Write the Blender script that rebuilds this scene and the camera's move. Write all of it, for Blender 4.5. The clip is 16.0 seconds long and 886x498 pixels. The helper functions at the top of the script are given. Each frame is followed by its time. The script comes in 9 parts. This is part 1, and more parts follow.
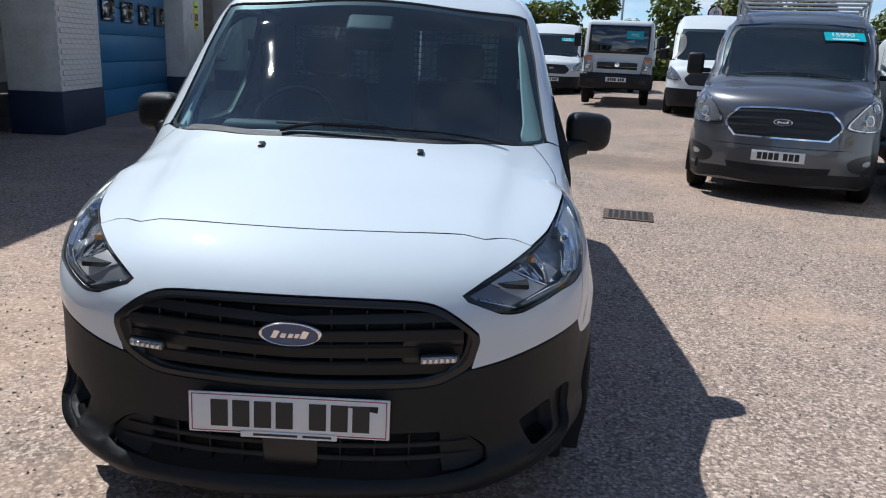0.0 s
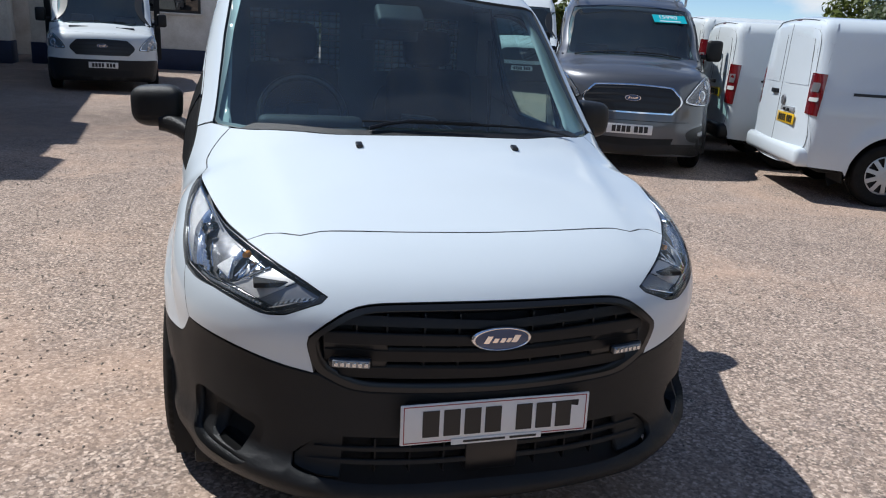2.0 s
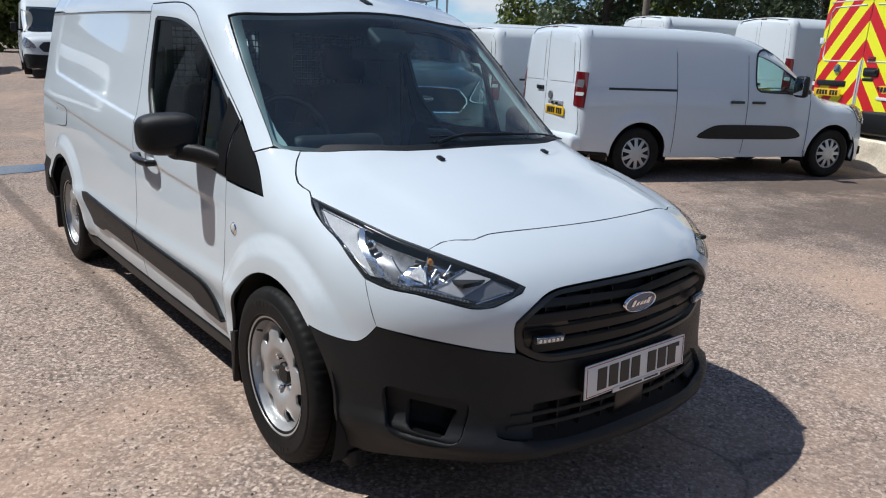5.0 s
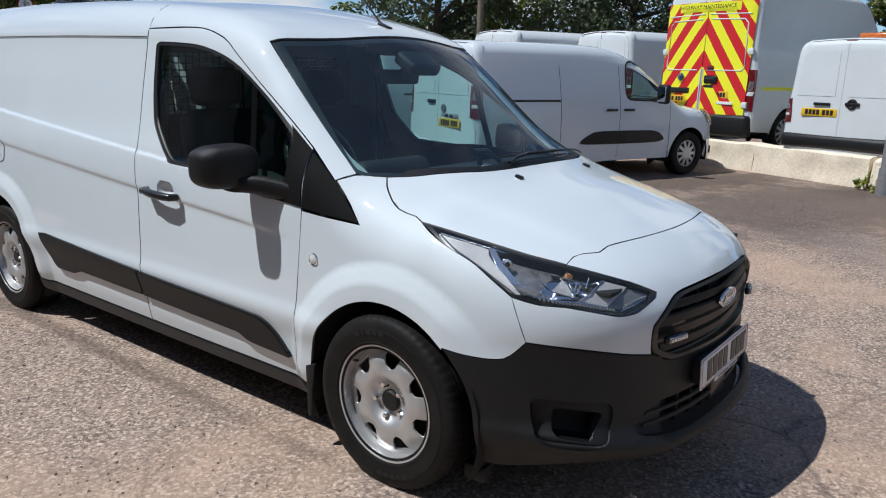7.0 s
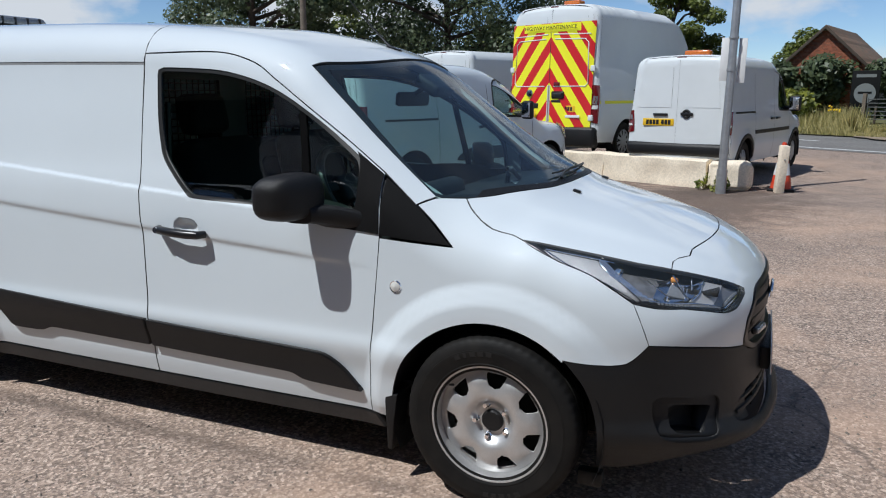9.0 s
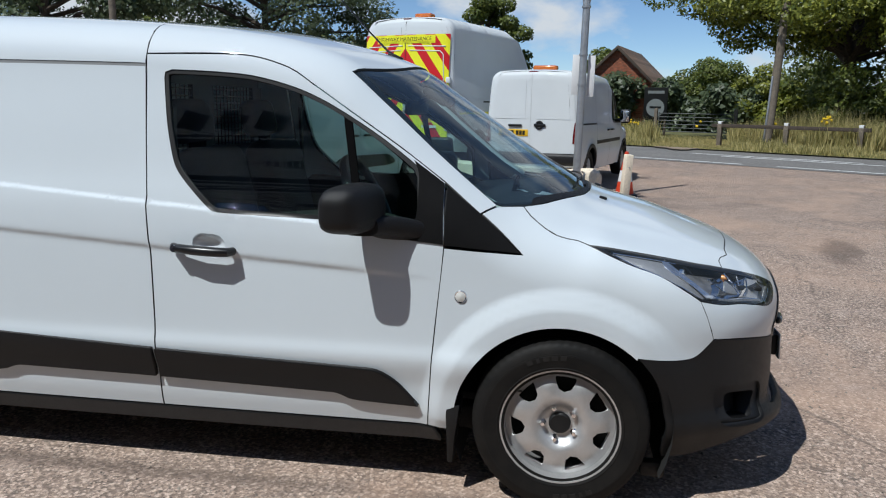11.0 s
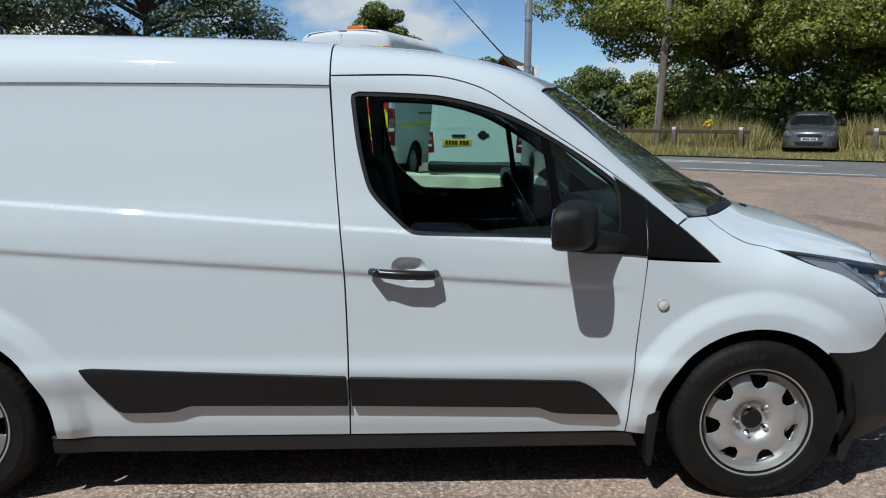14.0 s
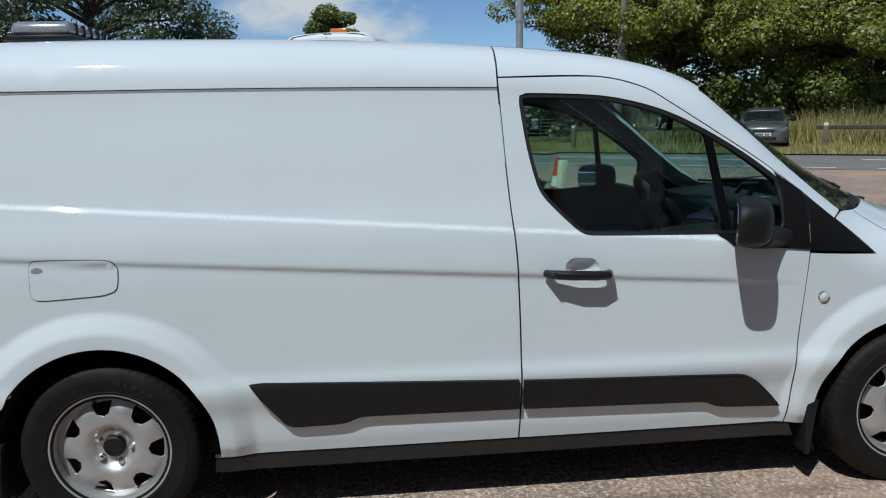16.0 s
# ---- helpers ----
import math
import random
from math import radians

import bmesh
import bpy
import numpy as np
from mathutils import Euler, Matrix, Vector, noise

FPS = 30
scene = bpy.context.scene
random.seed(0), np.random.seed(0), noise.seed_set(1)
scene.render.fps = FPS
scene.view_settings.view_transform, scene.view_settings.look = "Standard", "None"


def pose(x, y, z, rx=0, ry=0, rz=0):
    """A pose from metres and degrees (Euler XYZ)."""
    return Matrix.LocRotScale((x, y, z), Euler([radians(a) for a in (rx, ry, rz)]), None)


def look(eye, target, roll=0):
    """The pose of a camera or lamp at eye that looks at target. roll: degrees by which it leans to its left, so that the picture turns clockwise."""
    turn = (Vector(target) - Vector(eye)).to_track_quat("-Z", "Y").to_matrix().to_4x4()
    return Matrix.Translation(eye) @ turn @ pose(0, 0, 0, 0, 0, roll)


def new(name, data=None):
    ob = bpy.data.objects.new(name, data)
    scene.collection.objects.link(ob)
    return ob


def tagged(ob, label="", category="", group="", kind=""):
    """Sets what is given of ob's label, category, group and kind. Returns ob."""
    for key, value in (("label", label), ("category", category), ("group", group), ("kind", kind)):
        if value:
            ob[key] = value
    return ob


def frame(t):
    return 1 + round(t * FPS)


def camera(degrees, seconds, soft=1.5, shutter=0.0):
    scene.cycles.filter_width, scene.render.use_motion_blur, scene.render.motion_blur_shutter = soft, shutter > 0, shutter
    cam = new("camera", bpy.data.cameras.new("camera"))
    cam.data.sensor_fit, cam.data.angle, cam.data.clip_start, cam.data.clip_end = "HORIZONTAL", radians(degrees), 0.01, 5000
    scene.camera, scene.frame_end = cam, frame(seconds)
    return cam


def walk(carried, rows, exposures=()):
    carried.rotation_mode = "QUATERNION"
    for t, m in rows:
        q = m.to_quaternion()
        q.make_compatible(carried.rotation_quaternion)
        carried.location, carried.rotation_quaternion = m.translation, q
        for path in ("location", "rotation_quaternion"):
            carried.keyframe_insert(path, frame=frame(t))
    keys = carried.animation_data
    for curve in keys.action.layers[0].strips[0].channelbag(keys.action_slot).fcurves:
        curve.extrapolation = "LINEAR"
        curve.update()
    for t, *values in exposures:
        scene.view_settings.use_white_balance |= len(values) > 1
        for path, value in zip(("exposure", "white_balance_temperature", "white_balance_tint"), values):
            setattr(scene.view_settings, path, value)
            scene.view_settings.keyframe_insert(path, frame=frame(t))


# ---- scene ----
cam = camera(61.7, 16.0, soft=1.1)
PATH = [
    (0, (0.416, -2.62, 1.394), (0.373, -0.685, 0.888), 2.7),
    (0.5, (0.151, -2.564, 1.397), (0.248, -0.636, 0.872), 3.0),
    (1, (-0.061, -2.471, 1.399), (0.181, -0.56, 0.861), 3.3),
    (1.5, (-0.336, -2.464, 1.399), (0.044, -0.579, 0.849), 3.5),
    (2, (-0.63, -2.532, 1.43), (-0.113, -0.68, 0.879), 3.4),
    (2.5, (-0.891, -2.536, 1.429), (-0.236, -0.728, 0.878), 3.4),
    (3, (-1.166, -2.596, 1.44), (-0.379, -0.837, 0.903), 3.0),
    (5.5, (-2.109, -2.129, 1.452), (-0.819, -0.687, 0.944), 2.4),
    (6, (-2.321, -1.995, 1.455), (-0.948, -0.629, 0.957), 2.3),
    (6.5, (-2.52, -1.851, 1.473), (-1.068, -0.564, 0.986), 1.9),
    (7, (-2.643, -1.655, 1.465), (-1.117, -0.451, 0.996), 1.3),
    (7.5, (-2.823, -1.477, 1.468), (-1.226, -0.36, 1.016), 0.5),
    (8, (-2.99, -1.283, 1.481), (-1.326, -0.264, 1.042), -0.1),
    (8.5, (-3.075, -1.059, 1.47), (-1.346, -0.148, 1.044), -0.2),
    (11, (-3.403, 0.031, 1.451), (-1.465, 0.34, 1.066), 0.9),
    (11.5, (-3.396, 0.254, 1.466), (-1.446, 0.475, 1.081), 0.7),
    (12, (-3.437, 0.449, 1.463), (-1.48, 0.601, 1.079), 0.3),
    (12.5, (-3.467, 0.641, 1.471), (-1.506, 0.744, 1.086), 0.1),
    (13, (-3.466, 0.846, 1.479), (-1.504, 0.905, 1.1), -0.0),
    (13.5, (-3.536, 1.038, 1.477), (-1.57, 1.06, 1.108), -0.1),
    (14, (-3.532, 1.211, 1.48), (-1.565, 1.199, 1.121), -0.2),
    (14.5, (-3.475, 1.407, 1.483), (-1.508, 1.358, 1.128), -0.5),
    (15, (-3.511, 1.625, 1.482), (-1.544, 1.545, 1.131), -1.0),
    (15.5, (-3.525, 1.833, 1.491), (-1.56, 1.719, 1.14), -1.2),
    (16, (-3.482, 2.048, 1.489), (-1.52, 1.888, 1.133), -1.2),
]
walk(cam, [(t, look(eye, target, roll)) for t, eye, target, roll in PATH],
     exposures=((0.0, 0.48, 5940, 7), (2.5, 0.42, 6020, 8), (5.5, 0.27, 6020, 8), (8.5, 0.18, 6000, 8), (12.5, 0.15, 5990, 5), (16.0, 0.0, 5930, 4)))

# ---- light ----
SUN = Vector((0.53, -0.40, -1.0)).normalized()
world = bpy.data.worlds.new("sky")
scene.world = world
world.use_nodes = True
wn, wl = world.node_tree.nodes, world.node_tree.links
wn.clear()
sky = wn.new("ShaderNodeTexSky")
sky.sky_type, sky.sun_disc = "NISHITA", False
sky.sun_elevation = math.asin(-SUN.z)
sky.sun_rotation = math.atan2(-SUN.x, -SUN.y)
sky.altitude = 1400
sky.air_density, sky.dust_density, sky.ozone_density = 0.85, 0.05, 3.5
# fair-weather cumulus over the blue
tc = wn.new("ShaderNodeTexCoord")
mp = wn.new("ShaderNodeMapping")
mp.inputs["Scale"].default_value = (1.0, 1.0, 2.1)
nz = wn.new("ShaderNodeTexNoise")
nz.inputs["Scale"].default_value, nz.inputs["Detail"].default_value, nz.inputs["Roughness"].default_value = 4.2, 10.0, 0.52
rp = wn.new("ShaderNodeValToRGB")
rp.color_ramp.elements[0].position, rp.color_ramp.elements[1].position = 0.485, 0.585
mx = wn.new("ShaderNodeMixRGB")
mx.inputs[2].default_value = (6.8, 6.9, 7.1, 1)
bg = wn.new("ShaderNodeBackground")
bg.inputs["Strength"].default_value = 0.086
wo = wn.new("ShaderNodeOutputWorld")
wl.new(tc.outputs["Generated"], mp.inputs["Vector"])
wl.new(mp.outputs["Vector"], nz.inputs["Vector"])
wl.new(nz.outputs["Fac"], rp.inputs["Fac"])
up = wn.new("ShaderNodeSeparateXYZ")
wl.new(tc.outputs["Generated"], up.inputs["Vector"])
low = wn.new("ShaderNodeMapRange")
low.interpolation_type = "SMOOTHSTEP"
for key, val in (("From Min", 0.25), ("From Max", 0.65), ("To Min", 1.0), ("To Max", 0.12)):
    low.inputs[key].default_value = val
wl.new(up.outputs["Z"], low.inputs["Value"])
amount = wn.new("ShaderNodeMath")
amount.operation = "MULTIPLY"
wl.new(rp.outputs["Color"], amount.inputs[0])
wl.new(low.outputs["Result"], amount.inputs[1])
wl.new(amount.outputs[0], mx.inputs[0])
wl.new(sky.outputs["Color"], mx.inputs[1])
wl.new(mx.outputs["Color"], bg.inputs["Color"])
wl.new(bg.outputs["Background"], wo.inputs["Surface"])
sun_data = bpy.data.lights.new("sun", "SUN")
sun_data.energy, sun_data.angle, sun_data.color = 3.9, radians(0.53), (1.0, 0.965, 0.91)
sun = new("sun", sun_data)
sun.matrix_world = look((0, 0, 30), Vector((0, 0, 30)) + SUN)


# ---- materials ----
def mat(name, color, rough=0.5, metal=0.0, coat=0.0, spec=0.5, var=0.0, scale=6.0, bump=0.0, bscale=200.0, island=False, tint2=None, fine=0.0):
    m = bpy.data.materials.new(name)
    m.use_nodes = True
    n, l = m.node_tree.nodes, m.node_tree.links
    b = n["Principled BSDF"]
    b.inputs["Base Color"].default_value = (*color, 1)
    b.inputs["Roughness"].default_value, b.inputs["Metallic"].default_value = rough, metal
    b.inputs["Coat Weight"].default_value, b.inputs["Coat Roughness"].default_value = coat, 0.03
    b.inputs["Specular IOR Level"].default_value = spec
    co = n.new("ShaderNodeTexCoord")
    if var > 0:
        t = n.new("ShaderNodeTexNoise")
        t.inputs["Scale"].default_value, t.inputs["Detail"].default_value, t.inputs["Roughness"].default_value = scale, 8, 0.6
        r = n.new("ShaderNodeValToRGB")
        lo = tint2 if tint2 else tuple(c * (1 - var) for c in color)
        r.color_ramp.elements[0].position, r.color_ramp.elements[1].position = 0.32, 0.68
        r.color_ramp.elements[0].color, r.color_ramp.elements[1].color = (*lo, 1), (*color, 1)
        l.new(co.outputs["Object"], t.inputs["Vector"])
        l.new(t.outputs["Fac"], r.inputs["Fac"])
        out = r.outputs["Color"]
        if fine > 0:
            t2 = n.new("ShaderNodeTexNoise")
            t2.inputs["Scale"].default_value, t2.inputs["Detail"].default_value = scale * 14, 4
            r2 = n.new("ShaderNodeValToRGB")
            r2.color_ramp.elements[0].color, r2.color_ramp.elements[1].color = (1 - fine,) * 3 + (1,), (1 + fine * 0.4,) * 3 + (1,)
            r2.color_ramp.elements[0].position, r2.color_ramp.elements[1].position = 0.35, 0.65
            mm = n.new("ShaderNodeMixRGB")
            mm.blend_type, mm.inputs[0].default_value = "MULTIPLY", 1.0
            l.new(co.outputs["Object"], t2.inputs["Vector"])
            l.new(t2.outputs["Fac"], r2.inputs["Fac"])
            l.new(out, mm.inputs[1])
            l.new(r2.outputs["Color"], mm.inputs[2])
            out = mm.outputs["Color"]
        if island:
            g = n.new("ShaderNodeNewGeometry") if island == "mesh" else n.new("ShaderNodeObjectInfo")
            hs = n.new("ShaderNodeHueSaturation")
            mr = n.new("ShaderNodeMapRange")
            mr.inputs["To Min"].default_value, mr.inputs["To Max"].default_value = 0.62, 1.3
            l.new(g.outputs["Random Per Island" if island == "mesh" else "Random"], mr.inputs["Value"])
            l.new(mr.outputs["Result"], hs.inputs["Value"])
            l.new(out, hs.inputs["Color"])
            out = hs.outputs["Color"]
        l.new(out, b.inputs["Base Color"])
    if bump > 0:
        t = n.new("ShaderNodeTexNoise")
        t.inputs["Scale"].default_value, t.inputs["Detail"].default_value = bscale, 3
        bp = n.new("ShaderNodeBump")
        bp.inputs["Strength"].default_value, bp.inputs["Distance"].default_value = bump, 0.004
        l.new(co.outputs["Object"], t.inputs["Vector"])
        l.new(t.outputs["Fac"], bp.inputs["Height"])
        l.new(bp.outputs["Normal"], b.inputs["Normal"])
    return m


def glass(name, tint, ior=1.5, rough=0.0, gain=1.0, haze=0.0):
    m = bpy.data.materials.new(name)
    m.use_nodes = True
    n, l = m.node_tree.nodes, m.node_tree.links
    n.clear()
    o, mix = n.new("ShaderNodeOutputMaterial"), n.new("ShaderNodeMixShader")
    tr, gl, fr = n.new("ShaderNodeBsdfTransparent"), n.new("ShaderNodeBsdfGlossy"), n.new("ShaderNodeLayerWeight")
    tr.inputs["Color"].default_value = (*tint, 1)
    gl.inputs["Roughness"].default_value = rough
    # Schlick's curve, the same from both sides of the pane
    fr.inputs["Blend"].default_value = 0.5
    pw, mul = n.new("ShaderNodeMath"), n.new("ShaderNodeMath")
    pw.operation, pw.inputs[1].default_value = "POWER", 5.0
    f0 = ((ior - 1) / (ior + 1)) ** 2 * gain
    mul.operation, mul.use_clamp = "MULTIPLY_ADD", True
    mul.inputs[1].default_value, mul.inputs[2].default_value = (1 - f0), f0
    l.new(fr.outputs["Facing"], pw.inputs[0])
    l.new(pw.outputs[0], mul.inputs[0])
    l.new(mul.outputs[0], mix.inputs[0])
    l.new(tr.outputs[0], mix.inputs[1])
    l.new(gl.outputs[0], mix.inputs[2])
    out = mix.outputs[0]
    if haze > 0:
        # a thin film that puts the bluish haze of glare into the pane's colour
        co, nz2 = n.new("ShaderNodeTexCoord"), n.new("ShaderNodeTexNoise")
        nz2.inputs["Scale"].default_value, nz2.inputs["Detail"].default_value, nz2.inputs["Roughness"].default_value = 5.0, 8, 0.7
        k = n.new("ShaderNodeMapRange")
        k.inputs["From Min"].default_value, k.inputs["From Max"].default_value, k.inputs["To Min"].default_value, k.inputs["To Max"].default_value = 0.3, 0.75, 0.6 * haze, 1.6 * haze
        df, m2 = n.new("ShaderNodeBsdfDiffuse"), n.new("ShaderNodeMixShader")
        df.inputs["Color"].default_value = (0.50, 0.60, 0.68, 1)
        l.new(co.outputs["Object"], nz2.inputs["Vector"])
        l.new(nz2.outputs["Fac"], k.inputs["Value"])
        l.new(k.outputs["Result"], m2.inputs[0])
        l.new(out, m2.inputs[1])
        l.new(df.outputs[0], m2.inputs[2])
        out = m2.outputs[0]
    l.new(out, o.inputs["Surface"])
    return m


M = {}
M["white"] = mat("white car paint", (0.625, 0.678, 0.715), 0.5, spec=0.15, coat=1.0, var=0.03, scale=1.2, bump=0.015, bscale=900)
M["white2"] = mat("older white car paint", (0.64, 0.67, 0.675), 0.5, spec=0.15, coat=0.7, var=0.06, scale=1.5)
M["grey_paint"] = mat("metallic grey car paint", (0.108, 0.110, 0.120), 0.36, metal=0.6, coat=1.0, var=0.05, scale=900)
M["silver_paint"] = mat("silver car paint", (0.17, 0.175, 0.18), 0.4, metal=0.6, coat=1.0, var=0.05, scale=700)
M["black_paint"] = mat("black car paint", (0.012, 0.012, 0.014), 0.25, coat=1.0, var=0.05, scale=3)
M["plastic"] = mat("grained black plastic", (0.0098, 0.0099, 0.0106), 0.46, spec=0.34, var=0.25, scale=5, bump=0.35, bscale=650)
M["gloss_black"] = mat("smooth black plastic", (0.012, 0.012, 0.013), 0.3, var=0.15, scale=9)
M["rubber"] = mat("tyre rubber", (0.0075, 0.0075, 0.0075), 0.6, spec=0.16, var=0.4, scale=14, tint2=(0.014, 0.013, 0.012), bump=0.2, bscale=300)
M["rubber_mark"] = mat("worn raised rubber", (0.020, 0.019, 0.018), 0.65, spec=0.2, var=0.3, scale=30)
M["seal"] = mat("window rubber seal", (0.014, 0.014, 0.014), 0.45, var=0.2, scale=8)
M["sail"] = mat("dull grained black plastic", (0.007, 0.007, 0.0075), 0.7, spec=0.10, var=0.2, scale=8, bump=0.3, bscale=600)
M["seam"] = mat("shaded shut line", (0.055, 0.056, 0.058), 0.7, var=0.2, scale=8)
M["dull_black"] = mat("dull black trim", (0.003, 0.003, 0.0032), 0.8, spec=0.06, var=0.2, scale=8)
M["dark"] = mat("dark underside", (0.012, 0.012, 0.012), 0.85, var=0.4, scale=6)
M["steel"] = mat("silver painted steel", (0.56, 0.56, 0.56), 0.40, metal=0.65, coat=0.15, var=0.12, scale=22, fine=0.06)
M["chrome"] = mat("chrome", (0.86, 0.86, 0.87), 0.08, metal=1.0)
M["lamp_silver"] = mat("headlamp reflector", (0.68, 0.69, 0.70), 0.09, metal=1.0)
M["lamp_dark"] = mat("headlamp bezel", (0.20, 0.20, 0.21), 0.28, metal=0.4)
M["amber"] = mat("amber bulb", (0.60, 0.24, 0.04), 0.2, coat=1.0)
M["red"] = mat("red lamp plastic", (0.15, 0.004, 0.006), 0.15, coat=1.0, var=0.4, scale=60)
M["trimgrey"] = mat("interior grey plastic", (0.014, 0.0145, 0.016), 0.62, var=0.2, scale=10, bump=0.2, bscale=500)
M["lining"] = mat("pale grey pillar lining", (0.50, 0.54, 0.50), 0.75, var=0.08, scale=8)
M["fabric"] = mat("dark seat fabric", (0.0030, 0.0032, 0.0036), 0.9, var=0.4, scale=60, bump=0.3, bscale=900)
M["glass"] = glass("tinted window glass", (0.64, 0.83, 0.76), gain=2.0)
M["screen"] = glass("windscreen glass", (0.66, 0.82, 0.85), gain=2.2, rough=0.01, haze=0.017)
M["lens"] = glass("clear lamp lens", (0.97, 0.975, 0.98), gain=0.9, haze=0.02)
M["plate"] = mat("white number plate", (0.74, 0.74, 0.73), 0.3, coat=0.5, var=0.04, scale=30)
M["plate_y"] = mat("yellow number plate", (0.75, 0.46, 0.012), 0.3, coat=0.5, var=0.05, scale=30)
M["ink"] = mat("black lettering", (0.012, 0.012, 0.013), 0.4)
M["red_ink"] = mat("dark red line", (0.30, 0.03, 0.03), 0.4)
M["blue_badge"] = mat("blue enamel", (0.012, 0.045, 0.13), 0.15, coat=1.0)
M["mirror"] = mat("mirror", (0.9, 0.9, 0.9), 0.01, metal=1.0)
# opaque and glossy; the dark of unlit interiors is put into the colour
M["veil"] = mat("opaque dark pane for unlit interiors", (0.010, 0.012, 0.013), 0.03, coat=1.0, spec=0.8, var=0.3, scale=3)


# ---- mesh helpers ----
def mesh_object(name, verts, faces, material, parent=None, normals=None, label="", smooth=True):
    me = bpy.data.meshes.new(name)
    me.from_pydata([tuple(v) for v in verts], [], [tuple(f) for f in faces])
    me.materials.append(material)
    if smooth:
        me.polygons.foreach_set("use_smooth", [True] * len(me.polygons))
    if normals is not None:
        me.normals_split_custom_set_from_vertices([tuple(n) for n in normals])
    me.update()
    ob = new(name, me)
    if parent is not None:
        ob.parent = parent
    if label:
        tagged(ob, label)
    return ob


def part(name, bm, material, parent, label="", smooth=35):
    me = bpy.data.meshes.new(name)
    bmesh.ops.recalc_face_normals(bm, faces=bm.faces)
    if smooth:
        for f in bm.faces:
            f.smooth = True
        for e in bm.edges:
            if len(e.link_faces) == 2 and e.calc_face_angle(0.0) > radians(smooth):
                e.smooth = False
    bm.to_mesh(me)
    bm.free()
    me.materials.append(material)
    ob = new(name, me)
    if parent is not None:
        ob.parent = parent
    if label:
        tagged(ob, label)
    return ob


def thing(name, m, label, category, group="", kind=""):
    ob = new(name)
    ob.empty_display_size = 0.1
    ob.matrix_world = m
    return tagged(ob, label, category, group, kind)


def box(size, at=(0, 0, 0), bevel=0.0, rot=None, taper=1.0, seg=2, into=None):
    """A bevelled block; taper narrows its top."""
    bm = bmesh.new()
    bmesh.ops.create_cube(bm, size=1)
    for v in bm.verts:
        k = taper if v.co.z > 0 else 1.0
        v.co = Vector((v.co.x * size[0] * k, v.co.y * size[1] * k, v.co.z * size[2]))
    if bevel > 0:
        bmesh.ops.bevel(bm, geom=bm.edges[:], offset=bevel, segments=seg, profile=0.5, affect="EDGES")
    m = Matrix.Translation(at) @ (rot.to_4x4() if rot else Matrix())
    bmesh.ops.transform(bm, matrix=m, verts=bm.verts)
    if into is not None:
        return merge(into, bm)
    return bm


def merge(a, b):
    me = bpy.data.meshes.new("tmp")
    b.to_mesh(me)
    b.free()
    a.from_mesh(me)
    bpy.data.meshes.remove(me)
    return a


def rod(a, b, r, r2=None, sides=12, into=None):
    a, b = Vector(a), Vector(b)
    bm = bmesh.new()
    bmesh.ops.create_cone(bm, cap_ends=True, segments=sides, radius1=r, radius2=r if r2 is None else r2, depth=(b - a).length)
    q = (b - a).to_track_quat("Z", "Y").to_matrix().to_4x4()
    bmesh.ops.transform(bm, matrix=Matrix.Translation((a + b) / 2) @ q, verts=bm.verts)
    if into is not None:
        return merge(into, bm)
    return bm


def tube(points, r, sides=8, into=None):
    """A bent round bar along points."""
    pts = [Vector(p) for p in points]
    bm = bmesh.new()
    rings = []
    for i, p in enumerate(pts):
        d = (pts[min(i + 1, len(pts) - 1)] - pts[max(i - 1, 0)]).normalized()
        q = d.to_track_quat("Z", "Y")
        rr = r(i / (len(pts) - 1)) if callable(r) else r
        rings.append([bm.verts.new(p + q @ Vector((rr * math.cos(2 * math.pi * k / sides), rr * math.sin(2 * math.pi * k / sides), 0))) for k in range(sides)])
    for a, b in zip(rings, rings[1:]):
        for k in range(sides):
            bm.faces.new((a[k], a[(k + 1) % sides], b[(k + 1) % sides], b[k]))
    bm.faces.new(rings[0][::-1])
    bm.faces.new(rings[-1])
    if into is not None:
        return merge(into, bm)
    return bm


def lathe(profile, sides=48, axis="x", at=(0, 0, 0), closed=False):
    """Turn (offset along axis, radius) pairs about an axis."""
    bm = bmesh.new()
    rings = []
    for h, r in profile:
        ring = []
        for k in range(sides):
            a = 2 * math.pi * k / sides
            c, s = r * math.cos(a), r * math.sin(a)
            p = (h, c, s) if axis == "x" else ((c, h, s) if axis == "y" else (c, s, h))
            ring.append(bm.verts.new(Vector(p) + Vector(at)))
        rings.append(ring)
    pairs = list(zip(rings, rings[1:])) + ([(rings[-1], rings[0])] if closed else [])
    for a, b in pairs:
        for k in range(sides):
            bm.faces.new((a[k], a[(k + 1) % sides], b[(k + 1) % sides], b[k]))
    return bm


def slab(outline, depth, plane="xz", at=0.0, bevel=0.0):
    """A flat plate of given outline, extruded by depth along the third axis from at."""
    bm = bmesh.new()
    def p3(u, v, w):
        return {"xz": (u, w, v), "yz": (w, u, v), "xy": (u, v, w)}[plane]
    a = [bm.verts.new(p3(u, v, at)) for u, v in outline]
    f = bm.faces.new(a)
    r = bmesh.ops.extrude_face_region(bm, geom=[f])
    vs = [g for g in r["geom"] if isinstance(g, bmesh.types.BMVert)]
    d = Vector(p3(0, 0, depth))
    bmesh.ops.translate(bm, vec=d, verts=vs)
    if bevel > 0:
        bmesh.ops.bevel(bm, geom=bm.edges[:], offset=bevel, segments=2, profile=0.5, affect="EDGES")
    return bm


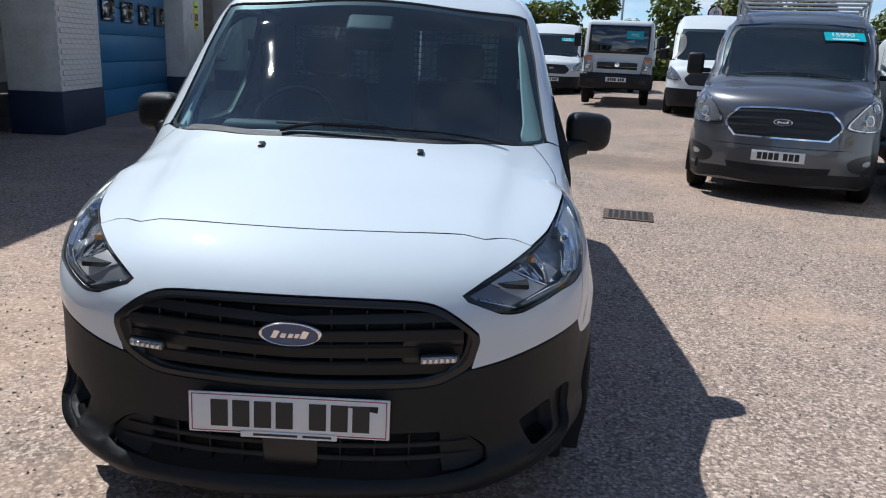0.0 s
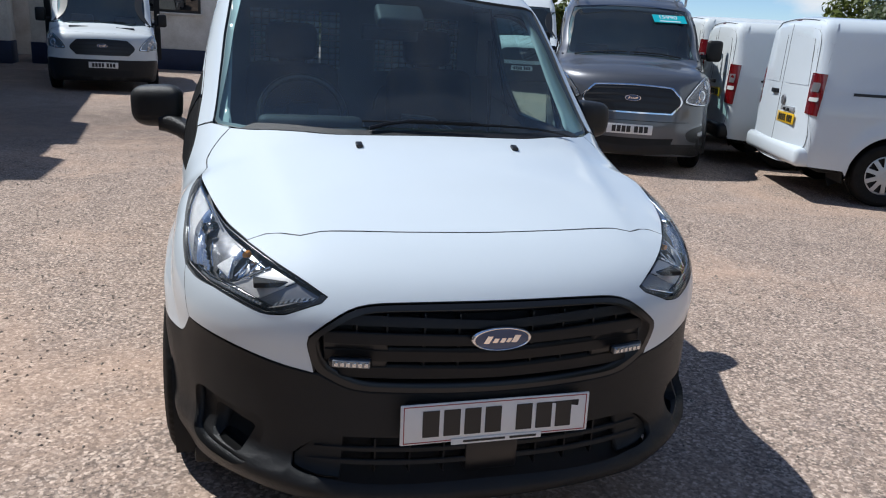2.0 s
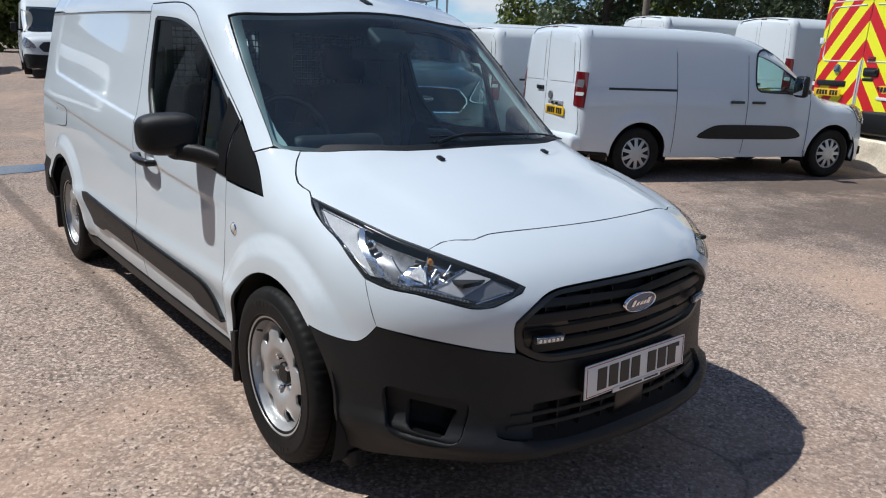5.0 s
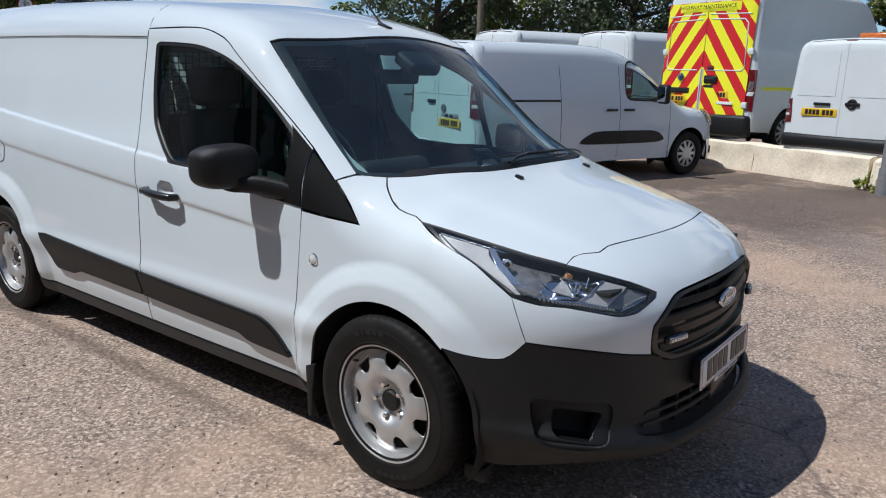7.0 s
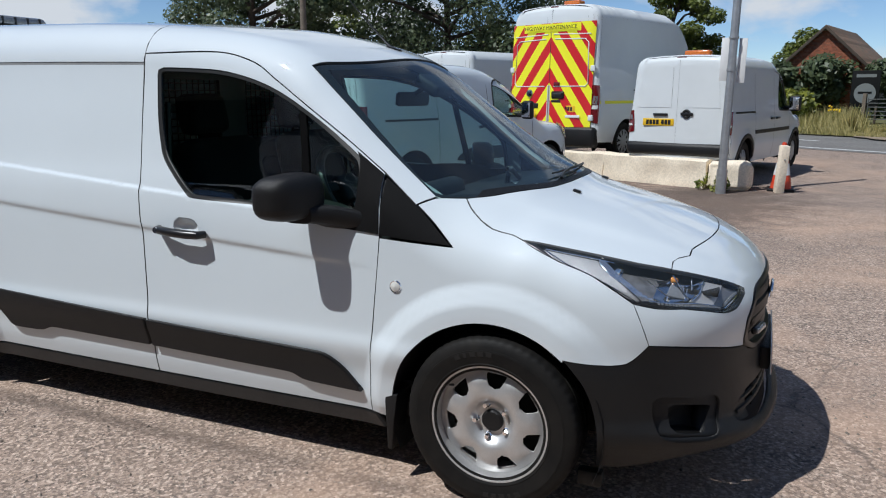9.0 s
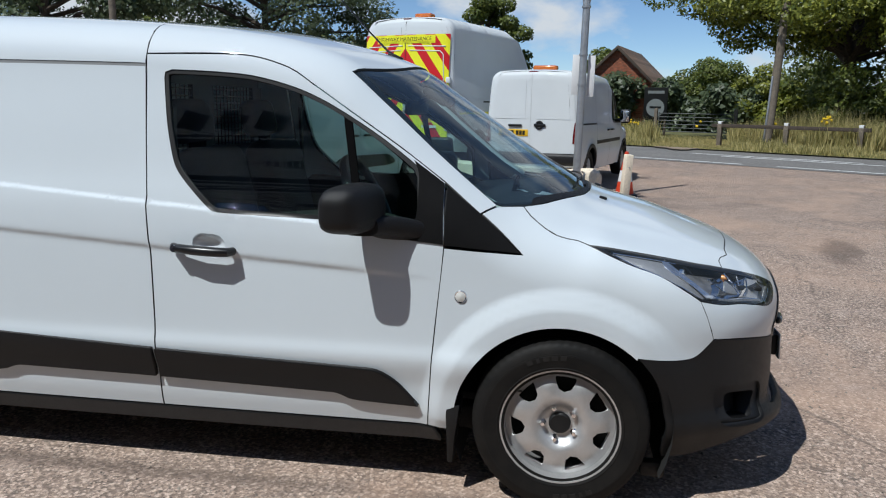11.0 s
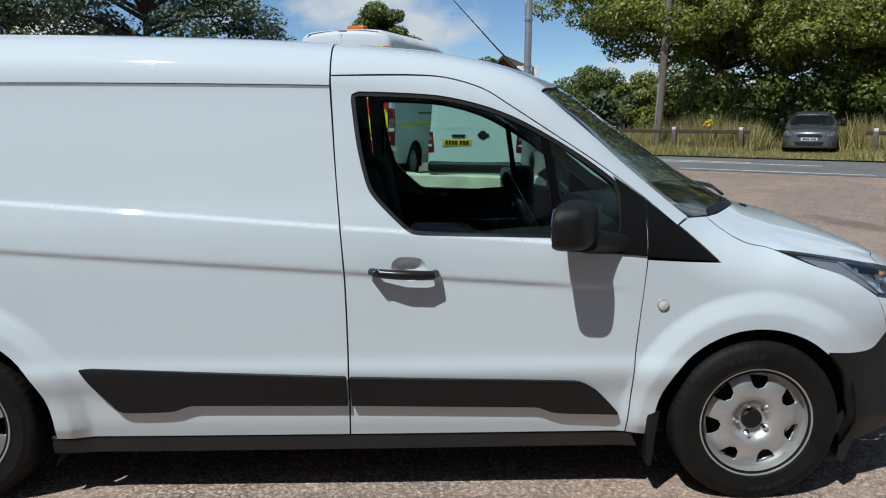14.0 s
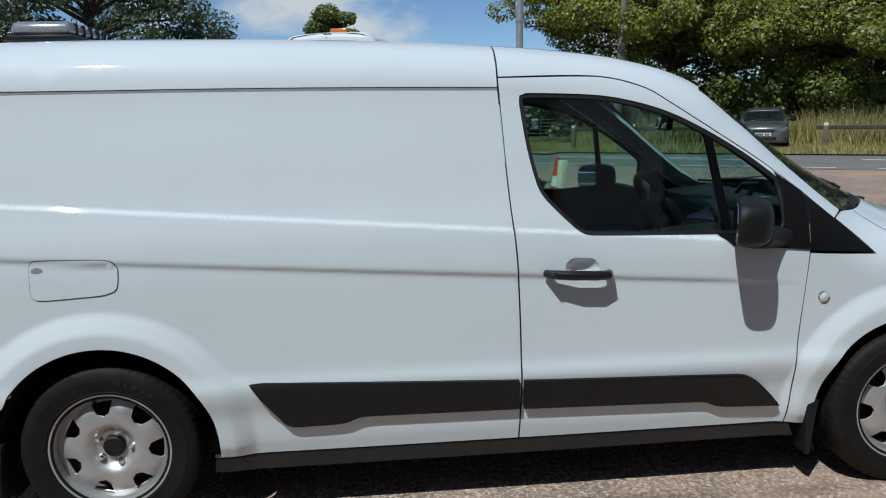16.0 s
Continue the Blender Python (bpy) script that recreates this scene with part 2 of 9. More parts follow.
def letters(name, body, size, m, material, parent=None, depth=0.003, align="CENTER"):
    cu = bpy.data.curves.new(name, "FONT")
    cu.body, cu.size, cu.align_x, cu.align_y, cu.extrude = body, size, align, "CENTER", depth
    tmp = new(name, cu)
    me = bpy.data.meshes.new_from_object(tmp.evaluated_get(bpy.context.evaluated_depsgraph_get()))
    bpy.data.objects.remove(tmp)
    me.materials.clear()
    me.materials.append(material)
    ob = new(name, me)
    ob.matrix_local = m
    if parent is not None:
        ob.parent = parent
    return ob


# ---- curved body panels ----
def spline(xs, ys, soft=0.03):
    """A softened curve through a few knots."""
    xs, ys = np.array(xs, float), np.array(ys, float)
    g = np.arange(xs[0] - 0.5, xs[-1] + 0.5, 0.005)
    d = np.diff(ys) / np.diff(xs)
    s = np.zeros(len(xs))
    s[0], s[-1] = d[0], d[-1]
    for i in range(1, len(xs) - 1):
        s[i] = 0 if d[i - 1] * d[i] <= 0 else 2 * d[i - 1] * d[i] / (d[i - 1] + d[i])
    i = np.clip(np.searchsorted(xs, g) - 1, 0, len(xs) - 2)
    h = xs[i + 1] - xs[i]
    t = np.clip((g - xs[i]) / h, 0, 1)
    v = (2 * t**3 - 3 * t**2 + 1) * ys[i] + (t**3 - 2 * t**2 + t) * h * s[i] + (3 * t**2 - 2 * t**3) * ys[i + 1] + (t**3 - t**2) * h * s[i + 1]
    k = np.exp(-0.5 * (np.arange(-60, 61) * 0.005 / soft) ** 2)
    v = np.convolve(np.pad(v, 60, mode="edge"), k / k.sum(), "valid")
    return lambda x: np.interp(x, g, v)


def smax(a, b, k):
    h = np.maximum(k - np.abs(a - b), 0) / k
    return np.maximum(a, b) + h * h * k * 0.25


class Shell:
    """A vehicle's outer skin as one rounded solid, facing -y, front axle at y = 0."""

    def __init__(self, top, crown, wide, plan, nose, nose_bow, tail, base=0.2, round_top=0.14, round_nose=0.10, relief=None, tail_round=0.12, tail_lean=0.0, lip_rise=0.0, ridge=None):
        self.lip_rise, self.ridge = lip_rise, ridge
        self.top, self.crown, self.wide, self.plan = spline(*zip(*top)), spline(*zip(*crown)), spline(*zip(*wide), soft=0.014), spline(*zip(*plan), soft=0.08)
        self.nose, self.bow, self.tail, self.base = spline(*zip(*nose), soft=0.012), nose_bow, tail, base
        self.rt, self.rn, self.relief, self.rr, self.lean = round_top, round_nose, relief, tail_round, tail_lean

    def f(self, p):
        x, y, z = np.abs(p[:, 0]), p[:, 1], p[:, 2]
        w = self.wide(z) * self.plan(y)
        if self.relief:
            w = w + self.relief(y, z)
        side = x - w
        top = (z - (self.top(y) - self.crown(y) * x * x + (self.ridge(x, y) if self.ridge else 0))) * 0.92
        zn = z - self.lip_rise * np.clip((x - 0.42) / 0.32, 0, 1) * np.clip((0.5 - z) / 0.12, 0, 1)
        front = (self.nose(zn) + self.bow[0] * x**2 + self.bow[1] * x**6 - y) * 0.85
        rear = y - (self.tail - self.lean * z - 0.06 * x**2)
        v = smax(side, top, self.rt)
        v = smax(v, front, self.rn)
        v = smax(v, rear, self.rr)
        return smax(v, (self.base - z), 0.04)

    def lift(self, o, d, far=4.0):
        lo, hi = np.zeros(len(o)), np.full(len(o), far)
        for _ in range(34):
            m = (lo + hi) / 2
            out = self.f(o + d * m[:, None]) > 0
            hi, lo = np.where(out, m, hi), np.where(out, lo, m)
        return o + d * ((lo + hi) / 2)[:, None]

    def normal(self, p, e=0.003):
        g = np.stack([self.f(p + e * np.eye(3)[i]) - self.f(p - e * np.eye(3)[i]) for i in range(3)], 1)
        return g / np.maximum(np.linalg.norm(g, axis=1, keepdims=True), 1e-9)


def side_view(s=-1):
    """Seen square from the side s."""
    def to2(p):
        return np.stack([p[:, 1], p[:, 2]], 1)
    def ray(q):
        n = len(q)
        return np.stack([np.zeros(n), q[:, 0], q[:, 1]], 1), np.tile((float(s), 0.0, 0.0), (n, 1))
    return to2, ray


def round_long(z0=0.6, k=0.9):
    """Seen outwards from a line along the vehicle."""
    def to2(p):
        return np.stack([p[:, 1], k * np.arctan2(p[:, 0], p[:, 2] - z0)], 1)
    def ray(q):
        n, a = len(q), q[:, 1] / k
        return np.stack([np.zeros(n), q[:, 0], np.full(n, z0)], 1), np.stack([np.sin(a), np.zeros(n), np.cos(a)], 1)
    return to2, ray


def round_nose(c=(0.0, 0.1, 0.5), k=1.0):
    """Seen outwards from a point behind the nose."""
    c = np.array(c)
    def to2(p):
        d = p - c
        return k * np.stack([np.arctan2(d[:, 0], -d[:, 1]), np.arctan2(d[:, 2], np.hypot(d[:, 0], d[:, 1]))], 1)
    def ray(q):
        a, e = q[:, 0] / k, q[:, 1] / k
        return np.tile(c, (len(q), 1)), np.stack([np.sin(a) * np.cos(e), -np.cos(a) * np.cos(e), np.sin(e)], 1)
    return to2, ray


def end_view(s=1):
    """Seen square from the front (-1) or the back (1)."""
    def to2(p):
        return np.stack([p[:, 0], p[:, 2]], 1)
    def ray(q):
        n = len(q)
        return np.stack([q[:, 0], np.full(n, 1.2), q[:, 1]], 1), np.tile((0.0, float(s), 0.0), (n, 1))
    return to2, ray


def outline(points, step=0.03):
    """A closed outline through points; a fourth value of 1 marks a sharp corner, the rest is drawn as a smooth curve."""
    p = [np.array(q[:3], float) for q in points]
    n = len(p)
    sharp = [len(q) > 3 and q[3] == 1 for q in points]
    out = []
    for i in range(n):
        a, b = p[i], p[(i + 1) % n]
        pa = a - (b - a) if sharp[i] else p[i - 1]
        nb = b + (b - a) if sharp[(i + 1) % n] else p[(i + 2) % n]
        m = max(1, int(np.linalg.norm(b - a) / step))
        for t in np.arange(m) / m:
            d1, d2 = (b - pa) * 0.5, (nb - a) * 0.5
            L = np.linalg.norm(b - a)
            d1 = d1 * min(1, L / max(np.linalg.norm(d1), 1e-9))
            d2 = d2 * min(1, L / max(np.linalg.norm(d2), 1e-9))
            out.append((2 * t**3 - 3 * t**2 + 1) * a + (t**3 - 2 * t**2 + t) * d1 + (3 * t**2 - 2 * t**3) * b + (t**3 - t**2) * d2)
    return np.array(out)


def arc(cy, cz, r, a0, a1, n=18):
    return [(0, cy + r * math.cos(radians(a0 + (a1 - a0) * i / n)), cz + r * math.sin(radians(a0 + (a1 - a0) * i / n))) for i in range(n + 1)]


def inside(q, poly):
    x, y = q[:, 0][:, None], q[:, 1][:, None]
    x0, y0 = poly[:, 0][None], poly[:, 1][None]
    x1, y1 = np.roll(poly[:, 0], -1)[None], np.roll(poly[:, 1], -1)[None]
    c = ((y0 > y) != (y1 > y)) & (x < (x1 - x0) * (y - y0) / np.where(y1 == y0, 1e-12, y1 - y0) + x0)
    return c.sum(1) % 2 == 1


def shrink(poly, gap):
    if gap == 0:
        return poly
    a, b = np.roll(poly, 1, 0), np.roll(poly, -1, 0)
    d1, d2 = poly - a, b - poly
    d1 /= np.maximum(np.linalg.norm(d1, axis=1, keepdims=True), 1e-9)
    d2 /= np.maximum(np.linalg.norm(d2, axis=1, keepdims=True), 1e-9)
    area = np.sum(poly[:, 0] * b[:, 1] - b[:, 0] * poly[:, 1])
    s = 1 if area > 0 else -1
    n = np.stack([-(d1 + d2)[:, 1], (d1 + d2)[:, 0]], 1) * s
    n /= np.maximum(np.linalg.norm(n, axis=1, keepdims=True), 1e-9)
    return poly + n * gap


def panel_mesh(shell, view, edge, step=0.035, holes=(), gap=0.0025, offset=0.0, lip=0.015, shape=None, normal_skew=None, extra=None):
    """Verts, faces and normals of a panel cut out of the shell along an outline."""
    to2, ray = view
    polys = [shrink(to2(edge), gap)] + [shrink(to2(h), -gap) for h in holes]
    pts, con, loops = [], [], []
    for q in polys:
        k = len(pts)
        pts += [tuple(v) for v in q]
        loops.append(list(range(k, k + len(q))))
        con += [(k + i, k + (i + 1) % len(q)) for i in range(len(q))]
    b = polys[0]
    gx, gy = np.arange(b[:, 0].min() + step / 2, b[:, 0].max(), step), np.arange(b[:, 1].min() + step / 2, b[:, 1].max(), step * 0.87)
    if len(gx) and len(gy):
        X, Y = np.meshgrid(gx, gy)
        X[1::2] += step / 2
        g = np.stack([X.ravel(), Y.ravel()], 1)
        if extra is not None:
            gap_to = np.array([np.min(np.hypot(extra[:, 0] - v[0], extra[:, 1] - v[1])) for v in g])
            g = np.concatenate([g[gap_to > 0.007], extra])
        ok = inside(g, b)
        for h in polys[1:]:
            ok &= ~inside(g, h)
        g = g[ok]
        if len(g):
            allp = np.concatenate(polys)
            near = np.array([np.min(np.hypot(allp[:, 0] - v[0], allp[:, 1] - v[1])) for v in g])
            pts += [tuple(v) for v in g[near > min(step * 0.45, 0.008 if extra is not None else 1.0)]]
    from mathutils.geometry import delaunay_2d_cdt
    vs, _, fs, ov, _, _ = delaunay_2d_cdt([Vector(p) for p in pts], con, [], 0, 1e-6)
    q = np.array([tuple(v) for v in vs])
    tri = np.array([f[:3] for f in fs])
    c = q[tri].mean(1)
    ok = inside(c, b)
    for h in polys[1:]:
        ok &= ~inside(c, h)
    tri = tri[ok]
    o, d = ray(q)
    P = shell.lift(o, d)
    N = shell.normal(P)
    P = P + N * offset
    # skews the shading normals only; the surface keeps its shape
    if normal_skew is not None:
        N = N * normal_skew
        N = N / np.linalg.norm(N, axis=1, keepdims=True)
    if shape is not None:
        P = shape(P, N)
    # outward winding
    fn = np.cross(P[tri[:, 1]] - P[tri[:, 0]], P[tri[:, 2]] - P[tri[:, 0]])
    flip = np.sum(fn * N[tri[:, 0]], 1) < 0
    tri[flip] = tri[flip][:, ::-1]
    V, F, NN = list(P), [tuple(t) for t in tri], list(N)
    if lip > 0:
        count = {}
        for t in F:
            for i in range(3):
                e = (t[i], t[(i + 1) % 3])
                count[e] = count.get(e, 0) + 1
        rim = [e for e in count if (e[1], e[0]) not in count]
        low = {}
        for a, bb in rim:
            side = np.cross(P[bb] - P[a], N[a])
            L = np.linalg.norm(side)
            side = side / L if L > 1e-9 else N[a]
            for v in (a, bb):
                if v not in low:
                    low[v] = len(V)
                    V.append(P[v] - N[v] * lip)
                    NN.append(side * 1e-3)
                NN[low[v]] = NN[low[v]] + side
            F.append((a, low[a], low[bb], bb))
    return np.array(V), F, np.array(NN)


def panel(name, shell, view, edge, material, parent, label="", mirror=False, **kw):
    V, F, N = panel_mesh(shell, view, edge, **kw)
    def seams(o):
        # the folded edges are coloured dark for the shade in the shut lines
        if material in (M["white"], M["white2"]):
            o.data.materials.append(M["seam"])
            o.data.polygons.foreach_set("material_index", [1 if len(f) == 4 else 0 for f in F])
        return o
    ob = seams(mesh_object(name, V, F, material, parent, N, label))
    if not mirror:
        return ob
    k = np.array([-1, 1, 1])
    return ob, seams(mesh_object(name, V * k, [f[::-1] for f in F], material, mirror if mirror is not True else parent, N * k, label))


# ---- wheels, plates and other shared parts ----
def tyre_mesh(R, w, rim):
    """Tyre tread and walls about the x axis; the outer wall faces -x."""
    side = R - rim
    wall = [(-0.46, -0.012 / side), (-0.485, 0.04), (-0.515, 0.10), (-0.518, 0.13), (-0.512, 0.15), (-0.532, 0.40), (-0.538, 0.56), (-0.533, 0.565), (-0.533, 0.60), (-0.526, 0.605), (-0.512, 0.75), (-0.497, 0.80), (-0.493, 0.815), (-0.470, 0.90)]
    bm = lathe([(x * w, rim + t * side) for x, t in wall] + [(-w * 0.43, R - 0.006), (-w * 0.37, R - 0.002), (-w * 0.24, R), (-w * 0.235, R - 0.008), (-w * 0.2, R - 0.008), (-w * 0.195, R), (-w * 0.03, R + 0.001), (-w * 0.025, R - 0.008), (w * 0.025, R - 0.008), (w * 0.03, R + 0.001), (w * 0.195, R), (w * 0.2, R - 0.008), (w * 0.235, R - 0.008), (w * 0.24, R), (w * 0.4, R - 0.006), (w * 0.5, R - 0.045), (w * 0.5, rim)], 240)
    # fine cuts across the shoulder and the outer tread blocks
    for v in bm.verts:
        r = math.hypot(v.co.y, v.co.z)
        if r > R - 0.016 and w * 0.36 < abs(v.co.x) < w * 0.485:
            k = round(math.atan2(v.co.z, v.co.y) / (2 * math.pi) * 240)
            if k % 4 == 0:
                v.co.y *= 0.991
                v.co.z *= 0.991
    return bm


def sheet(edge, holes, height, step=0.012):
    """A flat sheet in y, z with holes, bulged along x by height(y, z)."""
    class Flat:
        def lift(self, o, d):
            return np.stack([height(o[:, 1], o[:, 2]), o[:, 1], o[:, 2]], 1)
        def normal(self, p):
            e = 0.001
            gy = (height(p[:, 1] + e, p[:, 2]) - height(p[:, 1] - e, p[:, 2])) / (2 * e)
            gz = (height(p[:, 1], p[:, 2] + e) - height(p[:, 1], p[:, 2] - e)) / (2 * e)
            n = np.stack([-np.ones(len(p)), gy, gz], 1)
            return n / np.linalg.norm(n, axis=1, keepdims=True)
    return panel_mesh(Flat(), side_view(-1), edge, step=step, holes=holes, gap=0, lip=0.012)


def ring_pts(r, n=40, a0=0.0):
    return np.array([(0, r * math.cos(a0 + 2 * math.pi * i / n), r * math.sin(a0 + 2 * math.pi * i / n)) for i in range(n)])


def window_hole(r0, r1, a, half0, half1, n=5):
    """A rounded opening in a wheel disc between two radii."""
    p = []
    for i in range(n):
        t = -1 + 2 * i / (n - 1)
        p.append((0, r1 * math.cos(a + t * half1), r1 * math.sin(a + t * half1)))
    for i in range(n):
        t = 1 - 2 * i / (n - 1)
        rr = r0 + 0.012 * (abs(t))
        p.append((0, rr * math.cos(a + t * half0), rr * math.sin(a + t * half0)))
    return outline(p, 0.006)


def steel_wheel(parent, m, name="wheel"):
    """A silver pressed-steel wheel with seven openings and five nuts."""
    hub = new(name)
    hub.parent = parent
    hub.matrix_local = m
    part("tyre", tyre_mesh(0.322, 0.205, 0.212), M["rubber"], hub, "black road tyre with a scuffed sidewall")
    prof = spline([0, 0.05, 0.062, 0.078, 0.105, 0.135, 0.165, 0.185, 0.2], [0.028, 0.026, 0.024, 0.006, -0.006, -0.003, 0.004, 0.014, 0.020], 0.006)
    def h(y, z):
        r = np.hypot(y, z)
        a = np.arctan2(z, y)
        ripple = 0.005 * np.cos(7 * (a - 1.66)) * np.exp(-((r - 0.15) / 0.032) ** 2)
        return -0.075 + prof(r) + ripple
    holes = [window_hole(0.126, 0.181, 1.66 + 2 * math.pi * k / 7, 0.155, 0.215) for k in range(7)] + [ring_pts(0.03, 24)]
    V, F, N = sheet(ring_pts(0.199, 90), holes, h, 0.009)
    mesh_object("wheel_disc", V, F, M["steel"], hub, N, "pressed steel disc with seven openings")
    part("rim", lathe([(-0.094, 0.222), (-0.100, 0.217), (-0.099, 0.211), (-0.090, 0.207), (-0.078, 0.203), (-0.05, 0.199), (0.05, 0.186), (0.09, 0.20)], 72), M["steel"], hub)
    part("wheel_well", lathe([(0.02, 0.19), (0.03, 0.12), (0.03, 0.0)], 32), M["dark"], hub)
    bm = lathe([(-0.03, 0.0405), (-0.058, 0.040), (-0.064, 0.034), (-0.064, 0.0)], 24)
    part("hub_cap", bm, M["plastic"], hub)
    for k in range(5):
        a = 1.2 + 2 * math.pi * k / 5
        y, z = 0.062 * math.cos(a), 0.062 * math.sin(a)
        bm = lathe([(-0.045, 0.014), (-0.052, 0.0145), (-0.056, 0.0105), (-0.068, 0.0105), (-0.074, 0.008), (-0.075, 0.0)], 6, at=(0, y, z))
        part("wheel_nut", bm, M["chrome"], hub)
    # worn maker's marks on the sidewall as plain raised bars
    for a0 in (1.35, 4.49):
        for k in range(5):
            a = a0 + 0.115 * (k - 2)
            bm = box((0.0016, 0.021 if k != 1 else 0.012, 0.018), (-0.1098, 0, 0.264), 0.0006)
            bmesh.ops.transform(bm, matrix=Matrix.Rotation(a - math.pi / 2, 4, "X"), verts=bm.verts)
            part("sidewall_mark", bm, M["rubber_mark"], hub, smooth=0)
    part("valve", rod((-0.072, 0.145, 0.118), (-0.092, 0.152, 0.124), 0.005, 0.0035), M["gloss_black"], hub)
    return hub


def trim_wheel(parent, m, R=0.32, rim=0.205, spokes=10, cover="silver", name="wheel"):
    """A wheel with a spoked cover."""
    hub = new(name)
    hub.parent = parent
    hub.matrix_local = m
    part("tyre", tyre_mesh(R, 0.2, rim), M["rubber"], hub)
    prof = spline([0, 0.05, 0.12, rim - 0.02, rim], [-0.008, -0.012, -0.004, 0.004, 0.02], 0.01)
    holes = [window_hole(0.085, rim - 0.028, 2 * math.pi * (k + 0.5) / spokes, 0.6 / spokes * 1.6, 0.6 / spokes * 3.1, 4) for k in range(spokes)] if spokes else []
    V, F, N = sheet(ring_pts(rim + 0.004, 48), holes, lambda y, z: -0.09 + prof(np.hypot(y, z)), 0.03)
    mesh_object("wheel_cover", V, F, M["trim_silver"] if cover == "silver" else M["plastic"], hub, N)
    part("wheel_well", lathe([(-0.075, rim), (-0.05, 0.1), (-0.05, 0.0)], 24), M["dark"], hub)
    return hub


M["trim_silver"] = mat("silver wheel trim", (0.50, 0.51, 0.52), 0.35, metal=0.5, var=0.1, scale=30)


def number_plate(parent, m, yellow=False, strip=False, name="number_plate", w=0.52, h=0.111):
    """A plate facing -y with its characters as plain bars."""
    b = part(name, box((w, 0.006, h), (0, 0, 0), 0.003), M["plate_y"] if yellow else M["plate"], parent)
    b.matrix_local = m
    x = -w * 0.385
    for i in range(7):
        part("character_bar", box((0.044, 0.002, 0.072), (x + 0.02, -0.0042, 0.0)), M["ink"], b, smooth=0)
        x += 0.056 + (0.03 if i == 3 else 0)
    if strip:
        for s in (-1, 1):
            part("border_line", box((w - 0.016, 0.001, 0.0022), (0, -0.0036, s * 0.0495)), M["red_ink"], b, smooth=0)
            part("border_line", box((0.0022, 0.001, 0.097), (s * (w / 2 - 0.009), -0.0036, 0)), M["red_ink"], b, smooth=0)
        part("dealer_strip", box((0.25, 0.003, 0.017), (0.0, -0.0045, -0.0545), 0.001), M["plate"], b)
        part("lettering_bar", box((0.115, 0.0012, 0.006), (-0.035, -0.0064, -0.0545)), M["ink"], b, smooth=0)
        part("lettering_bar", box((0.075, 0.0012, 0.006), (0.073, -0.0064, -0.0545)), M["ink"], b, smooth=0)
    return b


def oval_badge(parent, m, w=0.17, h=0.068):
    b = part("badge", lathe([(0.0, 1.0), (-0.006, 0.97), (-0.009, 0.90), (-0.006, 0.87)], 40, "y"), M["chrome"], parent)
    b.matrix_local = m @ Matrix.Diagonal((w / 2, 1, h / 2, 1))
    part("badge_field", lathe([(-0.006, 0.875), (-0.0075, 0.5), (-0.008, 0.0)], 40, "y"), M["blue_badge"], b)
    for k, (x, l, z) in enumerate(((-0.45, 0.18, 0.02), (-0.2, 0.16, -0.06), (0.03, 0.15, -0.06), (0.22, 0.13, -0.05), (0.45, 0.2, 0.05))):
        part("script_bar", box((l, 0.0012, 0.62 if k in (0, 4) else 0.36), (x, -0.0085, z), rot=Euler((0, 0.2, 0)).to_matrix()), M["chrome"], b, smooth=0)
    return b


# ---- the white van in the middle ----
WB = 3.06


ARCH = spline([0.30, 0.385, 0.410, 0.440, 0.485, 0.530, 0.60], [0.024, 0.0275, 0.029, 0.029, 0.015, 0.0, 0.0], 0.0025)


REAR_EDGE = ((1.19, 1.21, 1.225, 1.25, 1.29, 1.36, 1.50, 1.60), (3.30, 3.375, 3.41, 3.435, 3.45, 3.46, 3.456, 3.43))


def connect_relief(y, z):
    """Flared arches, the step at the belt line and the swage along the doors."""
    out = 0
    for c in (0.0, WB):
        r = np.hypot(y - c, z - (0.298 if c == 0 else 0.31))
        out = out + ARCH(np.clip(r, 0.3, 0.6)) * np.clip((z - 0.15) / 0.15, 0, 1)
    belt = 1.052 + 0.076 * (y - 1.3)
    rear = np.interp(z, REAR_EDGE[0], REAR_EDGE[1])
    out = out - 0.010 / (1 + np.exp(-np.clip((z - belt) / 0.0020, -50, 50))) * np.clip((y - 0.45) / 0.3, 0, 1) / (1 + np.exp(-np.clip((rear - y) / 0.008, -50, 50)))
    swage = 0.893 + 0.067 * (y - 1.57)
    below = swage + 0.012 - z
    out = out - 0.0095 / (1 + np.exp(-np.clip(below / 0.0045, -50, 50))) * np.exp(-np.clip(below, 0, 2) / 0.20) * np.clip((y - 0.45) / 0.4, 0, 1)
    return out


def crease_points(y0, y1, arches):
    """Rows of points beside the creases, so that they stay sharp."""
    pts = []
    for y in np.arange(y0 + 0.01, y1, 0.02):
        for d in (-0.012, -0.006, -0.002, 0.002, 0.006, 0.012):
            pts.append((y, 1.052 + 0.076 * (y - 1.3) + d))
            pts.append((y, 0.905 + 0.067 * (y - 1.57) + 1.6 * d))
    for z in np.arange(1.18, 1.60, 0.014):
        y = float(np.interp(z, REAR_EDGE[0], REAR_EDGE[1]))
        pts += [(y + d, z) for d in (-0.02, -0.010, -0.003, 0.003, 0.010, 0.02) if y0 < y + d < y1]
    for c, cz in arches:
        for r in (0.404, 0.434, 0.440, 0.446, 0.524, 0.530, 0.537):
            for a in np.arange(-0.2, math.pi + 0.2, 0.03):
                pts.append((c + r * math.cos(a), cz + r * math.sin(a)))
    return np.array(pts)


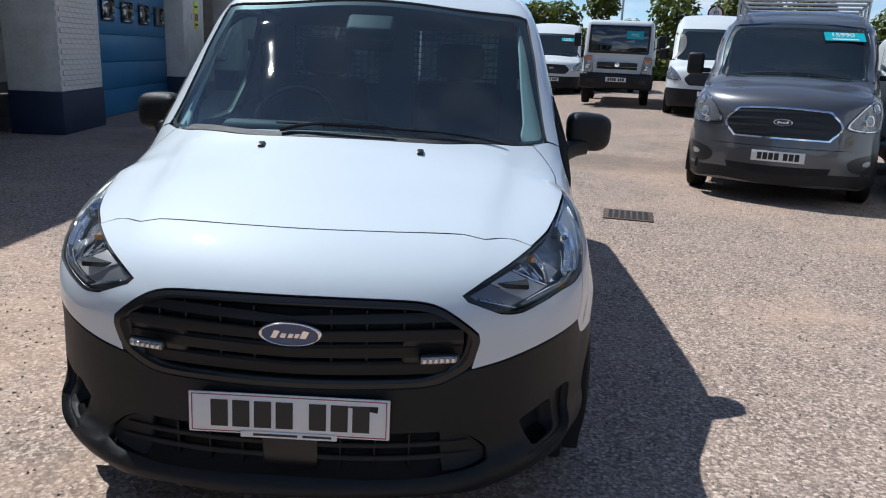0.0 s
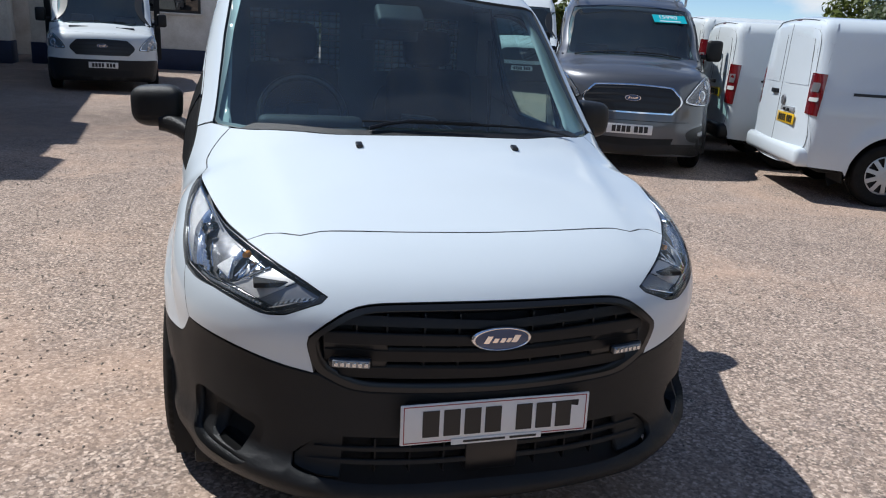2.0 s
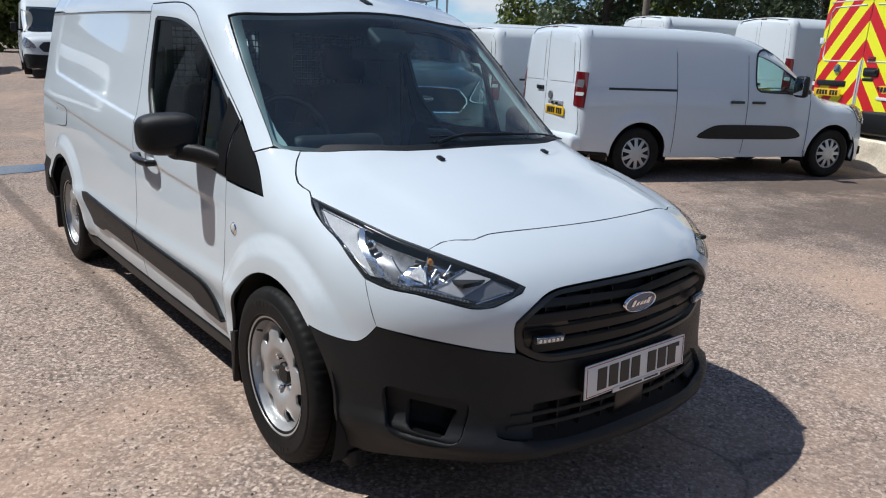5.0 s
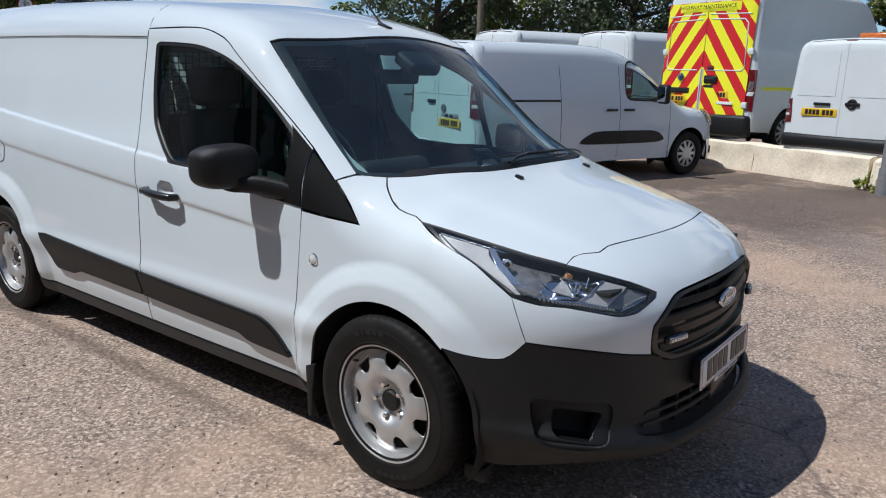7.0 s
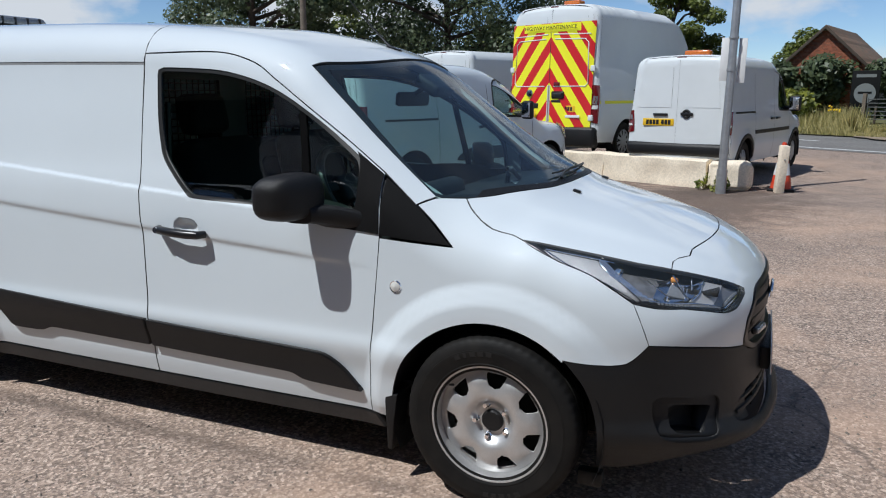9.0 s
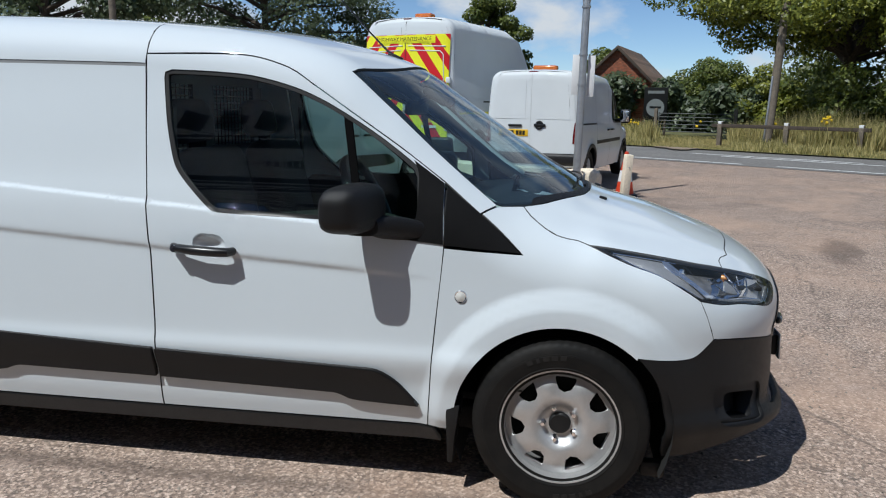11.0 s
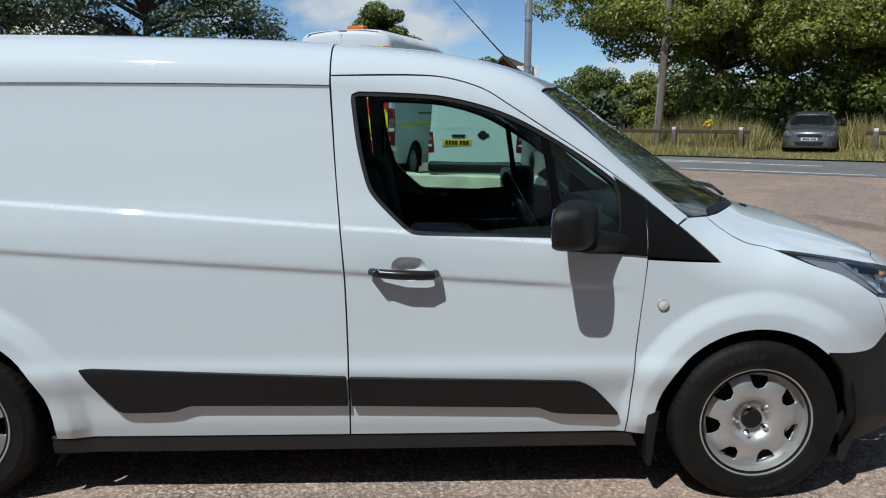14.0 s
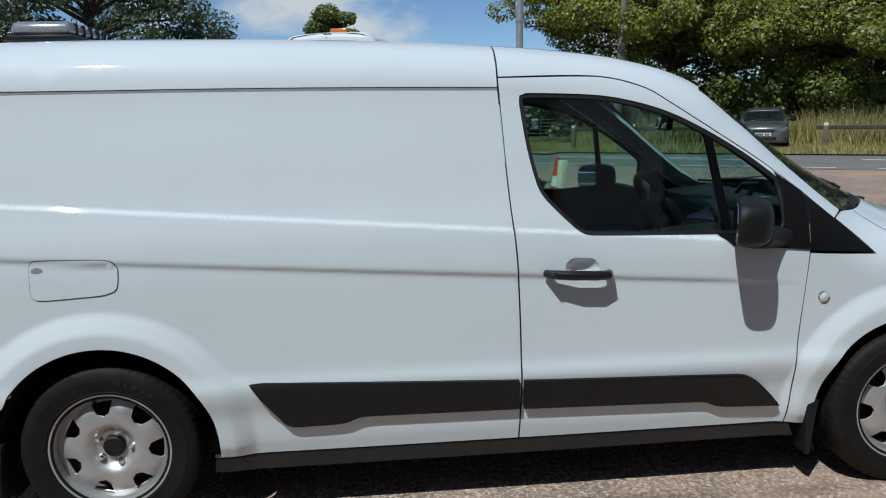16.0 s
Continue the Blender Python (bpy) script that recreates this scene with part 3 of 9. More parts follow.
def bonnet_ridge(x, y):
    """Two pressed creases that run down the bonnet and draw together towards the grille."""
    line = 0.575 + 0.15 * np.clip(y + 0.1, -0.7, 0.1)
    fade = np.clip((0.10 - y) / 0.12, 0, 1) * np.clip((y + 0.80) / 0.25, 0, 1)
    return 0.011 * fade / (1 + np.exp(np.clip((x - line) / 0.016, -40, 40)))


van_shell = Shell(
    top=[(-1.0, 0.72), (-0.9, 0.80), (-0.83, 0.855), (-0.7, 0.915), (-0.56, 0.960), (-0.35, 1.018), (-0.14, 1.074), (-0.1, 1.090), (0.0, 1.156), (0.272, 1.337), (0.5, 1.493), (0.66, 1.600), (0.82, 1.660), (1.0, 1.708), (1.2, 1.745), (1.6, 1.780), (2.2, 1.808), (3.0, 1.820), (3.9, 1.805)],
    crown=[(-1.0, 0.19), (-0.14, 0.19), (0.0, 0.31), (0.272, 0.44), (0.5, 0.40), (0.68, 0.32), (0.835, 0.17), (1.0, 0.13), (1.6, 0.115), (3.9, 0.11)],
    wide=[(0.1, 0.80), (0.2, 0.828), (0.262, 0.842), (0.32, 0.856), (0.42, 0.868), (0.50, 0.889), (0.530, 0.893), (0.582, 0.882), (0.70, 0.879), (0.86, 0.876), (0.94, 0.874), (1.04, 0.864), (1.10, 0.852), (1.17, 0.833), (1.35, 0.793), (1.55, 0.748), (1.62, 0.735), (1.75, 0.70), (2.0, 0.62)],
    plan=[(-1.0, 0.93), (-0.3, 0.955), (0.4, 0.967), (1.5, 0.99), (2.6, 1.0), (3.3, 1.0), (3.9, 0.985)],
    nose=[(0.12, -0.80), (0.20, -0.865), (0.245, -0.918), (0.272, -0.938), (0.300, -0.932), (0.322, -0.893), (0.36, -0.884), (0.45, -0.878), (0.60, -0.872), (0.685, -0.885), (0.74, -0.877), (0.78, -0.860), (0.83, -0.83), (0.90, -0.74), (0.95, -0.62), (1.0, -0.5), (1.2, -0.2)],
    nose_bow=(0.31, 0.735), tail=3.89, base=0.14, round_top=0.13, round_nose=0.09, relief=connect_relief, lip_rise=0.05, ridge=bonnet_ridge)


def build_main_van():
    S = van_shell
    van = thing("panel_van", Matrix(), "clean white compact panel van with black bumper on worn tarmac", "van")
    R, C, NO = side_view(-1), round_long(), round_nose()
    W = M["white"]

    def sn(pts, view):
        """The points moved along the view onto the skin."""
        a = np.array([p[:3] for p in pts], float)
        o, d = view[1](view[0](a))
        return [tuple(v) + tuple(p[3:]) for v, p in zip(S.lift(o, d), pts)]

    def both(name, edge, material, view=R, label="", **kw):
        return panel(name, S, view, outline(edge, kw.pop("fine", 0.03)), material, van, label, mirror=True, **kw)

    # roof: front part with the windscreen pillars, then the long rear part
    door_top = [(0, 1.607, 1.618, 1), (0, 1.22, 1.615), (0, 1.05, 1.572), (0, 0.95, 1.512), (0, 0.78, 1.402), (0, 0.60, 1.284), (0, 0.446, 1.172, 1)]
    half = sn([(q[0], q[1], q[2] + 0.0045) + q[3:] for q in door_top], R) + [(-0.80, 0.315, 1.075, 1), (-0.738, 0.262, 1.095, 1), (-0.71, 0.5, 1.29), (-0.69, 0.68, 1.45), (-0.665, 0.820, 1.567, 1), (-0.56, 0.778, 1.585), (-0.3, 0.706, 1.59), (0, 0.682, 1.60)]
    flip = lambda pts: [(-p[0],) + p[1:] for p in pts]
    edge = half + flip(half[:-1])[::-1]
    panel("roof_front", S, C, outline(edge), W, van, "white roof and windscreen pillars", step=0.03, gap=0.0006)
    groove = sn([(-0.74, 1.612, 1.584, 1), (-0.74, 2.16, 1.592), (-0.74, 2.7, 1.596), (-0.74, 3.3, 1.597), (-0.74, 3.80, 1.596, 1)], R)
    g = [groove[0], (-0.737, 1.6115, 1.63), (-0.66, 1.6115, 1.73), (-0.3, 1.6115, 1.79), (0, 1.6115, 1.80)]
    h = groove[1:][::-1]
    edge = [g[4], g[3], g[2], g[1], g[0]][::-1] + flip(g[:-1])[::-1] + flip(h)[::-1] + h
    panel("roof", S, C, outline(edge, 0.05), W, van, "white pressed steel roof", step=0.06, gap=0.0012)
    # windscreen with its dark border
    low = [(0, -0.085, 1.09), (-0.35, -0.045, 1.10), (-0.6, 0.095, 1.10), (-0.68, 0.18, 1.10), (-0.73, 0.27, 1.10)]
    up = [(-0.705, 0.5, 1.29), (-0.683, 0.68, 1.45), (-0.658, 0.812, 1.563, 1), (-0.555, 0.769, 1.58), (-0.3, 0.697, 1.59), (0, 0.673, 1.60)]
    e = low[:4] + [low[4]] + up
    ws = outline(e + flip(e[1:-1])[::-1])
    # normals skewed off the true glass to place the sun's glint
    screen = panel("windscreen", S, C, ws, M["screen"], van, "tinted windscreen glass", offset=-0.006, step=0.04, lip=0, normal_skew=(0.71, 1.058, 0.995))
    k = 0.962
    inner = np.array([((p[0] * k), 0.29 + (p[1] - 0.29) * 0.92, p[2]) for p in ws])
    panel("screen_border", S, C, ws, M["seal"], screen, "black printed glass border", holes=[inner], gap=0, offset=-0.009, step=0.03, lip=0.0)
    # bonnet
    seam = sn([(-0.623, -0.560, 0.877, 1), (-0.575, -0.558, 0.893), (-0.533, -0.572, 0.898), (-0.481, -0.603, 0.897), (-0.425, -0.604, 0.907), (-0.215, -0.646, 0.915), (0, -0.662, 0.917)], C)
    lamp_top = sn([(-0.760, -0.075, 0.963, 1), (-0.739, -0.235, 0.942), (-0.70, -0.395, 0.913), (-0.675, -0.462, 0.898)], C)
    lamp_in = sn([(-0.553, -0.665, 0.848), (-0.487, -0.737, 0.820), (-0.432, -0.785, 0.791, 1)], NO)
    lamp_low = sn([(-0.447, -0.789, 0.776, 1), (-0.535, -0.768, 0.741), (-0.557, -0.755, 0.737), (-0.592, -0.734, 0.736), (-0.656, -0.677, 0.753), (-0.712, -0.610, 0.767), (-0.732, -0.580, 0.768), (-0.758, -0.535, 0.771), (-0.788, -0.466, 0.786, 1)], NO)
    lamp_out = sn([(-0.794, -0.425, 0.813), (-0.797, -0.338, 0.864), (-0.797, -0.292, 0.883), (-0.795, -0.213, 0.908)], NO)
    wing_low = sn([(-0.784, -0.490, 0.720, 1), (-0.780, -0.520, 0.651, 1), (-0.796, -0.489, 0.612), (-0.809, -0.458, 0.588), (-0.826, -0.418, 0.581), (-0.853, -0.338, 0.583), (-0.868, -0.258, 0.590, 1)], NO)
    hood_side = sn([(-0.672, 0.168, 1.083, 1), (-0.702, 0.140, 1.054), (-0.735, 0.085, 1.015), (-0.749, 0.040, 0.992), (-0.745, 0.005, 0.981), (-0.744, -0.035, 0.975)], C)
    b = [(0, -0.095, 1.09), (-0.35, -0.055, 1.10), (-0.6, 0.085, 1.10)] + hood_side + lamp_top + seam
    panel("bonnet", S, C, outline(b + flip(b[1:-1])[::-1]), W, van, "white bonnet", step=0.024, gap=0.0036)
    # wings
    fender = [(0, 0.4885, 0.262, 1), (0, 0.4665, 0.6), (0, 0.4350, 0.945, 1), (0, 0.155, 0.929, 1), (0, 0.23, 1.0), (0, 0.308, 1.066, 1), (0, 0.262, 1.085)] + hood_side + [lamp_top[0]] + lamp_out[::-1] + [lamp_low[-1]] + wing_low
    fender += arc(0.005, 0.298, 0.385, 132, -6)
    fr, fl = both("front_wing", fender, W, label="white front wing with a flared arch", step=0.020, fine=0.02, gap=0.0009, extra=crease_points(0, 0, [(0.0, 0.298)]))
    for w, s in ((fr, 1), (fl, -1)):
        p = S.lift(np.array([[0, 0.372, 0.772]]), np.array([[-1.0, 0, 0]]))[0] * (s, 1, 1)
        r = part("side_repeater", lathe([(0.0, 0.021), (-0.004 * s, 0.019), (-0.008 * s, 0.010), (-0.009 * s, 0.0)], 20, at=p), M["lens_frost"], w, "clear round side indicator")
        part("repeater_ring", lathe([(0.0, 0.024), (-0.005 * s, 0.021), (-0.004 * s, 0.018)], 20, at=p), M["chrome"], r)
    # doors with windows
    win = [(0, 1.533, 1.53), (0, 1.531, 1.552), (0, 1.505, 1.562), (0, 1.22, 1.548), (0, 1.035, 1.508), (0, 0.886, 1.448), (0, 0.69, 1.334), (0, 0.545, 1.228), (0, 0.529, 1.196), (0, 0.524, 1.052), (0, 0.540, 1.028), (0, 0.75, 1.026), (0, 1.285, 1.042), (0, 1.33, 1.058), (0, 1.44, 1.165), (0, 1.475, 1.22), (0, 1.51, 1.36)]
    wo = outline(win, 0.02)
    doore = [(0, 1.552, 0.262, 1), (0, 1.547, 0.46), (0, 1.556, 0.9), (0, 1.585, 1.25), *door_top, (0, 0.438, 0.96), (0, 0.470, 0.6), (0, 0.492, 0.262, 1)]
    cup_e = outline([(0, 1.385, 0.925), (0, 1.37, 0.958), (0, 1.32, 0.963), (0, 1.275, 0.955), (0, 1.255, 0.925), (0, 1.26, 0.888), (0, 1.31, 0.872), (0, 1.365, 0.885)], 0.015)
    doors = panel("door", S, R, outline(doore), W, van, "white cab door", mirror=True, holes=[wo, cup_e], step=0.015, gap=0.0, extra=crease_points(0.44, 1.56, [(0.0, 0.298)]))
    shr = lambda q, d: np.stack([q[:, 0], *shrink(q[:, 1:], d).T], 1)
    seal = panel("window_seal", S, R, wo, M["seal"], doors[0], mirror=doors[1], holes=[shr(wo, 0.016)], gap=0.001, offset=-0.004, step=0.03, lip=0.02)
    main = outline([(0, 1.53, 1.555, 1), (0, 1.22, 1.541), (0, 1.035, 1.502), (0, 0.822, 1.425, 1), (0, 0.752, 1.030, 1), (0, 1.285, 1.049), (0, 1.33, 1.066), (0, 1.435, 1.172), (0, 1.468, 1.226), (0, 1.503, 1.36)], 0.03)
    panel("window_glass", S, R, main, M["glass"], doors[0], mirror=doors[1], gap=0, offset=-0.014, step=0.05, lip=0, label="tinted side window glass")
    quarter = outline([(0, 0.812, 1.408, 1), (0, 0.69, 1.326), (0, 0.548, 1.222), (0, 0.533, 1.055), (0, 0.545, 1.034), (0, 0.745, 1.030, 1)], 0.03)
    panel("quarter_glass", S, R, quarter, M["glass"], doors[0], mirror=doors[1], gap=0, offset=-0.014, step=0.05, lip=0)
    bar = outline([(0, 0.834, 1.436, 1), (0, 0.803, 1.42, 1), (0, 0.734, 1.022, 1), (0, 0.764, 1.022, 1)], 0.03)
    panel("window_pillar", S, R, bar, M["dull_black"], doors[0], mirror=doors[1], gap=0, offset=-0.006, step=0.03, lip=0.015)
    # black corner sails ahead of the windows
    sail_d = outline([(0, 0.560, 1.248, 1), (0, 0.4475, 1.168, 1), (0, 0.4400, 0.959, 1), (0, 0.74, 0.984, 1), (0, 0.80, 1.030, 1), (0, 0.56, 1.034), (0, 0.539, 1.052), (0, 0.537, 1.19), (0, 0.545, 1.222)], 0.03)
    panel("mirror_sail", S, R, sail_d, M["sail"], doors[0], mirror=doors[1], gap=0, offset=0.005, step=0.03, lip=0.02, label="grained black mirror mount")
    sail_f = [(0, 0.436, 1.158, 1), (0, 0.31, 1.062), (0, 0.165, 0.934, 1), (0, 0.436, 0.956, 1)]
    both("corner_sail", sail_f, M["sail"], gap=0.001, offset=0.003, step=0.03, lip=0.02)
    # black strip added in the front door gap to give its shade
    ds = [(0, 0.496, 0.266, 1), (0, 0.474, 0.6), (0, 0.443, 0.95), (0, 0.449, 1.15, 1), (0, 0.432, 1.15, 1), (0, 0.427, 0.95), (0, 0.458, 0.6), (0, 0.480, 0.266, 1)]
    both("door_seal", ds, M["seal"], gap=0, offset=-0.005, step=0.03, lip=0)
    # inner door linings
    card = outline([(0, 1.52, 0.34), (0, 1.53, 1.0), (0, 1.28, 1.03), (0, 0.55, 1.02), (0, 0.50, 0.34)], 0.06)
    panel("door_card", S, R, card, M["trimgrey"], doors[0], mirror=doors[1], gap=0, offset=-0.06, step=0.1, lip=0)
    # applied black rubbing strips
    t1 = [(0, 1.545, 0.512, 1), (0, 0.70, 0.484), (0, 0.655, 0.470), (0, 0.60, 0.43), (0, 0.522, 0.344, 1), (0, 0.75, 0.353), (0, 0.785, 0.358), (0, 0.83, 0.377), (0, 0.87, 0.380), (0, 1.541, 0.396, 1)]
    panel("rubbing_strip", S, R, outline(t1, 0.02), M["plastic"], doors[0], mirror=doors[1], gap=0, offset=0.021, step=0.02, lip=0.026, label="black plastic rubbing strip")
    # cargo side
    cargo = [(0, 1.558, 0.262, 1), (0, 2.695, 0.262, 1)] + arc(WB, 0.315, 0.392, 188, 28)[::1] + [(0, 3.46, 0.60, 1), (0, 3.80, 0.62, 1), (0, 3.83, 1.10), (0, 3.80, 1.585, 1), (0, 3.3, 1.586), (0, 2.7, 1.585), (0, 2.16, 1.581), (0, 1.612, 1.573, 1), (0, 1.59, 1.25), (0, 1.562, 0.9), (0, 1.553, 0.46)]
    cr, cl = both("side_panel", cargo, W, label="white blank cargo side", step=0.016, gap=0.0, extra=crease_points(1.55, 3.62, [(WB, 0.31)]))
    # the grey colour carries the shade of the white roof groove
    both("roof_groove", [(0, 1.612, 1.570, 1), (0, 1.612, 1.590, 1), (0, 2.7, 1.604), (0, 3.8, 1.602, 1), (0, 3.8, 1.583, 1), (0, 2.7, 1.582)], M["groove"], gap=0, offset=-0.0025, step=0.05, lip=0)
    t2 = [(0, 1.558, 0.396, 1), (0, 2.12, 0.402), (0, 2.16, 0.398), (0, 2.20, 0.382), (0, 2.24, 0.376), (0, 2.40, 0.374), (0, 2.425, 0.385), (0, 2.545, 0.547, 1), (0, 2.50, 0.551), (0, 1.562, 0.514, 1)]
    panel("rubbing_strip", S, R, outline(t2, 0.02), M["plastic"], cr, mirror=cl, gap=0, offset=0.021, step=0.02, lip=0.026, label="black plastic rubbing strip")
    flap = outline([(0, 3.268, 1.004), (0, 3.262, 1.016), (0, 3.248, 1.021), (0, 3.14, 1.020), (0, 3.03, 1.017), (0, 2.995, 1.010), (0, 2.976, 0.992), (0, 2.974, 0.965), (0, 2.978, 0.925), (0, 2.990, 0.907), (0, 3.03, 0.894), (0, 3.12, 0.888), (0, 3.21, 0.883), (0, 3.252, 0.885), (0, 3.266, 0.896), (0, 3.270, 0.915)], 0.008)
    panel("fuel_flap", S, R, flap, W, cr, gap=0.0, offset=0.0035, step=0.03, lip=0.006, label="white fuel filler flap")
    panel("flap_gap", S, R, shr(flap, -0.0022), M["seal"], cr, gap=0.0, offset=0.0012, step=0.04, lip=0, holes=[shr(flap, 0.001)])
    # flat grey patch in place of the shaded pull scoop
    pull = outline([(0, 3.262, 0.990), (0, 3.245, 0.998), (0, 3.225, 0.990), (0, 3.222, 0.983), (0, 3.245, 0.976), (0, 3.262, 0.980)], 0.006)
    panel("flap_pull", S, R, pull, M["groove"], cr, gap=0.0, offset=0.0042, step=0.01, lip=0)
    # sills
    sill = [(0, 0.47, 0.254, 1), (0, 0.44, 0.20, 1), (0, 2.70, 0.195, 1), (0, 2.69, 0.254, 1)]
    both("sill", sill, M["sill"], gap=0.0, offset=0.006, step=0.05, lip=0.03, label="grey-black sill moulding")
    # front panel between bonnet and grille
    grille_e = [(0, -0.85, 0.785), (-0.25, -0.835, 0.782), (-0.335, -0.82, 0.775), (-0.385, -0.81, 0.757), (-0.478, -0.80, 0.690), (-0.487, -0.81, 0.675), (-0.484, -0.82, 0.625), (-0.468, -0.82, 0.600), (-0.40, -0.85, 0.562), (-0.33, -0.86, 0.552), (0, -0.89, 0.548)]
    nose = seam[::-1] + lamp_in + lamp_low + wing_low[:2] + [(-0.713, -0.626, 0.641), (-0.64, -0.702, 0.627), (-0.545, -0.768, 0.606), (-0.474, -0.812, 0.594, 1), (-0.488, -0.81, 0.675), (-0.478, -0.80, 0.694), (-0.385, -0.81, 0.762), (-0.335, -0.82, 0.780), (-0.25, -0.835, 0.787), (0, -0.85, 0.790)]
    panel("front_panel", S, NO, outline(nose + flip(nose[1:-1])[::-1], 0.02), W, van, "white upper front panel", step=0.022, gap=0.0009)
    # black bumper
    low_gr = [(0, -0.92, 0.420), (-0.36, -0.84, 0.420), (-0.43, -0.82, 0.416), (-0.475, -0.805, 0.398), (-0.518, -0.785, 0.362, 1), (-0.515, -0.79, 0.340), (-0.45, -0.83, 0.322), (-0.36, -0.85, 0.316), (0, -0.92, 0.314)]
    fog = outline([(-0.60, -0.735, 0.440), (-0.69, -0.655, 0.455), (-0.752, -0.570, 0.466), (-0.769, -0.545, 0.452), (-0.769, -0.548, 0.40), (-0.764, -0.566, 0.345), (-0.750, -0.592, 0.326), (-0.70, -0.665, 0.318), (-0.64, -0.715, 0.322), (-0.605, -0.738, 0.36)], 0.012)
    slot = outline([(-0.720, -0.616, 0.428), (-0.730, -0.602, 0.420), (-0.732, -0.604, 0.370), (-0.724, -0.616, 0.356), (-0.66, -0.692, 0.347), (-0.648, -0.703, 0.352), (-0.617, -0.724, 0.408), (-0.626, -0.717, 0.415)], 0.012)
    bump = [(0, -0.89, 0.546), (-0.33, -0.86, 0.550), (-0.40, -0.85, 0.560), (-0.462, -0.82, 0.590, 1), (-0.545, -0.768, 0.602), (-0.64, -0.702, 0.623), (-0.713, -0.626, 0.637)] + wing_low[1:] + [(-0.86, -0.33, 0.50), (-0.86, -0.372, 0.40), (-0.85, -0.385, 0.28), (-0.83, -0.388, 0.188, 1), (-0.795, -0.47, 0.195), (-0.74, -0.62, 0.222), (-0.66, -0.73, 0.240), (-0.56, -0.80, 0.242), (-0.50, -0.835, 0.242), (-0.43, -0.862, 0.262), (-0.30, -0.90, 0.266), (0, -0.92, 0.268)]
    lg = outline(low_gr + flip(low_gr[1:-1])[::-1], 0.02)
    bumper = panel("front_bumper", S, NO, outline(bump + flip(bump[1:-1])[::-1], 0.02), M["plastic"], van, "unpainted black plastic front bumper", step=0.02, holes=[lg, fog, fog[::-1] * (-1, 1, 1)], lip=0.03)
    # fog lamp blanks: a sunk rounded frame round a deep slot
    for s in (1, -1):
        fo = fog if s == 1 else fog[::-1] * (-1, 1, 1)
        q = slot if s == 1 else slot[::-1] * (-1, 1, 1)
        panel("fog_blank", S, NO, fo, M["dark"], bumper, gap=0.004, offset=-0.085, step=0.03, lip=0)
        panel("fog_frame", S, NO, fo, M["plastic"], bumper, gap=0, offset=-0.010, step=0.012, lip=0.07, holes=[q], label="sunk fog lamp blank",
                        shape=lambda P, N: P - N * (0.016 * np.clip((np.abs(P[:, 0]) - 0.60) / 0.09, 0, 1))[:, None])
    # lower intake with ribbed side blanks
    panel("intake_back", S, NO, lg, M["dark"], bumper, gap=-0.01, offset=-0.055, step=0.05, lip=0)
    for s in (1, -1):
        q = [(-0.395, -0.83, 0.418, 1), (-0.43, -0.82, 0.414), (-0.475, -0.805, 0.396), (-0.516, -0.785, 0.360, 1), (-0.512, -0.79, 0.342), (-0.45, -0.83, 0.324), (-0.405, -0.845, 0.320, 1)]
        q = outline(q, 0.015)
        panel("intake_blank", S, NO, q if s == 1 else q[::-1] * (-1, 1, 1), M["plastic"], bumper, gap=0.001, offset=-0.014, step=0.02, lip=0.02)
    for z, w in ((0.350, 0.485), (0.384, 0.470)):
        b2 = [(-w, -0.81, z - 0.005), (-0.3, -0.86, z - 0.005), (0, -0.93, z - 0.005), (0.3, -0.86, z - 0.005), (w, -0.81, z - 0.005), (w, -0.81, z + 0.004), (0.3, -0.86, z + 0.005), (0, -0.93, z + 0.005), (-0.3, -0.86, z + 0.005), (-w, -0.81, z + 0.004)]
        panel("intake_bar", S, NO, outline([(a, c, d, 1) for a, c, d in b2], 0.03), M["plastic"], bumper, gap=0, offset=-0.007, step=0.03, lip=0.02)
    for x in (-0.31, -0.22, -0.13, 0.13, 0.22, 0.31):
        y = -0.897 + 0.31 * x * x + 0.045
        part("intake_rib", box((0.005, 0.04, 0.10), (x, y, 0.367), 0.001), M["plastic"], bumper)
    part("intake_block", box((0.15, 0.05, 0.10), (0.0, -0.855, 0.365), 0.012), M["gloss_black"], bumper)
    # upper grille
    ge = outline(grille_e + flip(grille_e[1:-1])[::-1], 0.02)
    ginner = np.array([(p[0] * 0.945, p[1], 0.668 + (p[2] - 0.668) * 0.86) for p in ge])
    grille = panel("grille", S, NO, ge, M["gloss_black"], van, "black plastic grille with horizontal bars", gap=0.002, offset=0.004, step=0.02, lip=0.06, holes=[ginner])
    panel("grille_back", S, NO, ge, M["dark"], grille, gap=0.002, offset=-0.06, step=0.05, lip=0)
    for z, w in ((0.738, 0.39), (0.690, 0.435), (0.643, 0.435), (0.596, 0.40)):
        b2 = [(-w, -0.80, z - 0.015), (0, -0.9, z - 0.015), (w, -0.80, z - 0.015), (w, -0.80, z + 0.011), (0, -0.9, z + 0.011), (-w, -0.80, z + 0.011)]
        panel("grille_bar", S, NO, outline([(a, c, d, 1) for a, c, d in b2], 0.02), M["grille_bar"], grille, gap=0, offset=-0.008, step=0.02, lip=0.035, shape=lambda P, N, z=z: P + np.stack([np.zeros(len(P)), 0.5 * np.abs(P[:, 2] - z + 0.004), np.zeros(len(P))], 1))
    for x in (-0.36, -0.285, -0.19, -0.1, 0.1, 0.19, 0.285, 0.36):
        part("grille_rib", box((0.006, 0.03, 0.17), (x, -0.83 + 0.31 * x * x, 0.668), 0.002), M["gloss_black"], grille)
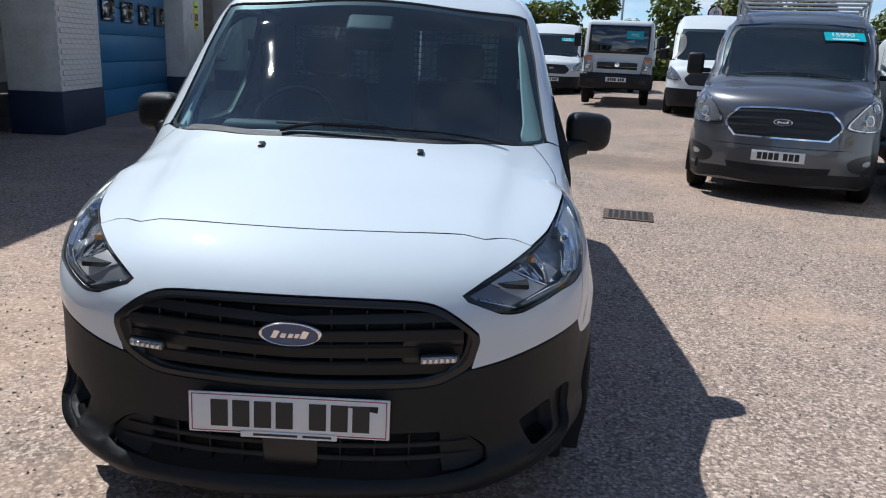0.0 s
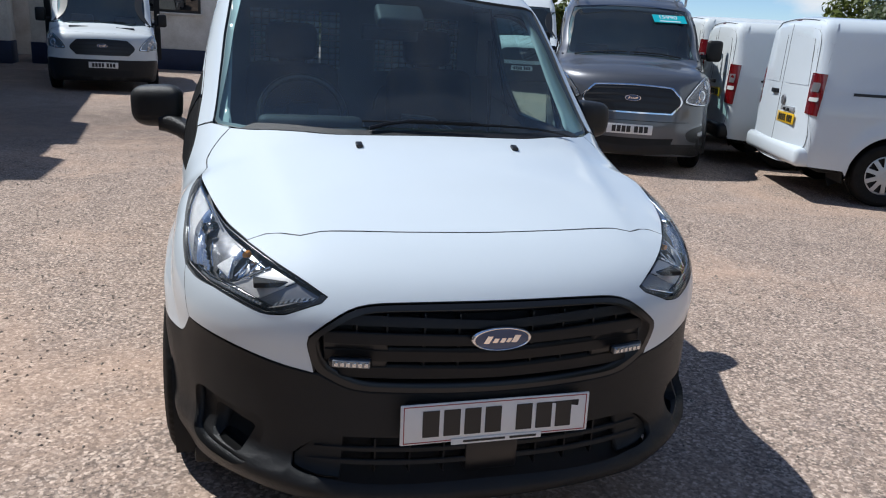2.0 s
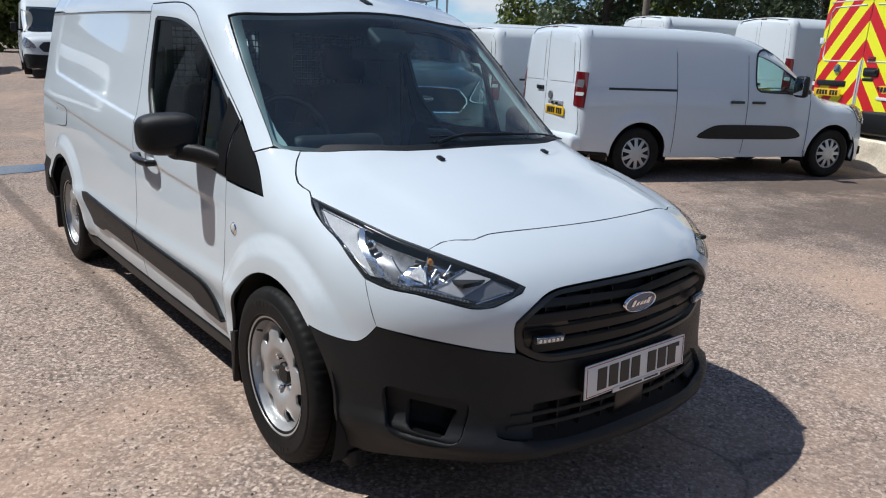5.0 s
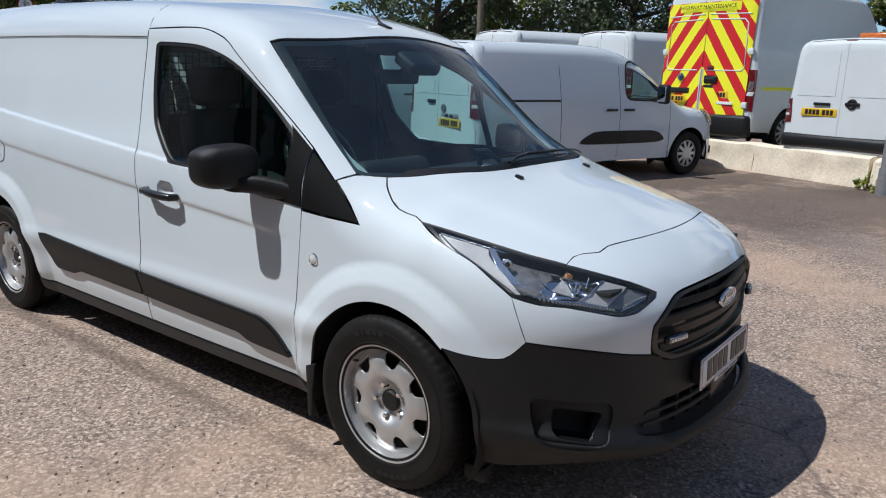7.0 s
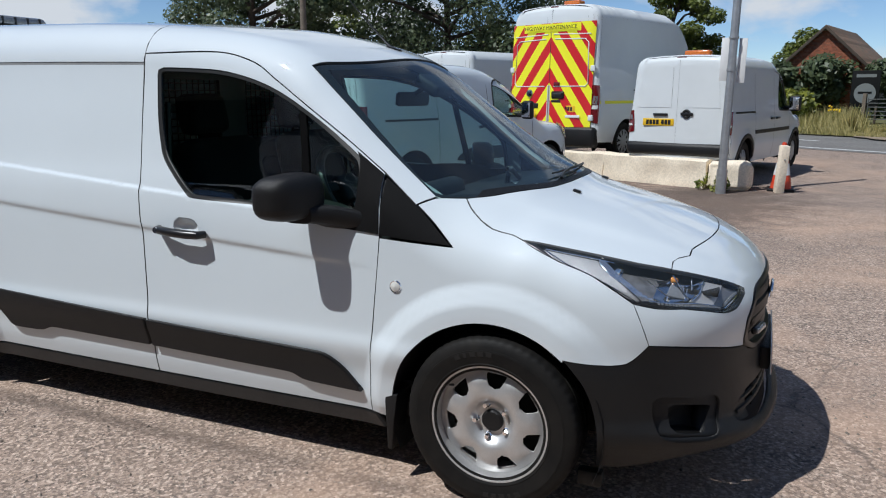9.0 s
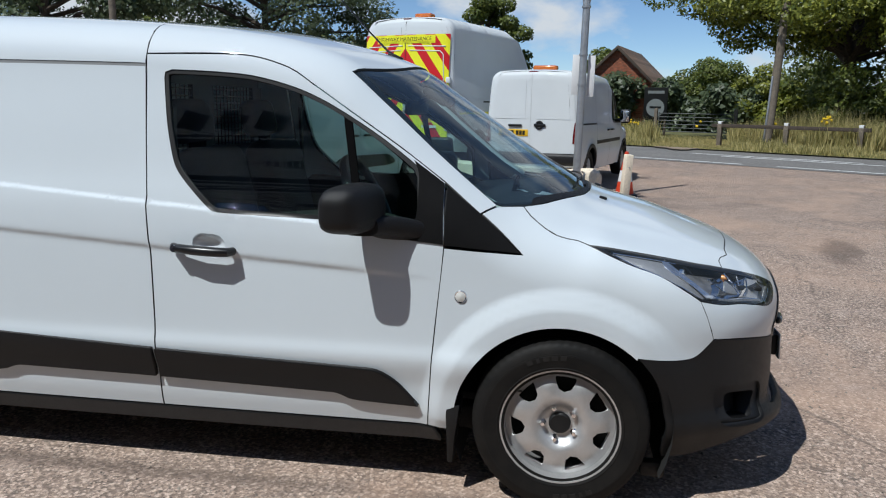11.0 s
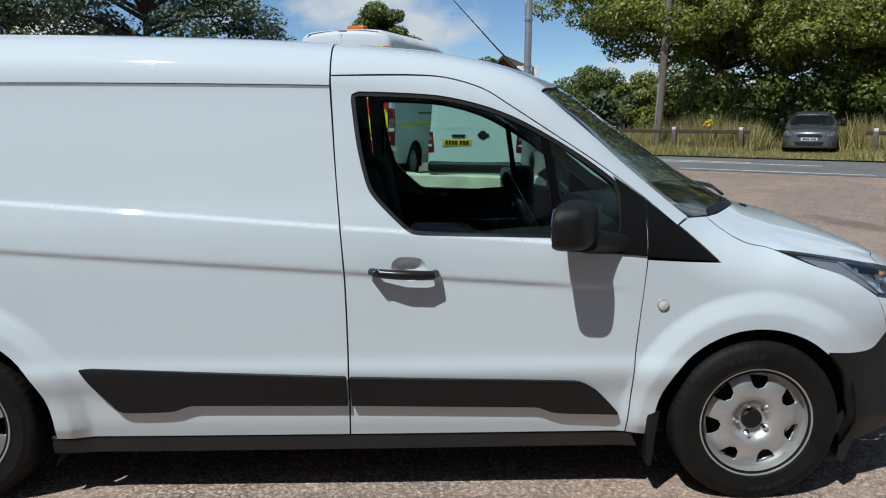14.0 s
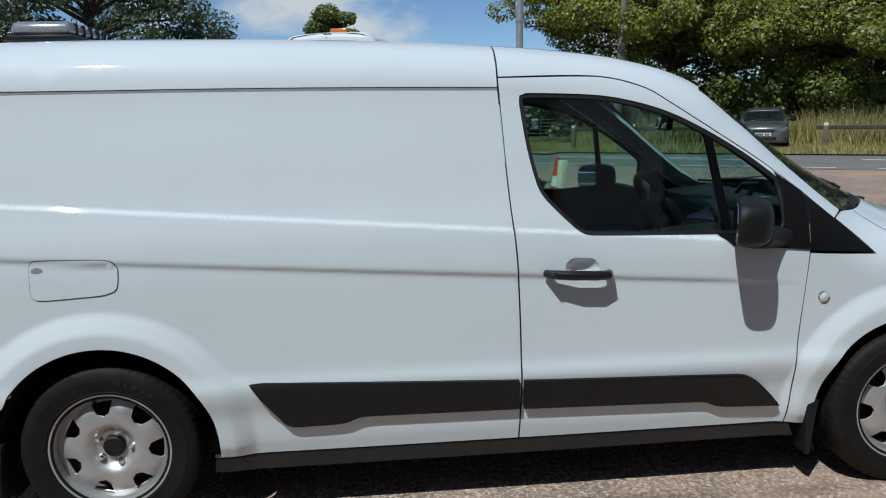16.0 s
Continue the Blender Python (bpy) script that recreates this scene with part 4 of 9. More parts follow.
    for s in (-1, 1):
        b2 = [(s * 0.455, -0.82, 0.600), (s * 0.30, -0.86, 0.585), (s * 0.29, -0.86, 0.66), (s * 0.31, -0.86, 0.70), (s * 0.45, -0.82, 0.70)]
        panel("lamp_blank", S, NO, outline([(a, c, d, 1) for a, c, d in b2], 0.02), M["gloss_black"], grille, gap=0, offset=-0.022, step=0.03, lip=0.02)
        x = s * 0.380
        rot = Euler((0, 0, s * 0.24)).to_matrix()
        lamp = part("warning_lamp", box((0.108, 0.020, 0.027), (x, -0.840, 0.636), 0.009, rot, seg=3), M["gloss_black"], grille, "small clear light bar")
        part("lamp_lens", box((0.094, 0.010, 0.020), (x - s * 0.001, -0.850, 0.636), 0.0035, rot, seg=3), M["led"], lamp)
        for i in range(6):
            part("led", box((0.010, 0.004, 0.012), (x + (i - 2.5) * 0.0145, -0.8555 + 0.24 * (i - 2.5) * 0.0145 * s, 0.636), 0.002, rot), M["lamp_silver"], lamp)
    oval_badge(grille, pose(0.002, -0.874, 0.696, 6, 0, 0), 0.165, 0.068)
    number_plate(van, pose(0.002, -0.893, 0.478, -3, 0, 0.5), strip=True)
    part("plate_plinth", box((0.48, 0.05, 0.09), (0, -0.868, 0.478), 0.01), M["plastic"], bumper)
    # headlamps: u runs from the outer tip to the inner end, v from the top edge to the bottom edge
    hl = lamp_top + [seam[0][:3]] + lamp_in + lamp_low + lamp_out
    ho = outline(hl, 0.015)
    TOP = np.array([(-0.760, -0.075, 0.963), (-0.742, -0.215, 0.945), (-0.713, -0.350, 0.921), (-0.675, -0.462, 0.898), (-0.623, -0.560, 0.877), (-0.565, -0.648, 0.853), (-0.502, -0.722, 0.827), (-0.432, -0.785, 0.791)])
    LOW = np.array([(-0.762, -0.085, 0.960), (-0.796, -0.240, 0.901), (-0.797, -0.338, 0.864), (-0.790, -0.460, 0.788), (-0.732, -0.580, 0.768), (-0.670, -0.662, 0.757), (-0.592, -0.734, 0.736), (-0.50, -0.778, 0.752)])
    def uv(u, v):
        k = np.linspace(0, 1, 8)
        a = np.array([np.interp(u, k, TOP[:, i]) for i in range(3)])
        b = np.array([np.interp(u, k, LOW[:, i]) for i in range(3)])
        return tuple(a * (1 - v) + b * v)
    for s in (1, -1):
        q = ho if s == 1 else ho[::-1] * (-1, 1, 1)
        lamp = panel("headlamp", S, NO, q, M["lamp_body"], van, "clear halogen headlamp with chrome reflectors", gap=0.003, offset=-0.05, step=0.03, lip=0)
        ring = [uv(u, 0.05 + 0.9 * max(0, 0.10 - u)) for u in np.linspace(0.045, 0.975, 22)] + [uv(0.985, 0.45)] + [uv(u, 0.93) for u in np.linspace(0.90, 0.10, 22)]
        inn = np.array(ring if s == 1 else ring[::-1]) * (s, 1, 1)
        panel("lamp_gasket", S, NO, q, M["gloss_black"], lamp, gap=0.003, offset=-0.004, step=0.02, lip=0.010, holes=[inn], label="black lamp surround")
        panel("lens", S, NO, q, M["lens"], lamp, "clear lamp lens", gap=0.002, offset=0.002, step=0.03, lip=0)

        def zone(name, pts, material, offset, lip=0.02, sharp=True, label=""):
            o = outline([(x * s, y, z) + ((1,) if sharp else ()) for x, y, z in [uv(*p) for p in pts]][::s], 0.015)
            return panel(name, S, NO, o, material, lamp, gap=0, offset=offset, step=0.02, lip=lip, label=label)

        def bowl(name, pts, centre, depth, fluted, material):
            o = outline([(x * s, y, z, 1) for x, y, z in [uv(*p) for p in pts]][::s], 0.012)
            V, F, N = panel_mesh(S, NO, o, step=0.007, gap=0, offset=-0.012, lip=0)
            c = np.array(uv(*centre)) * (s, 1, 1)
            r = np.linalg.norm(V - c, axis=1)
            rel = np.clip(r / r.max(), 0, 1)
            a = np.arctan2(V[:, 2] - c[2], (V[:, 0] - c[0]) * s - (V[:, 1] - c[1]))
            ring_step = np.floor(rel * 4) / 4
            V = V - N * (depth * (1 - (0.6 * rel + 0.4 * ring_step) ** 2) + fluted * np.round(1.5 * np.sin(a * 5)) * rel)[:, None]
            return mesh_object(name, V, F, material, lamp, None, "chrome reflector bowl")

        zone("outer_reflector", [(0.07, 0.45), (0.14, 0.22), (0.27, 0.14), (0.28, 0.36), (0.32, 0.56), (0.455, 0.90), (0.42, 0.93), (0.355, 0.93), (0.25, 0.90), (0.12, 0.92)], M["lamp_frost"], -0.014, label="pale ribbed outer reflector")
        zone("outer_rim", [(0.272, 0.14), (0.292, 0.12), (0.345, 0.44), (0.48, 0.86), (0.460, 0.90), (0.332, 0.58)], M["lamp_rim"], -0.008, 0.03, label="bright bevelled rim")
        main = bowl("reflector", [(0.295, 0.10), (0.42, 0.06), (0.575, 0.08), (0.605, 0.40), (0.640, 0.70), (0.565, 0.84), (0.478, 0.86), (0.355, 0.50)], (0.40, 0.40), 0.055, 0.004, M["lamp_silver"])
        c = Vector(uv(0.365, 0.42))
        c.x *= s
        d = Vector((-0.45 * s, -0.88, 0.1)).normalized()
        part("bulb", rod(c - d * 0.05, c - d * 0.015, 0.013, 0.010), M["gloss_black"], main)
        part("bulb_shield", lathe([(0.0, 0.017), (-0.012, 0.016), (-0.014, 0.009), (-0.004, 0.008)], 18), M["chrome"], main).matrix_local = Matrix.Translation(c - d * 0.012) @ d.to_track_quat("-X", "Z").to_matrix().to_4x4()
        zone("facet", [(0.568, 0.30), (0.600, 0.42), (0.640, 0.70), (0.548, 0.64)], M["lamp_frost"], -0.018, 0.01)
        # stepped mirror flutes beneath the bulb
        for i in range(5):
            u, v = 0.392 + 0.022 * i, 0.56 + 0.055 * i
            zone("flute", [(u, v), (u + 0.016, v - 0.02), (u + 0.034, v + 0.12), (u + 0.018, v + 0.14)], M["lamp_rim"], -0.024 - 0.003 * (i % 2), 0.012)
        ind = bowl("indicator_bowl", [(0.578, 0.12), (0.655, 0.09), (0.735, 0.10), (0.70, 0.52), (0.662, 0.70), (0.648, 0.71)], (0.64, 0.32), 0.04, 0.006, M["lamp_silver"])
        c = Vector(uv(0.612, 0.26))
        c.x *= s
        part("bulb", rod(c - d * 0.03, c - d * 0.012, 0.011, 0.008), M["amber"], ind, "amber indicator bulb")
        for (u0, v0), (u1, v1) in (((0.652, 0.68), (0.648, 0.36)), ((0.692, 0.46), (0.690, 0.18)), ((0.664, 0.62), (0.668, 0.44))):
            a, b = Vector(uv(u0, v0)), Vector(uv(u1, v1))
            a.x, b.x = a.x * s, b.x * s
            part("reflector_edge", rod(a - d * 0.016, b - d * 0.016, 0.0028, 0.002), M["lamp_rim"], ind)
        zone("satin_plate", [(0.742, 0.09), (0.855, 0.09), (0.795, 0.76), (0.665, 0.75), (0.705, 0.52)], M["lamp_satin"], -0.016, label="satin silver inner plate")
        zone("inner_bezel", [(0.860, 0.09), (0.975, 0.12), (0.975, 0.38), (0.89, 0.84), (0.80, 0.76)], M["lamp_dark"], -0.022)
        for i in range(8):
            u = 0.868 + 0.0135 * i
            v = 0.80 - 0.066 * i
            zone("light_rib", [(u, v - 0.12), (u + 0.007, v - 0.14), (u + 0.009, v - 0.01), (u + 0.002, v + 0.01)], M["led"], -0.014, 0.008)
        zone("light_strip", [(0.485, 0.895), (0.57, 0.875), (0.795, 0.82), (0.855, 0.82), (0.97, 0.36), (0.985, 0.44), (0.89, 0.92), (0.805, 0.915), (0.58, 0.935), (0.49, 0.935)], M["gloss_black"], -0.014, label="ribbed daytime light strip")
        # bright chrome edges of the reflectors
        for line in ([(0.08, 0.50), (0.15, 0.86), (0.25, 0.90), (0.355, 0.905), (0.44, 0.92)], [(0.08, 0.30), (0.15, 0.15), (0.25, 0.09), (0.33, 0.085)], [(0.578, 0.11), (0.60, 0.38), (0.645, 0.71)], [(0.735, 0.10), (0.70, 0.52), (0.665, 0.74)], [(0.46, 0.36), (0.50, 0.52), (0.545, 0.68)], [(0.49, 0.87), (0.57, 0.855), (0.68, 0.80), (0.795, 0.79)], [(0.86, 0.85), (0.91, 0.72), (0.965, 0.40)]):
            pts = np.array([uv(*q) for q in line]) * (s, 1, 1)
            o, dd = NO[1](NO[0](pts))
            P = S.lift(o, dd)
            P = P - S.normal(P) * 0.011
            part("chrome_edge", tube([Vector(v) for v in P], 0.0022, 6), M["chrome"], lamp)
        for i in range(22):
            u = 0.515 + 0.0145 * i
            v = 0.895 - 0.20 * (u - 0.515)
            zone("strip_tooth", [(u, v - 0.02), (u + 0.007, v - 0.024), (u + 0.012, v + 0.028), (u + 0.005, v + 0.032)], M["led"], -0.008, 0.006)
    # nozzles, aerial, wipers
    for x in (-0.265, 0.270):
        p = S.lift(np.array([[x, -0.14, 0.6]]), np.array([[0, 0, 1.0]]))[0]
        bm = box((0.022, 0.032, 0.012), (p[0], p[1], p[2] + 0.004), 0.004, Euler((0.28, 0, 0)).to_matrix(), seg=2)
        part("washer_jet", bm, M["gloss_black"], van)
    a0 = Vector(S.lift(np.array([[0.0, 0.80, 0.6]]), np.array([[0, 0, 1.0]]))[0])
    ant = part("aerial", tube([a0 + Vector((0.0, 0.0, 0.0)), a0 + Vector((-0.006, 0.02, 0.012)), a0 + Vector((-0.03, -0.05, 0.07)) * 0 + Vector((0.0, 0.045, 0.03)), a0 + Vector((0.0, 0.14, 0.125)), a0 + Vector((0.0, 0.36, 0.36))], lambda t: 0.009 - 0.0075 * t), M["gloss_black"], van, "slim black roof aerial")
    part("aerial_base", box((0.035, 0.07, 0.014), a0 + Vector((0, 0.005, 0.003)), 0.005, Euler((0.33, 0, 0)).to_matrix()), M["gloss_black"], ant)
    def on_glass(x, y, up=0.02):
        p = S.lift(np.array([[x, y, 0.6]]), np.array([[0, 0, 1.0]]))
        return Vector((p + S.normal(p) * up)[0])
    low_y = lambda x: -0.085 + 0.33 * x * x
    for x0, x1 in ((-0.24, 0.56),):
        line = [on_glass(x, low_y(x) + 0.030 + 0.012 * (x1 - x), 0.010) for x in np.linspace(x0, x1, 11)]
        wp = part("wiper", tube(line, lambda t: 0.0055 - 0.002 * abs(2 * t - 1), 6), M["seal"], van, "black wiper blade")
        part("wiper_arm", tube([on_glass(x0 + 0.02, low_y(x0) + 0.006, 0.008), on_glass(x0 + 0.08, low_y(x0) + 0.016, 0.012)] + [v + Vector((0, -0.012, 0.006)) for v in line[2:6]], lambda t: 0.007 - 0.003 * t, 6), M["gloss_black"], wp)
    # cowl
    ce = [(-0.66, 0.14, 1.1), (-0.35, -0.05, 1.10), (0, -0.09, 1.09), (0.35, -0.05, 1.10), (0.66, 0.14, 1.1), (0.62, 0.135, 1.13), (0.35, -0.028, 1.13), (0, -0.072, 1.12), (-0.35, -0.028, 1.13), (-0.62, 0.135, 1.13)]
    panel("cowl", S, C, outline(ce, 0.03), M["plastic"], van, "black cowl below the windscreen", gap=0, offset=-0.003, step=0.03, lip=0.01)
    # door mirrors
    for s in (-1, 1):
        d = doors[0] if s == -1 else doors[1]
        bm = bmesh.new()
        bmesh.ops.create_icosphere(bm, subdivisions=5, radius=1)
        f = lambda a, k=0.62: math.copysign(abs(a) ** k, a)
        for v in bm.verts:
            x, y, z = v.co
            X, Y, Z = f(x) * 0.103, f(y) * 0.078, f(z, 0.66 if z > 0 else 0.5) * 0.083
            # a flat face to the rear, a domed back, the lower shell drawn in below a joint
            Y = min(Y, 0.056) + 0.40 * X
            X *= 1 + 0.10 * z
            if -0.046 < Z < -0.040:
                X, Y = X * 0.985, Y - 0.002 * f(y)
            if Z < -0.043:
                X, Y = X * (1 + (Z + 0.043) * 1.6), Y
            # outward is towards s
            v.co = Vector((s * (0.965 + X), 0.736 + Y, 1.093 + Z - 0.075 * X))
        mir = part("door_mirror", bm, M["plastic"], d, "black plastic door mirror", smooth=60)
        arm = bmesh.new()
        rings = []
        for k in range(9):
            t = k / 8
            x = 0.955 - 0.135 * t
            cy, cz = 0.715 - 0.13 * t, 1.030 - 0.035 * t + 0.012 * math.sin(math.pi * t)
            hy, hz = 0.066 + 0.05 * t * t, 0.034 + 0.008 * t
            rings.append([arm.verts.new((s * x, cy + hy * f(math.cos(a)), cz + hz * f(math.sin(a)))) for a in np.linspace(0, 2 * math.pi, 20, endpoint=False)])
        for a, b in zip(rings, rings[1:]):
            for k in range(20):
                arm.faces.new((a[k], a[(k + 1) % 20], b[(k + 1) % 20], b[k]))
        arm.faces.new(rings[0]), arm.faces.new(rings[-1])
        part("mirror_arm", arm, M["plastic"], mir)
        ge2 = [(0.086 * f(math.cos(a), 0.6), 0.066 * f(math.sin(a), 0.6)) for a in np.linspace(0, 2 * math.pi, 28, endpoint=False)]
        bm = slab(ge2, 0.004, "xz", 0.0)
        bmesh.ops.transform(bm, matrix=Matrix.Translation((s * 0.965, 0.793, 1.094)) @ Euler((0, 0, s * 0.38)).to_matrix().to_4x4(), verts=bm.verts)
        part("mirror_glass", bm, M["mirror"], mir)
        # handle in its scoop
        p = S.lift(np.array([[0, 1.335, 0.905]]), np.array([[-1.0, 0, 0]]))[0]
        hx = -p[0]
        pts = [(s * (hx + 0.004), 1.457, 0.910), (s * (hx + 0.034), 1.44, 0.911), (s * (hx + 0.046), 1.36, 0.907), (s * (hx + 0.045), 1.28, 0.904), (s * (hx + 0.034), 1.235, 0.902), (s * (hx + 0.002), 1.222, 0.902)]
        bm = tube(pts, lambda t: 0.0155 + 0.004 * math.sin(math.pi * t), 12)
        for v in bm.verts:
            v.co.z = 0.906 + (v.co.z - 0.906) * 0.95
        hd = part("door_handle", bm, M["gloss_black"], d, "black pull handle")
        part("lock_barrel", rod((s * (hx + 0.03), 1.435, 0.911), (s * (hx + 0.052), 1.435, 0.911), 0.013), M["chrome"], hd)
        V, F, N = panel_mesh(S, side_view(-1), cup_e, gap=0, step=0.010, lip=0)
        dist = np.minimum(1, np.hypot((V[:, 1] - 1.32) / 0.066, (V[:, 2] - 0.918) / 0.046))
        V2 = V - N * (0.030 * (1 - dist**2.5))[:, None]
        k2 = np.array([-s, 1, 1])
        mesh_object("handle_scoop", V2 * k2, F if s == -1 else [f[::-1] for f in F], W, hd)
    # unseen plates added behind the lamps to stop sunlight, arch liners, mud flaps, floor pan
    for s in (-1, 1):
        part("lamp_light_block", box((0.36, 0.22, 0.02), (s * 0.57, -0.33, 0.70), 0.004), M["dark"], van)
    for c, nm in ((0.0, "f"), (WB, "r")):
        for s in (-1, 1):
            bm = bmesh.new()
            rings = []
            for x in (0.40, 0.55, 0.70, 0.845):
                rings.append([bm.verts.new((s * x, c + 0.40 * math.cos(a), 0.31 + 0.40 * math.sin(a))) for a in np.linspace(-0.45, math.pi + 0.45, 26)])
            for a, b in zip(rings, rings[1:]):
                for k in range(25):
                    bm.faces.new((a[k], a[k + 1], b[k + 1], b[k]))
            bm.faces.new(rings[0])
            liner = part("arch_liner", bm, M["dark"], van)
            # unseen block added to keep sun from leaking past the arch
            part("arch_light_block", box((0.28, 0.10, 0.32), (s * 0.68, c + (0.455 if nm == "f" else -0.455), 0.50), 0.01), M["dark"], liner)
            fx = 0.80 if nm == "f" else 0.83
            y0 = c + 0.385
            pr = [(y0 - 0.02, 0.36), (y0 + 0.035, 0.355), (y0 + 0.03, 0.26), (y0 + 0.025, 0.135), (y0 + 0.005, 0.13), (y0 - 0.005, 0.25)]
            bm = slab(pr, s * 0.115, "yz", s * (fx - 0.055), 0.006)
            part("mud_flap", bm, M["plastic"], van, "black mud flap")
    for s in (-1, 1):
        for c in (0.0, WB):
            steel_wheel(van, pose(s * 0.772, c, 0.313, (37 if c else 0) + (20 if s > 0 else 0), 0, 180 if s > 0 else 0))
    part("floor_pan", box((1.5, 3.9, 0.10), (0, 1.75, 0.27), 0.02), M["dark"], van)
    # unseen plates added under the bonnet to stop sun through its seams
    part("bay_light_block", box((1.26, 0.92, 0.02), (0, -0.16, 0.66), 0.004), M["dark"], van)
    part("seam_light_block", box((1.22, 0.22, 0.015), (0, -0.60, 0.80), 0.004), M["dark"], van)
    part("front_axle_beam", rod((-0.72, 0.0, 0.3), (0.72, 0.0, 0.3), 0.05), M["dark"], van)
    part("engine_block", box((1.0, 0.6, 0.5), (0, -0.25, 0.52), 0.05), M["dark"], van)
    for s in (-1, 1):
        part("tow_bracket", box((0.05, 0.09, 0.06), (s * 0.765, -0.345, 0.14), 0.012), M["plastic"], bumper)
    # tail: doors, lamps, bumper (seen only edge on)
    EV = end_view(1)
    panel("tail_door", S, EV, outline([(-0.81, 3.9, 0.50, 1), (-0.79, 3.9, 1.1), (-0.68, 3.9, 1.60), (-0.55, 3.9, 1.70), (-0.005, 3.9, 1.735, 1), (-0.005, 3.9, 0.50, 1)], 0.06), W, van, mirror=True, step=0.1)
    part("rear_bumper", box((1.74, 0.22, 0.30), (0, 3.80, 0.44), 0.06, seg=3), M["plastic"], van)
    rb = outline([(0, 3.455, 0.595, 1), (0, 3.80, 0.612, 1), (0, 3.82, 0.30, 1), (0, 3.46, 0.26, 1), (0, 3.47, 0.42)], 0.03)
    panel("bumper_corner", S, R, rb, M["plastic"], van, mirror=True, gap=0, offset=0.004, step=0.05, lip=0.03)
    # small light bar on the roof's rear
    zt = float(S.lift(np.array([[0.0, 3.4, 0.6]]), np.array([[0, 0, 1.0]]))[0][2])
    bar = part("light_bar", box((0.46, 0.27, 0.03), (-0.03, 3.40, zt + 0.012), 0.01, seg=2), M["gloss_black"], van, "clear low-profile roof light bar")
    part("bar_lens", box((0.44, 0.25, 0.055), (-0.03, 3.40, zt + 0.055), 0.022, taper=0.93, seg=3), M["led"], bar)
    for i in range(5):
        part("lens_rib", box((0.010, 0.256, 0.05), (-0.19 + 0.08 * i, 3.40, zt + 0.052), 0.004), M["gloss_black"], bar)
    build_cab(van, S)
    return van


def build_cab(van, S):
    """Dashboard, wheel, seats and bulkhead."""
    D = M["trimgrey"]
    bm = bmesh.new()
    box((1.42, 0.42, 0.18), (0, 0.30, 0.965), 0.06, Euler((-0.10, 0, 0)).to_matrix(), seg=3, into=bm)
    box((1.40, 0.14, 0.32), (0, 0.46, 0.84), 0.05, seg=3, into=bm)
    box((0.42, 0.10, 0.10), (-0.37, 0.42, 1.055), 0.04, seg=3, into=bm)
    box((0.30, 0.34, 0.45), (0.0, 0.50, 0.68), 0.04, into=bm)
    dash = part("dashboard", bm, D, van, "dark grey dashboard")
    part("paper", box((0.20, 0.12, 0.002), (-0.02, 0.14, 1.062), 0, Euler((0.08, 0, 0.5)).to_matrix()), M["plate"], dash)
    part("phone_cradle", tube([(0.02, 0.25, 1.06), (0.0, 0.24, 1.10), (-0.05, 0.23, 1.13), (0.07, 0.25, 1.12), (0.16, 0.24, 1.07)], 0.012, 8), M["gloss_black"], dash)
    sw = part("steering_wheel", lathe([(0.02 * math.cos(a), 0.185 + 0.016 * math.sin(a)) for a in np.linspace(0, 2 * math.pi, 10, endpoint=False)], 48, "z", closed=True), M["gloss_black"], van, "black steering wheel")
    sw.matrix_local = pose(-0.37, 0.84, 1.055, 62, 0, 0)
    sp = bmesh.new()
    box((0.34, 0.045, 0.02), (0, 0.02, -0.015), 0.008, into=sp)
    box((0.05, 0.18, 0.02), (0, -0.09, -0.015), 0.008, into=sp)
    box((0.14, 0.13, 0.05), (0, 0.0, -0.01), 0.02, seg=3, into=sp)
    part("steering_hub", sp, D, sw)
    for x in (-0.37, 0.37):
        seat = bmesh.new()
        box((0.50, 0.52, 0.16), (x, 1.16, 0.62), 0.06, seg=3, into=seat)
        box((0.48, 0.16, 0.66), (x, 1.49, 0.93), 0.065, Euler((-0.22, 0, 0)).to_matrix(), seg=3, into=seat)
        st = part("seat", seat, M["fabric"], van, "dark grey cloth cab seat")
        part("head_rest", box((0.27, 0.11, 0.19), (x, 1.63, 1.36), 0.045, Euler((-0.2, 0, 0)).to_matrix(), seg=3), M["fabric"], st)
        part("seat_post", box((0.14, 0.014, 0.12), (x, 1.60, 1.25), 0.004), M["dull_black"], st)
    # bulkhead with a mesh window high up on the driver's side
    by = 1.76
    def frame_box(x0, x1, z0, z1, into):
        return box((x1 - x0, 0.02, z1 - z0), ((x0 + x1) / 2, by, (z0 + z1) / 2), into=into)
    bk = bmesh.new()
    frame_box(-0.80, 0.80, 0.32, 1.22, bk)
    frame_box(-0.70, -0.58, 1.22, 1.52, bk)
    frame_box(-0.10, 0.10, 1.22, 1.52, bk)
    frame_box(0.58, 0.70, 1.22, 1.52, bk)
    frame_box(-0.66, 0.66, 1.52, 1.70, bk)
    bulk = part("bulkhead", bk, M["bulkhead"], van, "grey steel bulkhead with mesh window")
    wires = bmesh.new()
    for i in range(12):
        for a, b in ((-0.58, -0.10), (0.10, 0.58)):
            x = a + (b - a) * (i + 0.5) / 12
            box((0.004, 0.004, 0.30), (x, by, 1.37), into=wires)
    for k in range(9):
        for a, b in ((-0.58, -0.10), (0.10, 0.58)):
            box((b - a, 0.004, 0.006), ((a + b) / 2, by, 1.235 + k * 0.0335), into=wires)
    part("mesh_guard", wires, M["gloss_black"], bulk, smooth=0)
